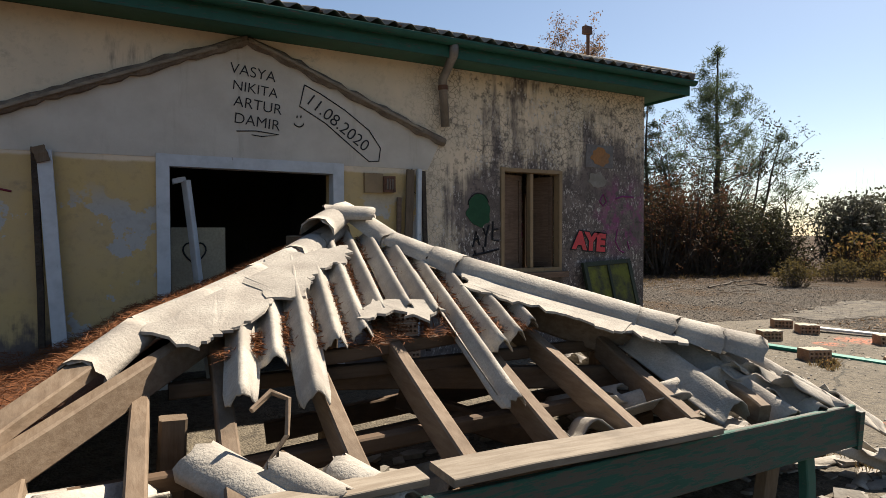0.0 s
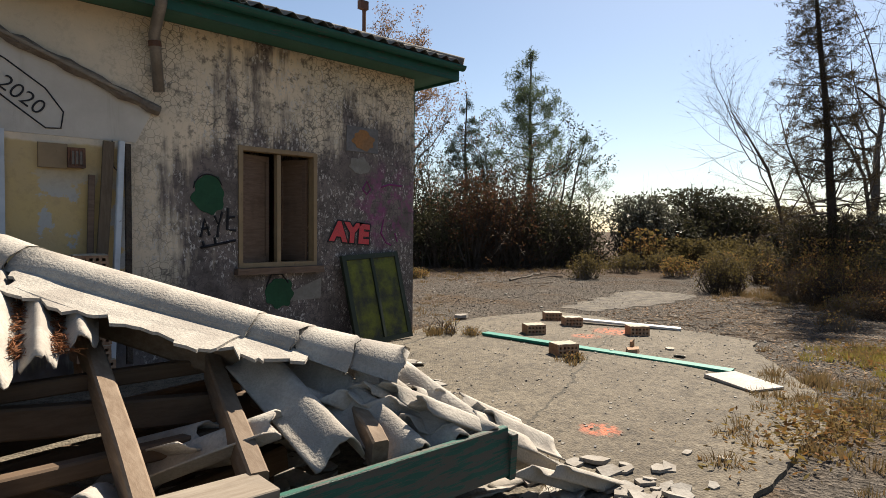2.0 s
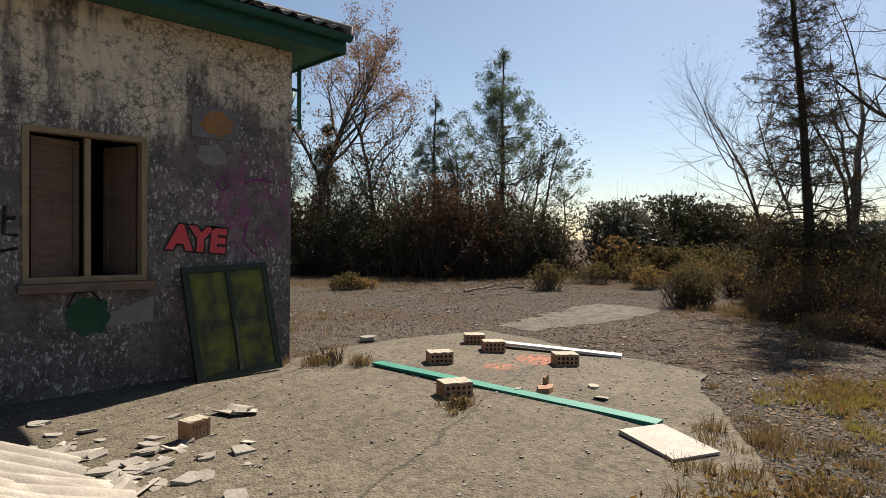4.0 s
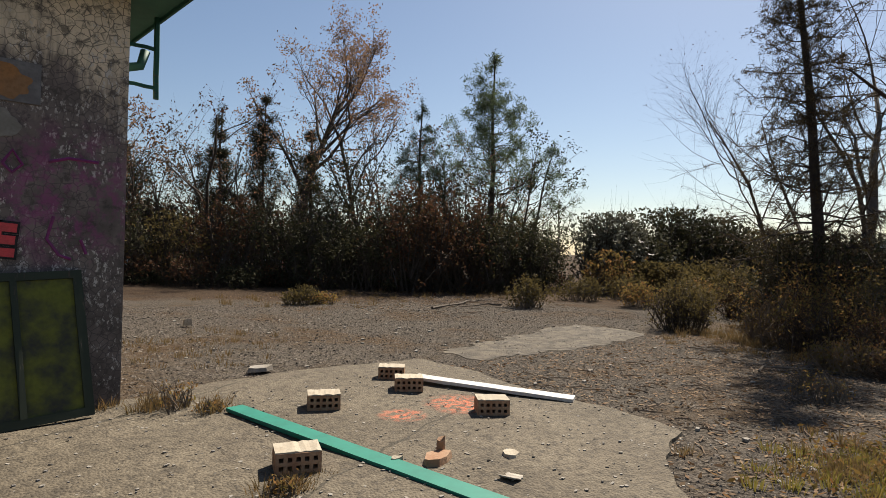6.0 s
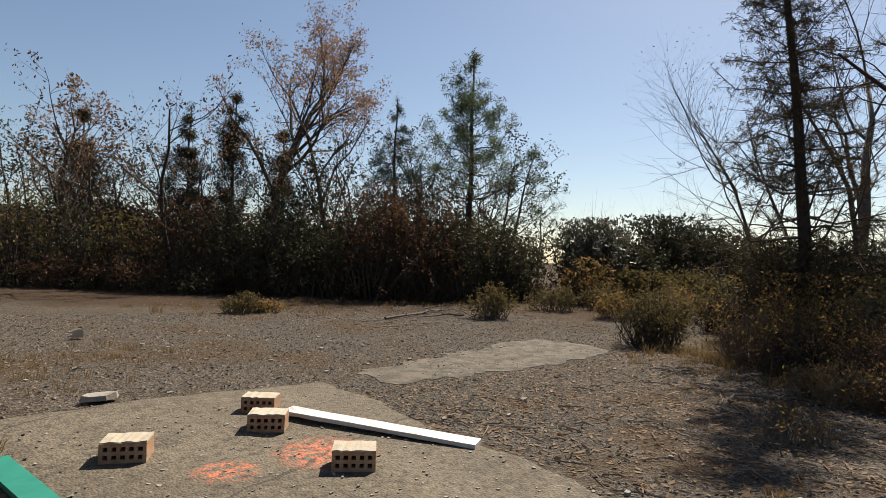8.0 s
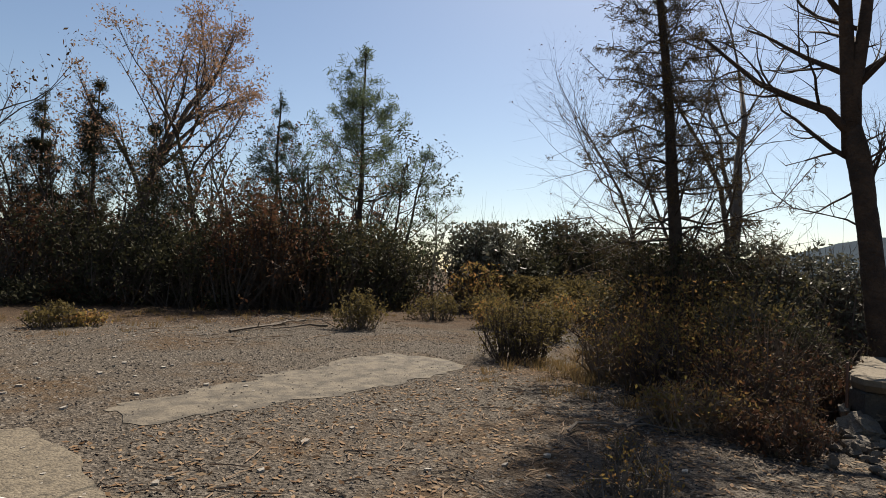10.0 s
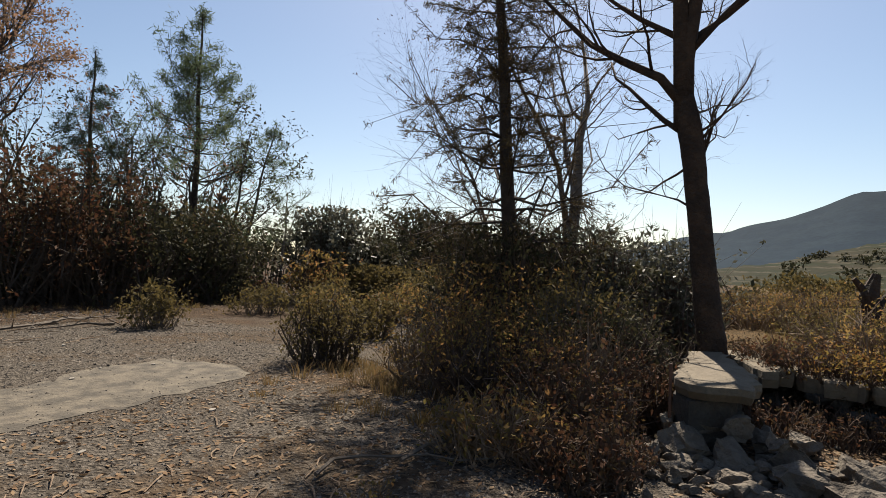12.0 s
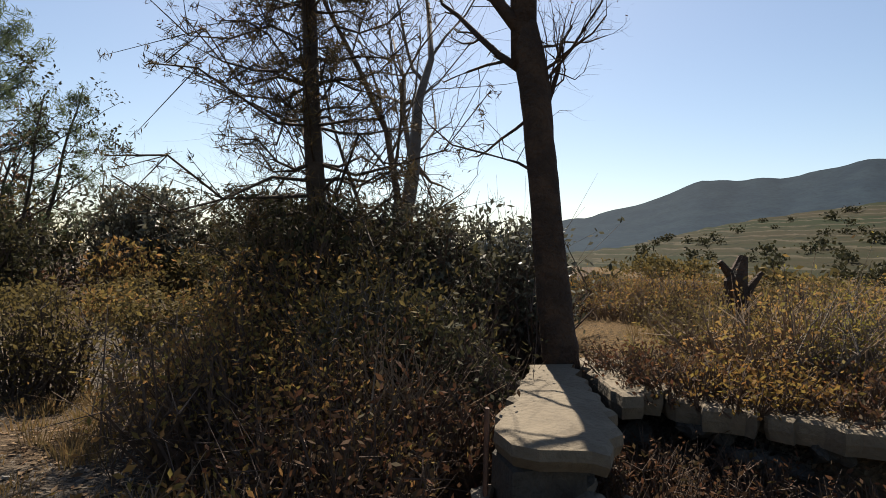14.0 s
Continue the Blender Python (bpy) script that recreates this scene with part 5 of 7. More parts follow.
# ---- things lying in the yard ----


def hollow_brick(m, label, material=BRICK, size=(0.26, 0.20, 0.118), group="bricks on the concrete"):
    """A perforated brick: shells and webs round two rows of holes, with mortar on its upper face."""
    t = thing("hollow_brick", label, "brick", group, at=m)
    l, w, h = size
    s = Soup()
    nx, nz, web = 5, 2, 0.022
    xs, zs = [-l / 2], [0.0]
    for n, full, out in ((nx, l, xs), (nz, h, zs)):
        hole = (full - web * (n + 1)) / n
        for _ in range(n):
            out += [out[-1] + web, out[-1] + web + hole]
        out.append(out[-1] + web)
    nv, mv = len(xs), len(zs)
    for y in (-w / 2, w / 2):
        s.v += [(x + rnd.gauss(0, 0.001), y + rnd.gauss(0, 0.001), z) for z in zs for x in xs]
    k = nv * mv
    for j in range(mv - 1):
        for i in range(nv - 1):
            q = (j * nv + i, j * nv + i + 1, (j + 1) * nv + i + 1, (j + 1) * nv + i)
            if i % 2 and j % 2:
                s.f += [(q[a], q[(a + 1) % 4], k + q[(a + 1) % 4], k + q[a]) for a in range(4)]
            else:
                s.f += [q, tuple(k + e for e in reversed(q))]
    for i in range(nv - 1):
        for j in (0, mv - 1):
            p = j * nv + i
            s.f.append((p, k + p, k + p + 1, p + 1))
    for j in range(mv - 1):
        for i in (0, nv - 1):
            p = j * nv + i
            s.f.append((p, p + nv, k + p + nv, k + p))
    s.make("body", material, t)
    q = Soup()
    k = 9
    rnd.seed(int(m.translation.x * 100))
    top = [(-l / 2 + l * i / k, s_ * (w / 2 - 0.008 * rnd.random()), h + 0.004 + 0.008 * rnd.random()) for s_ in (-1, 1) for i in range(k + 1)]
    q.add(top + [(x, y, h - 0.004) for x, y, _ in top], [(i, i + 1, k + 2 + i, k + 1 + i) for i in range(k)] + [(2 * k + 2 + i, 2 * k + 3 + i, i + 1, i) for i in range(k)] + [(k + 1 + i, k + 2 + i, 3 * k + 4 + i, 3 * k + 3 + i) for i in range(k)] + [(0, k + 1, 3 * k + 3, 2 * k + 2), (k, 3 * k + 2 - k + k, 4 * k + 3, 2 * k + 1)])
    q.make("mortar_crust", BRICK_TOP, t)
    return t


def at_ground(x, y, turn=0.0, lift=0.03, tx=0.0, ty=0.0):
    return pose(x, y, gz(x, y) + lift, tx, ty, turn)


hollow_brick(at_ground(6.50, 5.06, -24), "broken hollow brick resting against the turquoise plank")
hollow_brick(at_ground(7.38, 6.16, -30), "hollow brick with pale mortar on top")
hollow_brick(at_ground(8.38, 5.22, -38, 0.03), "hollow brick with its holes showing beside the white plank")
hollow_brick(at_ground(8.54, 6.72, -42), "hollow brick under another brick's edge")
hollow_brick(at_ground(8.34, 6.22, -38, 0.03, 0, 0), "hollow brick lying at the end of the white plank")
hollow_brick(at_ground(4.45, 5.48, 15, 0.03), "lone orange brick stub on the concrete", size=(0.16, 0.12, 0.12), group="")


def plank(name, label, a, b, w, h, material, category="plank"):
    t = thing(name, label, category)
    n = 10
    s = Soup()
    a, b = Vector(a), Vector(b)
    d = (b - a).normalized()
    side = d.cross(Vector((0, 0, 1))).normalized()
    for i in range(n + 1):
        p = a.lerp(b, i / n)
        for u, v in ((-w / 2, 0), (w / 2, 0), (w / 2, h), (-w / 2, h)):
            q = p + side * (u + rnd.gauss(0, 0.002)) + Vector((0, 0, v + rnd.gauss(0, 0.001)))
            s.v.append(tuple(q))
    for i in range(n):
        for k in range(4):
            s.f.append((4 * i + k, 4 * i + (k + 1) % 4, 4 * i + 4 + (k + 1) % 4, 4 * i + 4 + k))
    s.f += [(3, 2, 1, 0), tuple(4 * n + k for k in range(4))]
    s.make("board", material, t)
    return t


plank("turquoise_plank", "turquoise painted plank with flaking paint on the concrete", (6.77, 6.48, gz(6.8, 6.5) + 0.035), (7.08, 3.50, gz(7.1, 3.5) + 0.033), 0.14, 0.03, TEAL_PLANK)
plank("white_plank", "white painted plank lying on two bricks' rubble", (8.62, 6.44, gz(8.6, 6.4) + 0.06), (9.32, 5.06, gz(9.3, 5.1) + 0.03), 0.16, 0.03, WHITE_PLANK)
t = thing("pale_board", "pale square board lying among weeds", "board")
pb = [(6.65, 3.59), (7.04, 3.46), (6.78, 2.95), (6.42, 3.09)]
Soup().add([(x, y, gz(x, y) + 0.065 - 0.015 * (i > 1)) for i, (x, y) in enumerate(pb)] + [(x, y, gz(x, y) + 0.035) for x, y in pb], ((3, 2, 1, 0), (4, 5, 6, 7), (0, 1, 5, 4), (1, 2, 6, 5), (2, 3, 7, 6), (3, 0, 4, 7))).make("board", PINK_TILE, t)


def brick_bit(x, y, l, w, h, turn, label, material):
    """A broken piece of brick or slab with a ragged outline."""
    t = thing("brick_fragment", label, "rubble", "broken bits on the concrete", at=at_ground(x, y, turn))
    ring = [(l / 2 * math.cos(a) * rnd.uniform(0.75, 1.15), w / 2 * math.sin(a) * rnd.uniform(0.75, 1.15)) for a in np.linspace(0, 6.283, 9)[:-1]]
    s = Soup().add([(px, py, 0) for px, py in ring] + [(px * 0.9, py * 0.9, h * rnd.uniform(0.7, 1.1)) for px, py in ring], [tuple(range(8, 16))] + [(i, (i + 1) % 8, 8 + (i + 1) % 8, 8 + i) for i in range(8)])
    s.make("piece", material, t)


rnd.seed(33)
brick_bit(7.22, 4.63, 0.26, 0.15, 0.045, 20, "orange brick fragment lying flat", BRICK)
brick_bit(7.32, 4.70, 0.07, 0.06, 0.12, 60, "upright orange brick splinter", BRICK)
brick_bit(7.66, 4.42, 0.17, 0.12, 0.025, 40, "pale flat shard on the concrete", BRICK_TOP)
brick_bit(7.02, 4.78, 0.09, 0.06, 0.035, 0, "small pale stone on the concrete", BRICK_TOP)
brick_bit(7.66, 7.80, 0.30, 0.18, 0.05, 10, "flat grey stone at the edge of the concrete", CHIP)
brick_bit(8.40, 11.8, 0.16, 0.14, 0.10, 0, "pale round stone on the gravel", BRICK_TOP)


def chips(name, label, spots, size, material, lift=0.03, flat=0.3):
    """Flat broken pieces scattered on the ground, one mesh."""
    s = Soup()
    for x, y in spots:
        r = size * rnd.uniform(0.4, 1.4)
        n = rnd.randint(4, 6)
        a0 = rnd.random() * 6
        tilt = rnd.gauss(0, 0.15), rnd.gauss(0, 0.15)
        z = gz(x, y) + lift
        ring = []
        for i in range(n):
            a = a0 + 6.283 * i / n + rnd.gauss(0, 0.2)
            q = r * rnd.uniform(0.7, 1.2)
            dx, dy = math.cos(a) * q, math.sin(a) * q * 0.75
            ring.append((x + dx, y + dy, z + tilt[0] * dx + tilt[1] * dy))
        h = r * flat
        s.add(ring + [(px, py, pz + h) for px, py, pz in ring], [tuple(range(n, 2 * n))] + [(i, (i + 1) % n, n + (i + 1) % n, n + i) for i in range(n)])
    return tagged(s.make(name, material), label, "rubble", kind="stuff")


rnd.seed(77)


def cloud(n, cx, cy, sx, sy):
    return [(rnd.gauss(cx, sx), rnd.gauss(cy, sy)) for _ in range(n)]


chips("rubble", "broken grey fibre-cement shards beside the fallen roof", [p for p in cloud(150, 3.4, 3.8, 0.38, 0.8) + cloud(60, 3.9, 5.2, 0.4, 0.5) + cloud(70, 3.5, 2.75, 0.5, 0.22)], 0.075, CHIP, 0.03, 0.22)
chips("rubble_under_roof", "heaped shards under the wrecked roof", [(rnd.uniform(-1.2, 2.8), rnd.uniform(2.9, 4.8)) for _ in range(260)], 0.09, CHIP, 0.03, 0.3)
chips("concrete_chips", "small pale chips scattered over the concrete", [(rnd.uniform(3.4, 9.4), rnd.uniform(3.0, 7.0)) for _ in range(1100)], 0.012, CHIP, 0.03, 0.4)
chips("dark_pebbles", "dark pebbles on the concrete", [(rnd.uniform(3.4, 9.6), rnd.uniform(3.0, 7.1)) for _ in range(180)], 0.010, GRIT, 0.03, 0.8)
chips("pale_stones", "pale stones lying about the gravel", [(rnd.uniform(6.5, 15.0), rnd.uniform(1.4, 13.0)) for _ in range(160)], 0.028, CHIP, 0.0, 0.6)
# larger pieces of sheet on the concrete
for k, (x, y, a, w, ln) in enumerate(((4.82, 5.70, 20, 0.22, 0.22), (4.98, 5.62, 60, 0.14, 0.2), (4.20, 5.30, 10, 0.14, 0.08), (4.60, 5.03, 30, 0.10, 0.06), (3.65, 4.4, 70, 0.35, 0.25), (3.75, 4.9, 15, 0.5, 0.22), (3.55, 3.75, 40, 0.35, 0.3), (3.4, 3.2, 80, 0.3, 0.3), (7.30, 4.1, 10, 0.12, 0.08))):
    t = thing("sheet_fragment", "fragment of grey fibre-cement sheet on the ground", "rubble", "sheet fragments", at=at_ground(x, y, a, 0.045, rnd.gauss(0, 4), rnd.gauss(0, 4)))
    corrugated(w, ln, 0.177, 0.012, 0.008, 0.05, 0.04, seed=200 + k, nv=4).make("sheet", FIBRE, t, smooth=True)


def build_gravel():
    """Loose stones over the yard, small five-cornered lumps."""
    g = np.random.default_rng(9)
    out = Soup()
    for n, x0, x1, y0, y1, r in ((22000, 7.0, 14.8, 1.6, 7.2, 0.016), (22000, 6.3, 18.5, 7.2, 15.5, 0.022), (4000, 4.0, 9.0, 0.2, 2.7, 0.013)):
        x, y = g.uniform(x0, x1, n), g.uniform(y0, y1, n)
        keep = ~((x < 9.5) & (y > 3.7) & (y < 7.5)) & ~((x < 7.4) & (y > 2.5) & (y < 7.5)) & ~((x > 10.3) & (x < 15.1) & (y > 7.2 + 0.05 * (x - 10)) & (y < 7.6 + 0.27 * (x - 10)) & (g.random(n) < 0.45))
        x, y = x[keep], y[keep]
        z = np.array([gz(a, b) for a, b in zip(x, y)])
        s = r * g.uniform(0.4, 1.5, len(x))
        a0 = g.uniform(0, 6.283, len(x))
        corners = []
        for i in range(4):
            a = a0 + i * 1.57 + g.normal(0, 0.25, len(x))
            corners.append(np.stack([x + np.cos(a) * s, y + np.sin(a) * s * 0.8, z - 0.002], 1))
        top = np.stack([x + g.normal(0, 0.3, len(x)) * s, y + g.normal(0, 0.3, len(x)) * s, z + s * g.uniform(0.25, 0.6, len(x))], 1)
        v = np.stack([*corners, top], 1).reshape(-1, 3)
        base = np.arange(len(x))[:, None] * 5
        for a, b in ((0, 1), (1, 2), (2, 3), (3, 0)):
            out.f.extend(map(tuple, (base + np.array([[a, b, 4]]) + len(out.v)).tolist()))
        out.v.extend(map(tuple, v.tolist()))
    tagged(out.make("gravel", GRAVEL_MIX), "loose grey gravel stones", "gravel", kind="stuff")


GRAVEL_MIX = leafy("loose_gravel", (0.024, 0.021, 0.018), (0.178, 0.152, 0.126), 0.0, 0.95)
build_gravel()
g5 = np.random.default_rng(15)
lit = [(x, y, gz(x, y) + 0.008) for x, y in zip(g5.uniform(7.5, 15.5, 6200), g5.uniform(1.2, 7.0, 6200))]
lit += [(x, y, gz(x, y) + 0.012) for x, y in zip(g5.normal(14.6, 0.5, 1500), g5.normal(1.5, 0.6, 1500))]
lit += [(x, y, gz(x, y) + 0.01) for x, y in zip(g5.uniform(11, 22, 1400), g5.uniform(12.5, 18, 1400))]
tagged(Soup().leaves(lit, 0.03, 0.4, 0.85).make("leaf_litter", LITTER), "dry fallen leaves over the gravel", "litter", kind="stuff")
rnd.seed(81)
s = Soup()
for _ in range(460):
    x, y = rnd.uniform(9.0, 14.6), rnd.uniform(1.8, 6.2)
    if rnd.random() < 0.3:
        x, y = rnd.uniform(13, 19), rnd.uniform(11, 14)
    a, l = rnd.uniform(0, 6.28), rnd.uniform(0.06, 0.32)
    z = gz(x, y) + 0.01
    m = (x + math.cos(a) * l / 2 + rnd.gauss(0, 0.02), y + math.sin(a) * l / 2 + rnd.gauss(0, 0.02), z + 0.012)
    s.tube(((x, y, z), m, (x + math.cos(a) * l, y + math.sin(a) * l, z)), (0.006, 0.005, 0.003), 4)
tagged(s.make("fallen_twigs", TWIG), "dry broken twigs on the ground", "litter", kind="stuff")
for k, (x, y, a, l, r) in enumerate(((14.6, 12.7, 0.3, 2.4, 0.035), (15.9, 13.1, 0.1, 1.9, 0.03), (16.8, 12.4, 2.8, 1.4, 0.025), (12.6, 4.6, 0.3, 1.3, 0.014), (13.1, 4.3, -0.5, 1.7, 0.016))):
    t = thing("fallen_branch", "bare fallen branch on the ground", "branch", "fallen branches")
    s = Soup()
    p, d, pts = Vector((x, y, gz(x, y) + 0.03)), a, []
    for i in range(7):
        pts.append(p.copy())
        d += rnd.gauss(0, 0.25)
        p = p + Vector((math.cos(d), math.sin(d), 0)) * l / 6
        p.z = gz(p.x, p.y) + 0.03 + rnd.uniform(0, 0.05)
    s.tube(pts, [r * (1 - 0.7 * i / 6) for i in range(7)], 5)
    for i in range(2, 7):
        s.tube((pts[i], pts[i] + Vector((rnd.gauss(0, 0.15), rnd.gauss(0, 0.15), rnd.uniform(0.02, 0.15)))), (r * 0.4, 0.002), 4)
    s.make("stick", BARK_PALE, t)

# ---- stone ledge and rocks by the dead tree ----


def build_ledge():
    rnd.seed(91)
    t = thing("stone_block", "large flat tan sandstone block at the foot of the dead tree", "stone")
    top = [(16.40, 2.80), (14.62, 2.78), (14.42, 2.62), (14.42, 2.26), (14.95, 2.20), (16.60, 2.50)]
    def slab(top, z, depth, par, name="slab", bulge=0.012, mat=SANDSTONE):
        out = []
        for (ax, ay), (bx, by) in zip(top, top[1:] + top[:1]):
            n = max(2, int(math.hypot(bx - ax, by - ay) / 0.09))
            out += [(ax + (bx - ax) * i / n + rnd.gauss(0, bulge), ay + (by - ay) * i / n + rnd.gauss(0, bulge)) for i in range(n)]
        n = len(out)
        cx, cy = sum(p[0] for p in out) / n, sum(p[1] for p in out) / n
        s = Soup()
        s.v.append((cx, cy, z + 0.015))
        for u, dz in ((0.5, 0.010), (0.93, 0.004), (1.0, -0.012), (1.01, -depth * 0.5), (0.96, -depth)):
            s.v += [(cx + (x - cx) * u, cy + (y - cy) * u, z + dz + 0.008 * noise.noise((x * 5, y * 5, u))) for x, y in out]
        s.f += [(0, 1 + i, 1 + (i + 1) % n) for i in range(n)]
        for r in range(4):
            s.f += [(1 + r * n + i, 1 + (r + 1) * n + i, 1 + (r + 1) * n + (i + 1) % n, 1 + r * n + (i + 1) % n) for i in range(n)]
        ob = s.make(name, mat, par)
        return ob
    slab(top, 0.55, 0.12, t, "slab", 0.02)
    mx, my = sum(p[0] for p in top) / 6, sum(p[1] for p in top) / 6
    # set-back core, its dark colour painting the shade below the overhang
    slab([(mx + (x - mx) * 0.88, my + 0.05 + (y - my) * 0.72) for x, y in top], 0.425, 0.46, t, "footing", 0.03, SHADE_STONE)
    t = thing("stone_ledge", "weathered stone coping along the edge of the field", "stone")
    slab([(17.0, 2.55), (15.7, 2.17), (15.85, 1.86), (16.5, 1.85), (17.1, 2.15)], 0.52, 0.16, t, "coping_stone", 0.025)
    slab([(16.5, 1.82), (15.86, 1.82), (15.56, 1.42), (16.0, 1.26), (16.45, 1.5)], 0.48, 0.14, t, "coping_stone", 0.035)
    slab([(16.25, 1.40), (15.55, 1.36), (15.36, 0.75), (15.8, 0.45), (16.25, 0.85)], 0.48, 0.14, t, "coping_stone", 0.035)
    slab([(15.9, 0.50), (15.3, 0.70), (14.9, -0.2), (15.3, -0.6), (15.9, -0.1)], 0.48, 0.14, t, "coping_stone", 0.035)
    # rough walling below the coping, coloured dark for the shade there
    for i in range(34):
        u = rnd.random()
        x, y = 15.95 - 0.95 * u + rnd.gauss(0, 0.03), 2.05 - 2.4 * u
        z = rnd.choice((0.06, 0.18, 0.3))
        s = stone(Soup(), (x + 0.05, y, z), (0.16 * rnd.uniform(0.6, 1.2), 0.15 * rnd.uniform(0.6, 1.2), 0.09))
        s.make("wall_stone", SHADE_STONE, t)
    for i, (x, y) in enumerate(((15.9, 1.75), (15.75, 1.2), (15.55, 0.7), (15.25, 0.0), (16.3, 1.98), (15.7, 1.45), (16.1, 1.1), (15.9, 0.4))):
        bush("dead bramble trailing over the stone ledge", (x + 0.25, y), (0.9, 0.9, 0.32), LEAF_RAMBLE if i % 2 else LEAF_RUST, 900, 0.020, 110, BROWN_TWIG, "brambles", 900 + i, "bramble", ground=0.44)
    for i, (x, y) in enumerate(((15.6, 1.95), (15.4, 1.55), (15.1, 1.0), (14.8, 0.5), (15.5, 2.3), (15.15, 2.0))):
        bush("dead bramble twigs hanging before the stone ledge", (x, y), (0.7, 0.7, 0.34), LEAF_RUST, 420, 0.02, 90, BROWN_TWIG, "brambles", 930 + i, "bramble", planned=False)
    # iron spike at the block
    p = thing("iron_post", "short rusty iron post beside the stone block", "post")
    Soup().tube([(14.55, 2.80, 0.0), (14.55, 2.80, 0.66)], [0.014, 0.012], 6).make("post", RUST, p)
    # heap of broken rocks
    spots = [(13.35, 1.15, 0.10, 0.24), (13.15, 1.25, 0.02, 0.30), (12.95, 0.95, 0.0, 0.28), (13.05, 0.60, 0.02, 0.22), (12.75, 0.55, 0.0, 0.24), (13.4, 0.75, 0.05, 0.2), (13.55, 0.5, 0.05, 0.18), (12.6, 0.9, -0.02, 0.16), (12.5, 0.3, -0.02, 0.26), (12.85, 0.2, 0.0, 0.24), (13.2, 0.25, 0.02, 0.2), (12.9, 1.5, -0.02, 0.17), (12.3, 0.75, -0.03, 0.12), (12.55, 1.45, -0.04, 0.12), (13.0, -0.2, 0.0, 0.2), (12.4, -0.1, -0.02, 0.18), (13.3, 1.42, 0.16, 0.13), (13.15, 0.95, 0.2, 0.15), (12.95, 0.7, 0.17, 0.11), (13.45, 1.0, 0.22, 0.13)]
    for x, y, z, r in spots:
        x, y, z, r = x + 1.28, y + 1.40, z + 0.07, r * 0.76
        t = thing("rock", "broken pale limestone rock in the pile by the ledge", "rock", "rock pile")
        stone(Soup(), (x, y, z), (r, r * 0.85, r * 0.72)).make("rock", STONE, t)
    s = Soup()
    for _ in range(260):
        x, y, r = rnd.gauss(14.15, 0.4), rnd.gauss(2.1, 0.45), rnd.uniform(0.02, 0.085)
        stone(s, (x, y, gz(x, y) + r * 0.5), (r, r, r * 0.7))
    tagged(s.make("rock_chips", STONE), "small broken stones round the rock pile", "rubble", kind="stuff")


build_ledge()


# long dead canes arching out of the tangle
rnd.seed(404)
s = Soup()
for _ in range(46):
    x, y, _ = site(rnd.uniform(13.8, 16.4), rnd.uniform(1.8, 3.9))
    a, l, h = rnd.uniform(0, 6.28), rnd.uniform(0.4, 1.0), rnd.uniform(0.4, 1.1)
    z = gz(x, y)
    pts = [Vector((x + math.cos(a) * l * u, y + math.sin(a) * l * u, z + h * (1.6 * u - 1.1 * u * u) / 0.55 * 0.8 + rnd.gauss(0, 0.02))) for u in (0, 0.25, 0.5, 0.75, 1.0)]
    s.tube(pts, (0.007, 0.006, 0.005, 0.003, 0.002), 4)
tagged(s.make("dead_canes", BROWN_TWIG), "dead canes arching out of the thicket", "bramble", kind="stuff")


def build_wreck_edge():
    # hollow bricks piled against the wall behind the fallen roof
    for i in range(9):
        z = gz(2.4, 6.9) + 0.0625 + 0.127 * i
        hollow_brick(pose(2.36 + 0.02 * math.sin(i * 2.1), 6.92 + 0.015 * math.cos(i * 1.7), z - 0.0625, 0, 0, 6 * math.sin(i * 1.3)), "orange hollow brick in a rough pile behind the fallen roof", BRICK, group="brick pile")
    rnd.seed(515)
    for k, (x, y, a, l) in enumerate(((3.45, 3.45, 0.0, 0.62), (3.3, 4.15, 0.5, 0.55), (3.35, 4.85, -0.35, 0.5))):
        t = thing("broken_board", "dark broken board lying beside the fallen roof", "board", "loose boards")
        b = beam("board", (x, y, gz(x, y) + 0.02 + 0.02 * k), (x + math.cos(a) * l, y + math.sin(a) * l, gz(x, y) + 0.03), 0.07, 0.025, DARK_SILL, t)
    # flat broken pieces along the foot of the wreck
    for k in range(14):
        x, y = rnd.uniform(3.2, 3.8), rnd.uniform(2.9, 5.8)
        s = corrugated(rnd.uniform(0.10, 0.3), rnd.uniform(0.1, 0.34), 0.177, 0.02, 0.008, 0.12, 0.08, seed=610 + k, nv=5)
        a = rnd.uniform(0, 6.28)
        t = thing("sheet_fragment", "broken piece of fibre-cement sheet on the concrete", "roofing", "fallen sheet pieces")
        placed(s, (x, y, gz(x, y) + 0.03), (math.cos(a), math.sin(a), rnd.uniform(-0.06, 0.06)), (-math.sin(a), math.cos(a), rnd.uniform(-0.06, 0.06))).make("sheet", FIBRE, t, smooth=True)


build_wreck_edge()

# ---- trees and scrub ----


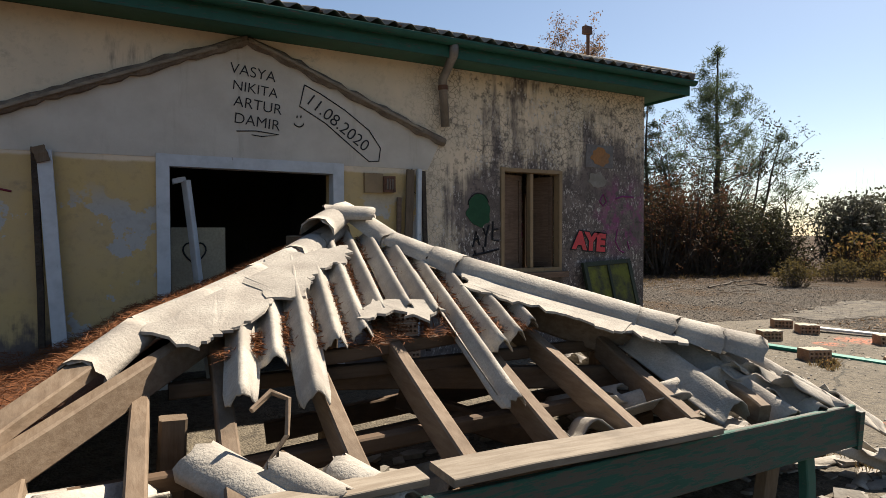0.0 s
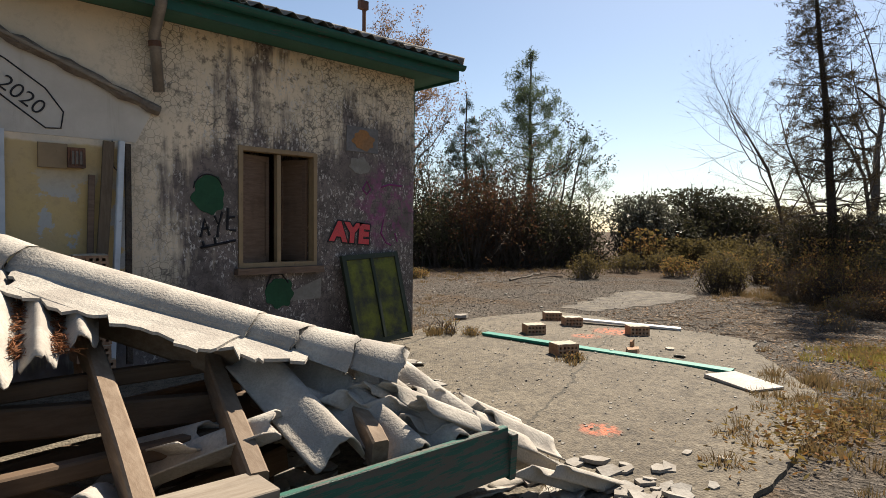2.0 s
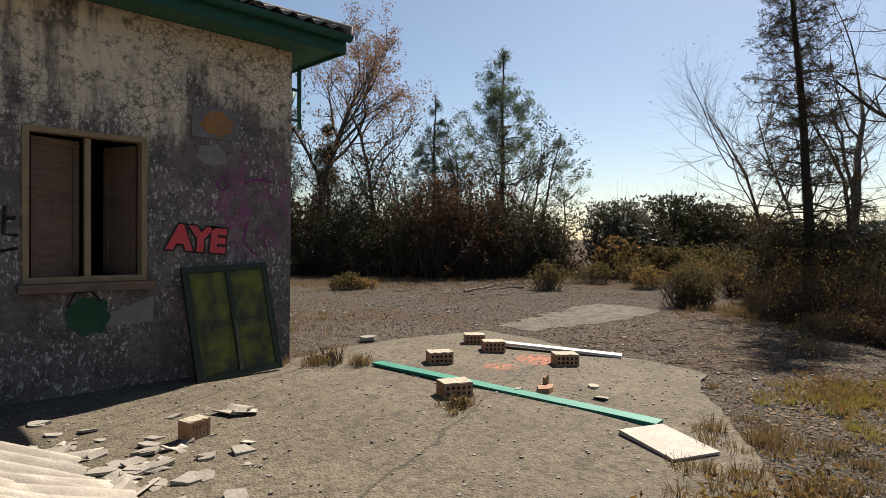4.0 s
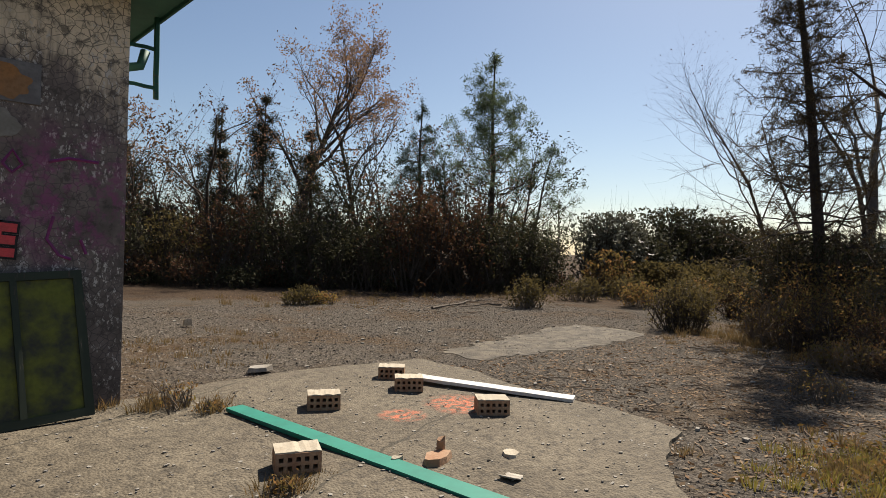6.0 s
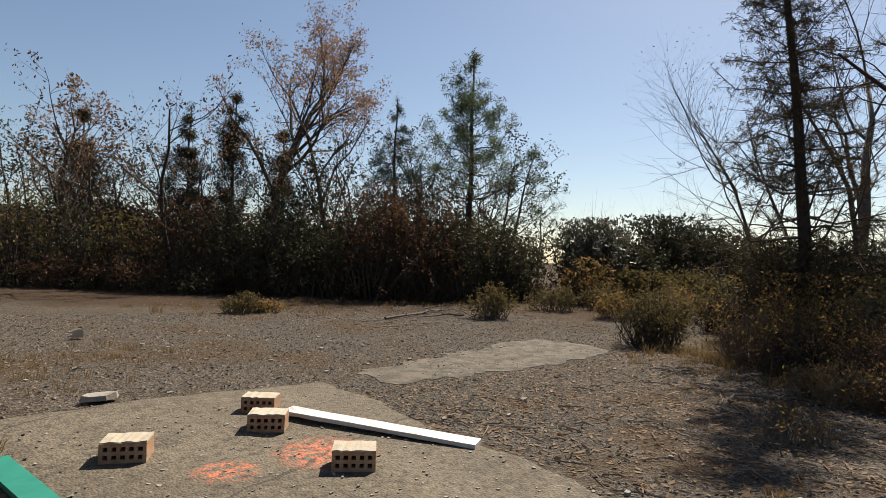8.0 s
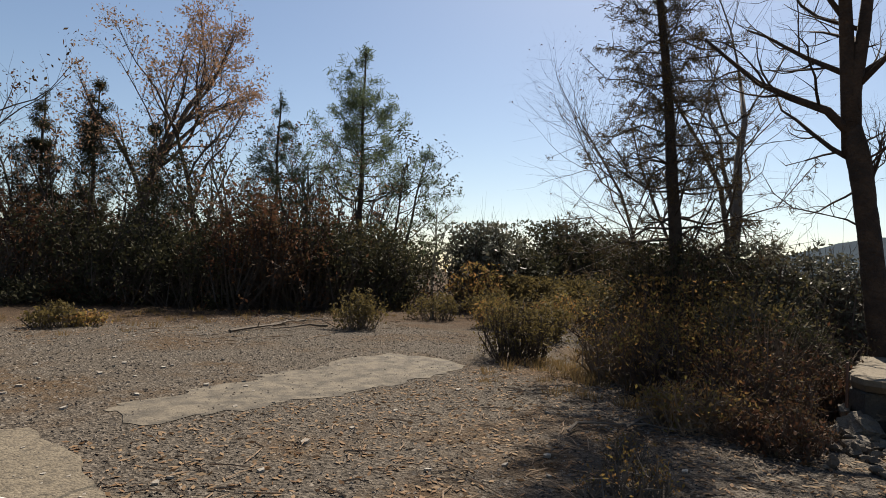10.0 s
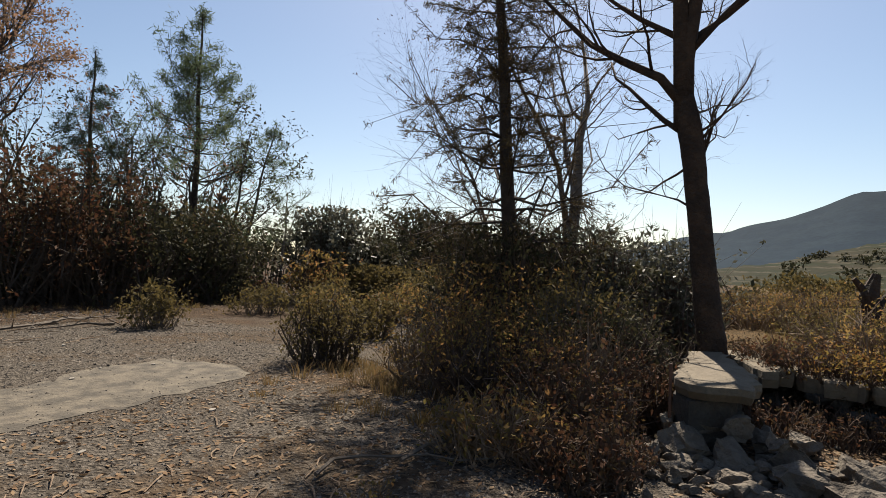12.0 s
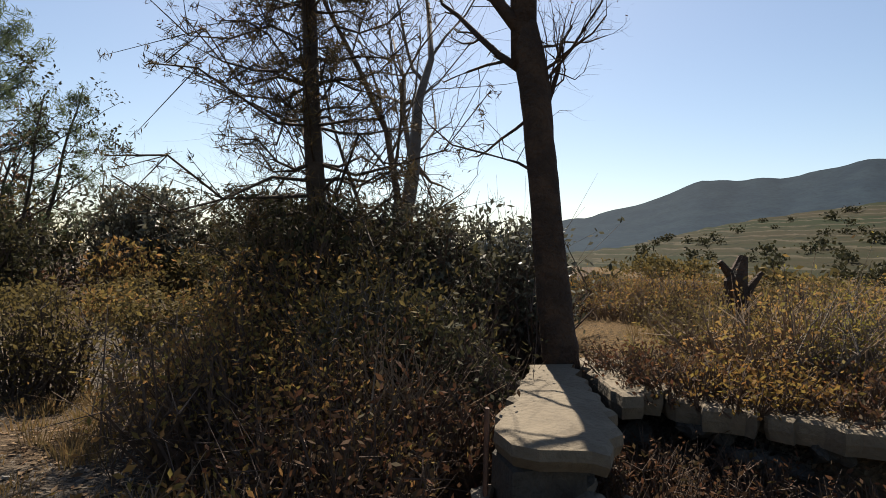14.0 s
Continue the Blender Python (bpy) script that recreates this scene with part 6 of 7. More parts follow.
def build_trees():
    # behind the yard
    broad_tree("tall thin locust tree with sparse yellowing leaves", (16.8, 19.9), 12.4, (0.03, -0.02), LEAF_YELLOW, 7000, 0.06, radius=0.22, seed=3, spread=0.12, style=dict(OPEN, kids=(0, 6, 8, 11), low=0.28, angle=(25, 50), short=(0.32, 0.55)))
    broad_tree("slender locust tree with a few dry leaves", (18.0, 17.9), 8.8, (0.10, -0.07), LEAF_YELLOW, 2200, 0.05, radius=0.12, seed=5, bark=BARK, style=dict(OPEN, kids=(0, 6, 7, 9)))
    broad_tree("bare crooked tree among evergreens", (19.9, 15.1), 6.8, (0.05, 0.02), LEAF_YELLOW, 350, 0.055, radius=0.10, seed=8, style=BARE)
    broad_tree("thin bare leaning tree at the end of the wood", (24.1, 13.2), 4.6, (0.12, -0.1), None, 0, 0.05, radius=0.07, seed=9, style=BARE, bark=BARK_PALE)
    broad_tree("bare spreading tree with a few rusty leaves", (13.2, 23.4), 8.2, (-0.05, 0.05), LEAF_RUST, 900, 0.07, radius=0.14, seed=12, style=BARE)
    broad_tree("bare tree with hanging brown leaves", (10.9, 24.5), 7.2, (0.04, 0.0), LEAF_YELLOW, 1500, 0.07, radius=0.13, seed=14)
    pine("open-crowned pine with grey-green tufts", (21.7, 14.6), 9.1, (0.0, 0.1), 0.34, 0.29, LEAF_PINE, 0.30, 0.14, 17, 4, 0.5, 2, blades=17)
    pine("younger pine spreading to one side", (22.6, 13.6), 5.6, (0.6, -0.8), 0.30, 0.34, LEAF_PINE, 0.24, 0.07, 9, 3, 0.3, 4, blades=16)
    pine("dark fir with drooping level boughs", (19.4, 16.3), 7.1, (0.0, 0.0), 0.30, 0.24, LEAF_FIR, 0.17, 0.10, 16, 5, -0.12, 6, blades=22)
    pine("dark ragged cypress with thin upright boughs", (15.9, 21.5), 7.3, (0.1, 0.0), 0.15, 0.17, LEAF_DARK, 0.27, 0.10, 17, 3, 0.7, 7, blades=22)
    pine("dark ragged cypress with thin upright boughs", (14.9, 22.9), 6.9, (0.0, 0.0), 0.15, 0.17, LEAF_DARK, 0.27, 0.10, 17, 3, 0.7, 10, blades=22)
    pine("dark ragged cypress with thin upright boughs", (17.6, 20.6), 6.0, (0.0, 0.1), 0.15, 0.19, LEAF_DARK, 0.27, 0.10, 16, 3, 0.7, 16, blades=22)
    pine("dark ragged cypress with thin upright boughs", (12.0, 25.5), 6.4, (0.0, 0.1), 0.15, 0.19, LEAF_DARK, 0.27, 0.10, 16, 3, 0.7, 18, blades=22)
    # thin saplings along the edge of the wood
    q = random.Random(19)
    for i in range(46):
        u = i / 45
        x, y = 8.5 + 14.5 * u + q.gauss(0, 0.5), 24.5 - 11.0 * u + q.gauss(0, 1.2)
        broad_tree("thin sapling with sparse leaves at the edge of the wood", (x, y), q.uniform(3.6, 6.6) if i % 3 else q.uniform(5.5, 7.4), (q.gauss(0, 0.1), q.gauss(0, 0.1)), (LEAF_RUST, LEAF_DARK, LEAF_YELLOW)[i % 3], (260, 620, 200)[i % 3], 0.06, style=BARE, radius=q.uniform(0.04, 0.09), depth=2, group="saplings", seed=700 + i)
    # undergrowth at the foot of the wood
    k = 0
    for x, y, w, h, leaf, n in (
        (17.6, 14.9, 2.6, 3.5, LEAF_RUST, 5200), (18.6, 14.2, 2.2, 3.2, LEAF_RUST, 3600), (16.6, 16.4, 2.6, 2.9, LEAF_DARK, 3600), (19.6, 13.6, 2.2, 3.0, LEAF_DARK, 3600), (20.9, 13.2, 2.0, 3.1, LEAF_DARK, 3600), (21.8, 12.9, 1.6, 2.4, LEAF_DARK, 2600),
        (15.6, 17.8, 2.6, 3.0, LEAF_DARK, 3600), (14.7, 19.4, 2.6, 3.0, LEAF_DARK, 3600), (13.5, 20.6, 2.4, 2.6, LEAF_RUST, 2800), (12.2, 21.8, 2.4, 2.6, LEAF_OLIVE, 2600), (10.8, 22.6, 2.4, 2.7, LEAF_DARK, 2600), (9.2, 23.2, 2.6, 2.8, LEAF_OLIVE, 2600),
        (17.0, 18.6, 3.0, 4.0, LEAF_DARK, 3600), (18.8, 17.0, 3.0, 3.8, LEAF_DARK, 3600), (20.6, 15.6, 2.6, 3.6, LEAF_DARK, 3200), (22.6, 14.9, 2.4, 3.0, LEAF_OLIVE, 2600), (7.6, 23.5, 2.6, 2.6, LEAF_OLIVE, 2200),
        (24.8, 11.7, 2.5, 2.9, LEAF_GREY, 4200), (26.3, 11.0, 2.2, 2.4, LEAF_DARK, 3000), (28.4, 10.6, 3.6, 3.3, LEAF_DARK, 5200), (29.8, 9.4, 3.2, 3.5, LEAF_DARK, 4600), (30.8, 7.6, 2.6, 2.4, LEAF_OLIVE, 2600), (24.4, 10.0, 2.0, 1.3, LEAF_OLIVE, 2200), (26.5, 8.6, 2.4, 1.3, LEAF_OLIVE, 2200), (22.6, 10.6, 1.6, 1.6, LEAF_DRY, 1700),
    ):
        k += 1
        bush("dense dark undergrowth at the edge of the wood" if x < 23 else "rounded evergreen scrub at the end of the yard", (x, y), (w, w, h * (1.12 + 0.5 * noise.noise((x * 1.9, y * 1.9, 4.0)))), leaf, int(n * (0.68 if x < 23 else 1.4)), 0.068 if x < 23 else 0.085, 75 if x < 23 else 160, seed=300 + k, name="bush", group="undergrowth")
    # a darker second row behind
    q = random.Random(23)
    for i in range(20):
        u = i / 19
        k += 1
        bush("dense dark undergrowth at the edge of the wood", (8.0 + 17.0 * u + q.gauss(0, 0.6), 28.0 - 12.5 * u + q.gauss(0, 0.6)), (3.0, 3.0, q.uniform(2.2, 4.0)), LEAF_DARK if i % 2 else LEAF_RUST, 1900, 0.09, 60, seed=800 + k, group="undergrowth")
    for i in range(16):
        u = i / 15
        k += 1
        bush("low dark scrub under the trees", (9.0 + 13.5 * u + q.gauss(0, 0.4), 22.3 - 9.6 * u + q.gauss(0, 0.4)), (1.9, 1.9, q.uniform(0.5, 1.1)), LEAF_RUST if i % 2 else LEAF_DARK, 1000, 0.06, 50, BARK, "low scrub", 830 + k, "shrub")
    # low scrub in front of the wood
    for x, y, w, h, leaf, n in ((16.2, 9.6, 0.9, 0.8, LEAF_OLIVE, 1300), (19.3, 9.8, 1.3, 0.75, LEAF_OLIVE, 1300), (20.9, 9.2, 1.4, 0.85, LEAF_OLIVE, 1300), (19.0, 7.9, 1.1, 0.7, LEAF_DRY, 1100), (17.3, 6.1, 1.0, 0.9, LEAF_OLIVE, 1400), (19.9, 6.9, 1.4, 0.8, LEAF_DRY, 1200), (22.2, 7.6, 1.8, 0.9, LEAF_OLIVE, 1400), (11.7, 13.1, 0.8, 0.5, LEAF_OLIVE, 900), (12.3, 13.0, 0.7, 0.35, LEAF_DRY, 600)):
        k += 1
        bush("low dry olive-brown scrub on the gravel's edge", (x, y), (w, w, h), leaf, n, 0.04, 60, BARK_PALE, "low scrub", 300 + k, "shrub")
    bush("yellow-green broom shrub standing alone on the gravel", (15.0, 5.45), (1.15, 1.15, 1.0), LEAF_OLIVE, 2600, 0.026, 120, BARK, "", 71, "shrub")
    # the leaning conifer and its neighbours
    pine("half-bare spruce with thin level boughs", (16.2, 3.50), 9.0, (0.15, 0.8), 0.10, 0.19, LEAF_SPRUCE, 0.10, 0.12, 38, 5, 0.10, 21, blades=13, fringe=11)
    broad_tree("bare pale-barked tree spreading its limbs", (17.4, 3.2), 8.2, (0.03, 0.16), None, 0, 0.05, radius=0.13, seed=24, style=dict(BARE, low=0.15, angle=(20, 50), short=(0.5, 0.8)), bark=BARK_PALE)
    broad_tree("bare twiggy tree behind the spruce", (22.8, 5.9), 7.6, (0.0, 0.08), LEAF_POD, 260, 0.03, radius=0.065, seed=27, style=dict(BARE, kids=(0, 6, 8, 9), low=0.2, short=(0.45, 0.75)), bark=BARK)
    broad_tree("bare twiggy tree behind the spruce", (21.0, 4.4), 7.0, (0.0, 0.1), None, 0, 0.05, radius=0.06, seed=28, style=dict(BARE, kids=(0, 6, 8, 9), low=0.2, short=(0.45, 0.75)), bark=BARK)
    # tangle under the spruce
    for x, y, w, d, h, leaf, n, b in ((14.6, 3.15, 1.4, 1.4, 1.05, LEAF_DRY, 4600, 0.026), (14.9, 2.5, 1.6, 1.4, 1.35, LEAF_OLIVE, 3600, 0.03), (15.6, 3.4, 1.8, 1.6, 1.6, LEAF_DRY, 4200, 0.035), (14.6, 1.95, 1.0, 0.9, 1.0, LEAF_DARK, 1800, 0.03), (13.9, 2.5, 1.0, 1.0, 0.75, LEAF_DRY, 2200, 0.022), (17.0, 4.5, 1.3, 1.3, 1.1, LEAF_DRY, 2600, 0.028), (18.2, 5.2, 1.4, 1.4, 1.1, LEAF_OLIVE, 2200, 0.03), (15.4, 3.75, 0.9, 0.8, 0.6, LEAF_DRY, 1600, 0.022), (15.0, 2.4, 1.5, 1.3, 1.0, LEAF_DARK, 4200, 0.035), (13.5, 2.3, 0.9, 0.9, 0.5, LEAF_DRY, 2200, 0.02), (13.9, 1.75, 0.8, 0.6, 0.6, LEAF_RUST, 2200, 0.022), (17.3, 2.75, 1.7, 1.6, 2.2, LEAF_GREY, 5200, 0.045), (17.7, 1.75, 1.5, 1.4, 2.1, LEAF_GREY, 3600, 0.045), (16.6, 3.7, 2.0, 1.8, 2.2, LEAF_DARK, 4200, 0.045), (18.4, 3.6, 2.4, 2.0, 2.0, LEAF_OLIVE, 3600, 0.04)):
        k += 1
        bush("tangled dry bush with dark and dead leaves" if h < 1.9 else "tall grey-leaved bush behind the dead tree", (x, y), (w, d, h), leaf, int(n * (1.0 if h < 1.9 else 1.5)), b * 0.9, 210 if h < 1.9 else 190, BROWN_TWIG if k % 4 else BARK_PALE, "tangle under the spruce", 300 + k)


def build_thicket():
    """Dry scrub that spreads from the spruce over the gravel."""
    for i, (x, y, w, h, leaf, n) in enumerate(((13.7, 3.9, 1.0, 0.5, LEAF_DRY, 1200), (14.4, 3.6, 1.1, 0.75, LEAF_RUST, 1500), (15.1, 4.4, 1.4, 1.0, LEAF_DRY, 1900), (15.4, 3.6, 1.1, 1.0, LEAF_RUST, 1500), (13.5, 3.2, 0.8, 0.4, LEAF_RUST, 1300), (13.9, 3.15, 0.7, 0.35, LEAF_RUST, 900), (15.7, 5.3, 1.2, 0.9, LEAF_DRY, 1700), (17.6, 4.9, 1.6, 2.1, LEAF_DARK, 3000), (18.4, 4.2, 1.7, 1.8, LEAF_DARK, 2400))):
        bush("tangled dry scrub with dark and rusty leaves on the gravel", (x, y), (w, w, h), leaf, n, 0.024 if h < 1.5 else 0.045, 190, BROWN_TWIG if i % 3 else TWIG, "tangle under the spruce", 1200 + i, planned=False)


LEAF_SPRUCE = leafy("thin_spruce_needles", (0.0504, 0.044, 0.0229), (0.0924, 0.06, 0.0305), 0.25)


def build_dead_tree():
    rnd.seed(47)
    t = thing("dead_tree", "tall forked tree with dark rough bark and bare twigs", "tree")
    s, tips = Soup(), []
    base = Vector((16.70, 2.50, gz(16.7, 2.5) - 0.1))
    stem = [base, base + Vector((0.0, 0.05, 0.35)), base + Vector((0.0, 0.12, 0.9)), base + Vector((-0.02, 0.22, 1.7)), base + Vector((0.0, 0.30, 2.5)), base + Vector((0.02, 0.40, 3.1)), base + Vector((0.02, 0.43, 3.35))]
    fine, rad = [], []
    for i in range(60):
        f = i / 59 * (len(stem) - 1)
        j = min(int(f), len(stem) - 2)
        fine.append(stem[j].lerp(stem[j + 1], f - j))
        rad.append(float(np.interp(f, range(7), (0.20, 0.15, 0.132, 0.124, 0.12, 0.13, 0.10))))
    s.tube(fine, rad, 28)
    for i, p in enumerate(s.v):
        v = Vector(p)
        a = math.atan2(p[1] - base.y, p[0] - base.x)
        out = Vector((math.cos(a), math.sin(a), 0))
        s.v[i] = tuple(v + out * 0.022 * noise.noise((a * 4.0, p[2] * 1.6, 2.0)) + out * 0.010 * noise.noise((a * 11.0, p[2] * 7.0, 5.0)))
    fork = stem[-1]
    st = dict(bend=0.13, rise=0.10, kids=(0, 6, 7, 8), low=0.15, angle=(25, 65), short=(0.4, 0.7), thin=0.42, taper=0.3)
    for way, ln, r in (((0.05, -0.12, 1), 3.8, 0.10), ((-0.08, 0.42, 1), 3.6, 0.11)):
        limb(s, fork - Vector((0, 0, 0.35)), way, ln, r, 3, st, tips, 10)
    for z, way, ln, r in ((2.9, (0.1, 0.8, 0.8), 1.9, 0.035), (2.6, (0.2, 1.0, 0.1), 1.2, 0.016), (3.2, (0.1, 0.9, 0.75), 2.6, 0.06), (2.5, (0.2, -0.5, 1.0), 1.0, 0.03), (2.1, (0.4, 0.9, -0.15), 1.7, 0.014), (2.9, (-0.3, -0.8, 0.4), 1.1, 0.016), (2.7, (0.2, -0.8, 0.5), 1.0, 0.018), (3.1, (0.4, -0.7, 0.3), 1.2, 0.016)):
        limb(s, base + Vector((0, 0.08 + 0.1 * z, z)), way, ln * 0.9, r, 2, dict(st, rise=0.16, bend=0.30), tips, 9)
    s.make("trunk", BARK_ROUGH, t, smooth=True)
    pts = np.array([tuple(p) for p in tips])
    c = pts[nrg.integers(0, len(pts), 130)] + nrg.normal(0, 0.02, (130, 3)) - np.array([0, 0, 0.03])
    Soup().leaves(c, 0.024, 0.25).make("seed_pod", LEAF_RUST, t)["kind"] = "stuff"
    # the tree at the right, of which the branches show
    broad_tree("bare tree with reddish hanging pods over the field", (19.0, -4.6), 7.4, (-0.04, 0.22), LEAF_POD, 900, 0.03, style=dict(BARE, kids=(0, 6, 7, 9), low=0.15, short=(0.5, 0.8)), radius=0.10, seed=53, bark=BARK_PALE, spread=0.05)


LEAF_POD = leafy("reddish_pods", (0.13, 0.07, 0.06), (0.08, 0.05, 0.04), 0.2)
BARK_ROUGH = simple("rough_dark_bark", (0.0798, 0.0495, 0.0321), (0.04, 0.0273, 0.0207), 5.0, 22.0, 0.95, 1.0, dist=0.05)
build_trees()
build_thicket()
build_dead_tree()


def build_field():
    rnd.seed(61)
    # burnt stump
    t = thing("tree_stump", "charred broken tree stump in the brambles", "stump")
    s = Soup().tube([(18.8, 0.85, 0.35), (18.82, 0.83, 0.8), (18.78, 0.88, 1.15), (18.83, 0.80, 1.42)], [0.13, 0.11, 0.12, 0.05], 9)
    s.tube([(18.8, 0.83, 1.08), (18.75, 1.05, 1.36)], [0.07, 0.03], 7).tube([(18.8, 0.8, 1.0), (18.9, 0.6, 1.25)], [0.06, 0.025], 7)
    s.make("stump", BARK_ROUGH, t)
    # brambles behind the ledge
    k = 0
    for i in range(70):
        x, y = rnd.uniform(15.0, 23.0), rnd.uniform(-6.5, 0.9)
        if (x - 14.95) * 0.77 - (y - 1.25) * 0.64 < 0.65:
            continue
        h = rnd.uniform(0.42, 0.8)
        leaf = rnd.choice((LEAF_DRY, LEAF_DRY, LEAF_OLIVE, LEAF_RAMBLE))
        k += 1
        state = rnd.getstate()
        bush("low tangle of dry brambles with brown and yellow leaves", (x, y), (1.7, 1.7, h), leaf, 2000, 0.020, 170, TWIG if k % 2 else BROWN_TWIG, "brambles", 500 + k, "bramble")
        rnd.setstate(state)
    for x, y, h in ((16.0, 0.7, 0.8), (16.9, 0.3, 0.9), (15.2, -0.3, 0.6)):
        k += 1
        bush("tuft of yellow-green broom at the ledge", (x + 0.4, y), (0.5, 0.5, h), GRASS_GREEN, 1300, 0.013, 80, BARK_PALE, "", 560 + k, "shrub", planned=False)
    for x, y, w, h in ((26, -4, 3.0, 0.7), (30, -9, 4.0, 0.9), (34, -3, 4.0, 1.0), (24, -9, 3, 0.6), (38, -14, 5, 1.3), (44, -6, 5, 1.2), (30, -16, 4, 0.9), (23, 1.5, 3.0, 1.2), (27, 2.5, 3.0, 1.4), (36, 4, 5, 1.6)):
        k += 1
        bush("distant scrub in the field", (x, y), (w, w, h), LEAF_OLIVE if k % 3 else LEAF_DARK, 1500, 0.11, 40, BARK, "field scrub", 600 + k)


build_field()


def build_grass():
    rnd.seed(88)
    g8 = np.random.default_rng(8)
    xs = np.concatenate([g8.normal(5.9, 0.55, 1500), g8.normal(9.3, 0.6, 900)])
    ys = np.concatenate([g8.normal(2.45, 0.2, 1500), g8.normal(2.75, 0.35, 900)])
    low = [(x, y, gz(x, y) + 0.012 + abs(z)) for x, y, z in zip(xs, ys, g8.normal(0, 0.03, 2400))]
    tagged(Soup().leaves(low, 0.026, 0.4, 0.5).make("creeping_weed", LEAF_RAMBLE), "rusty creeping weeds on the edge of the paving", "weed", kind="stuff")
    s, g = Soup(), Soup()
    for x, y, n in ((6.4, 6.95, 9), (6.2, 7.05, 6), (6.65, 6.65, 5), (6.25, 4.75, 5), (6.5, 4.85, 3), (7.1, 3.1, 5), (6.4, 2.75, 7), (7.4, 2.9, 5), (3.8, 3.3, 8), (3.6, 3.8, 5)):
        for _ in range(n):
            tuft(s, rnd.gauss(x, 0.12), rnd.gauss(y, 0.12), rnd.uniform(0.06, 0.16), 34, 0.07)
    for _ in range(70):
        tuft(s, rnd.gauss(6.4, 0.9), rnd.gauss(2.35, 0.35), rnd.uniform(0.04, 0.12), 34, 0.09)
    for _ in range(80):
        tuft(g if rnd.random() < 0.6 else s, rnd.gauss(9.3, 0.5), rnd.gauss(2.75, 0.35), rnd.uniform(0.04, 0.13), 34, 0.1)
    for _ in range(160):
        tuft(s, rnd.uniform(14.0, 18.0), rnd.uniform(3.8, 6.8), rnd.uniform(0.05, 0.2), 30, 0.12)
    for _ in range(120):
        tuft(s, rnd.uniform(10.5, 24.0), rnd.uniform(13.5, 18.0), rnd.uniform(0.06, 0.2), 24, 0.14)
    for _ in range(60):
        tuft(s, rnd.gauss(7.8, 0.8), rnd.gauss(9.8, 1.0), rnd.uniform(0.03, 0.12), 12, 0.1)
    for _ in range(90):
        x, y = rnd.uniform(16.0, 20.0), rnd.uniform(-3.5, 1.9)
        tuft(g if rnd.random() < 0.5 else s, x, y, rnd.uniform(0.1, 0.3), 34, 0.14)
    tagged(s.make("dry_grass", GRASS), "tufts of dry straw-coloured grass", "grass", kind="stuff")
    tagged(g.make("green_grass", GRASS_GREEN), "yellow-green grass tufts", "grass", kind="stuff")
    for x, y, h in ((6.42, 6.85, 0.32), (6.62, 6.60, 0.2), (11.45, 3.72, 0.42), (11.75, 3.6, 0.3), (6.25, 4.78, 0.18), (12.3, 4.0, 0.25)):
        bush("small dry weed growing through the paving", (x, y), (h * 1.1, h * 1.1, h), LEAF_DRY, 160, 0.016, 26, BARK_PALE, "weeds", int(x * 100), "weed", planned=False)


build_grass()

# ---- distance ----


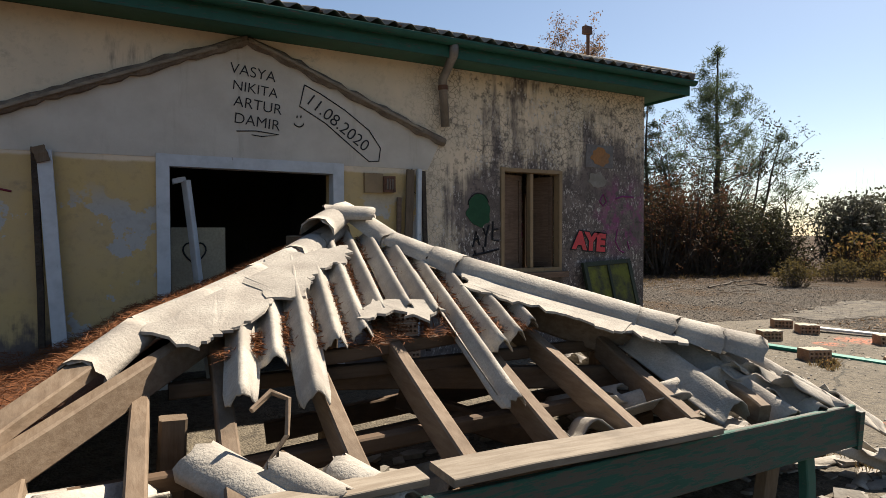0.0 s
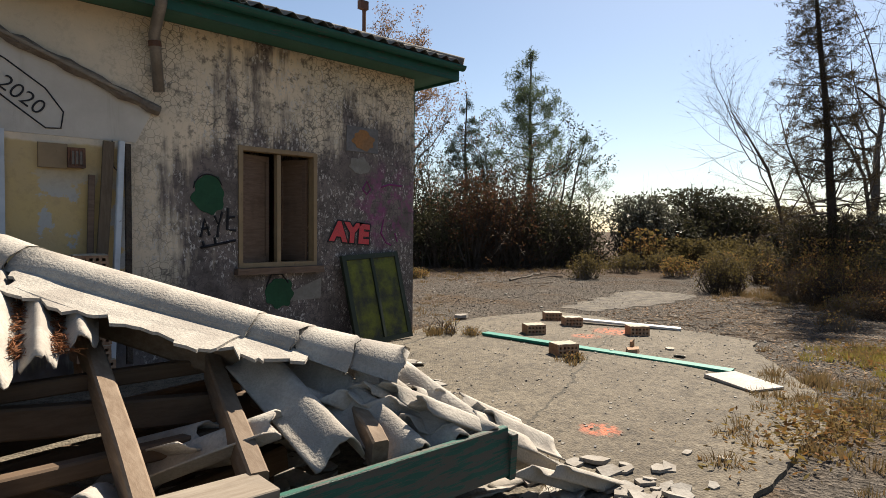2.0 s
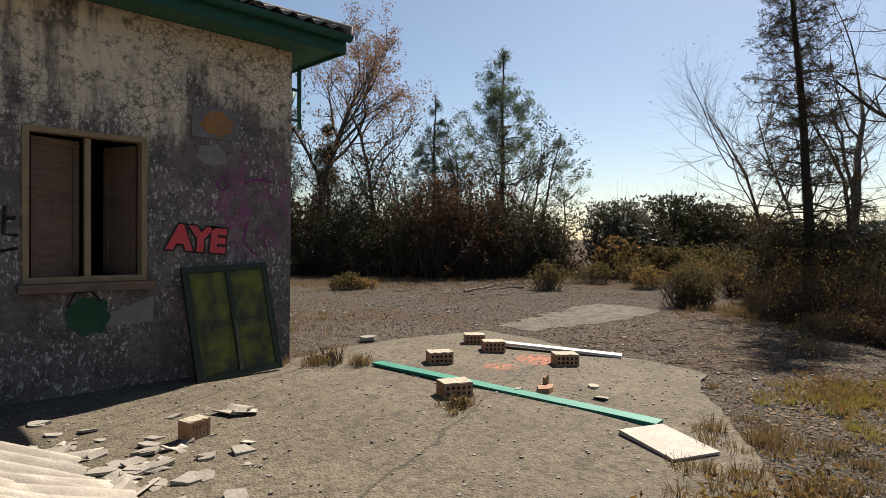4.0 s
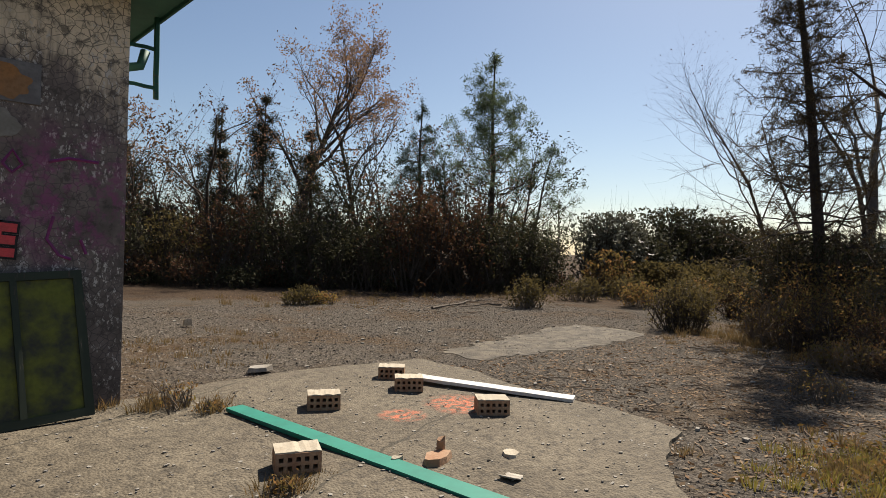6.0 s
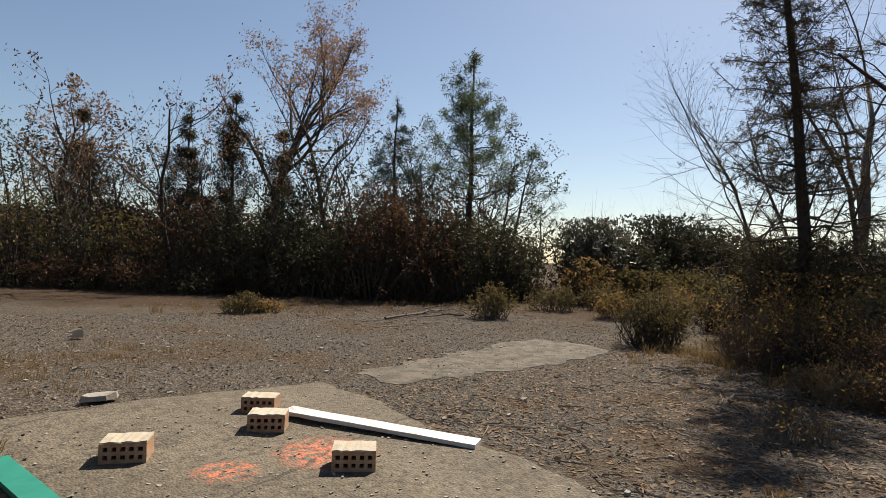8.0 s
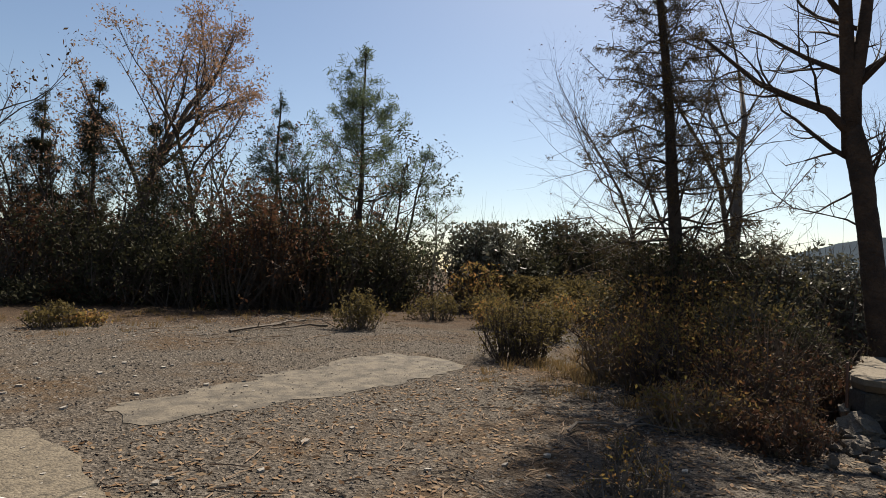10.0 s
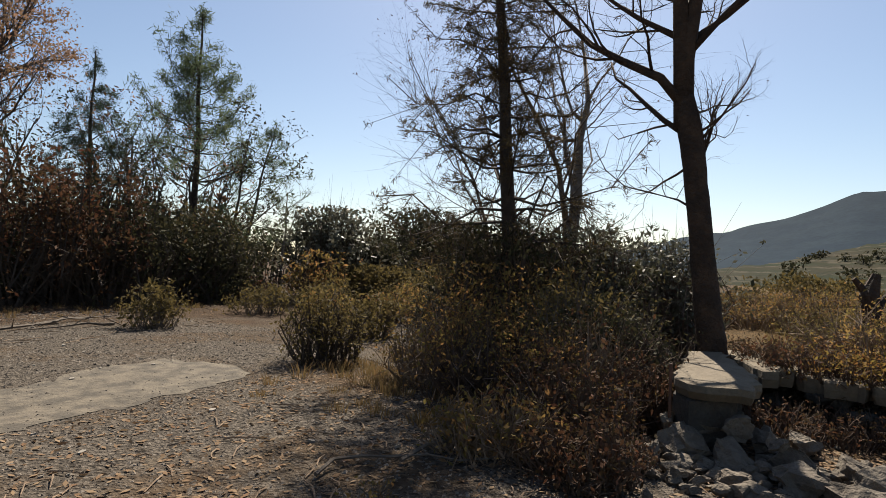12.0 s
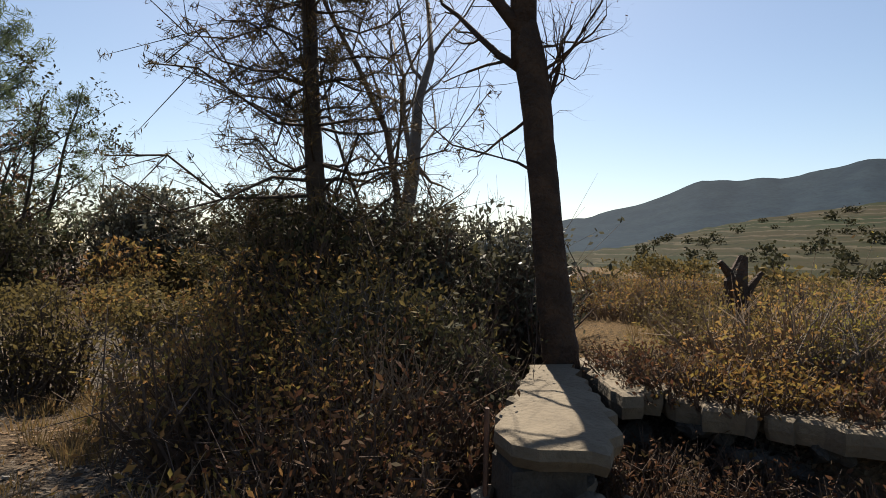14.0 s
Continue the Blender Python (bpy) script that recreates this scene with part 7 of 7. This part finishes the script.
def build_distance():
    def hill(name, label, az0, az1, prof, r0, r1, material, bumps, n=150, m=14):
        s = Soup()
        for i in range(n + 1):
            az = az0 + (az1 - az0) * i / n
            e = float(np.interp(az, *zip(*prof))) + bumps * noise.noise((az * 0.5, 1.0, 0)) + bumps * 0.35 * noise.noise((az * 2.7, 5.0, 0))
            for j in range(m + 1):
                u = j / m
                r = r0 + (r1 - r0) * u
                z = -6 + (r1 * math.tan(radians(max(0.2, e))) + 6) * (u**1.4) + 0.004 * r * noise.noise((az * 1.5, u * 6, 2.0))
                s.v.append((10 + r * math.sin(radians(az)), 1 + r * math.cos(radians(az)), z))
        s.f += [(i * (m + 1) + j, i * (m + 1) + j + 1, (i + 1) * (m + 1) + j + 1, (i + 1) * (m + 1) + j) for i in range(n) for j in range(m)]
        k = len(s.v)
        tagged(s.make(name, material, smooth=True), label, "hill", kind="structure")
    hill("backdrop_hill", "wooded ridge in the distance, coloured blue for haze", 78, 178, ((78, 1.2), (86, 3.3), (91, 4.3), (95, 5.4), (98.5, 7.0), (102, 6.9), (106, 7.1), (110, 8.0), (120, 8.3), (140, 6), (178, 2)), 600, 1300, HILL, 0.25)
    hill("backdrop_fields", "terraced brown and green hillside", 86, 178, ((86, 0.5), (92, 1.2), (96, 2.2), (100, 3.2), (106, 4.2), (113, 5.1), (120, 5.2), (178, 2)), 120, 420, TERRACE, 0.12)
    rnd.seed(17)
    # terrace walls and far trees on the slope
    for i in range(60):
        az, u = rnd.uniform(93, 122), rnd.uniform(0.2, 0.95)
        r = 120 + 300 * u
        e = float(np.interp(az, (86, 92, 96, 100, 106, 113, 120), (0.5, 1.2, 2.2, 3.2, 4.2, 5.1, 5.2)))
        z = -6 + (420 * math.tan(radians(e)) + 6) * u**1.4
        x, y = 10 + r * math.sin(radians(az)), 1 + r * math.cos(radians(az))
        t = thing("far_tree", "small dark tree on the distant terraces", "tree", "trees on the hillside")
        h = rnd.uniform(1.5, 4.5)
        c = nrg.normal(0, 1, (70, 3)) * np.array([h * 0.45, h * 0.45, h * 0.3]) + np.array([x, y, z + h * 0.5])
        Soup().leaves(c, h * 0.22, 0.6).make("crown", LEAF_DARK, t)
        Soup().tube([(x, y, z - 0.5), (x, y, z + h * 0.6)], [h * 0.05, h * 0.03], 5).make("trunk", BARK, t)
    # houses between the trees
    for k, (x, y, w, d, h, turn) in enumerate(((18.6, 37.0, 6.5, 5.0, 2.2, 20), (25.5, 35.5, 5.0, 4.0, 1.9, 10))):
        x, y, k = site(x, y)
        w, d, h = w * k, d * k, h * k
        z = gz(x, y) - 0.2
        t = thing("distant_house", "small white house with a pale corrugated roof behind the trees", "house", "houses behind the wood", at=pose(x, y, z, 0, 0, turn))
        Soup().box(-w / 2, w / 2, -d / 2, d / 2, 0, h).make("wall", WHITE_WALL, t)
        Soup().add([(-w / 2 - 0.3, -d / 2 - 0.3, h), (w / 2 + 0.3, -d / 2 - 0.3, h), (w / 2 + 0.3, 0, h + 1.3), (-w / 2 - 0.3, 0, h + 1.3), (-w / 2 - 0.3, d / 2 + 0.3, h), (w / 2 + 0.3, d / 2 + 0.3, h)], ((0, 1, 2, 3), (3, 2, 5, 4), (0, 3, 4), (1, 5, 2))).make("roof", CHIP, t)
        Soup().box(-w / 4, -w / 4 + 0.9, -d / 2 - 0.03, -d / 2, 0.0, 1.9).make("door", RED_ROOF, t)
        Soup().box(w / 6, w / 6 + 0.9, -d / 2 - 0.03, -d / 2, 0.8, 1.7).make("window", HIDDEN_GLASS, t)


build_distance()
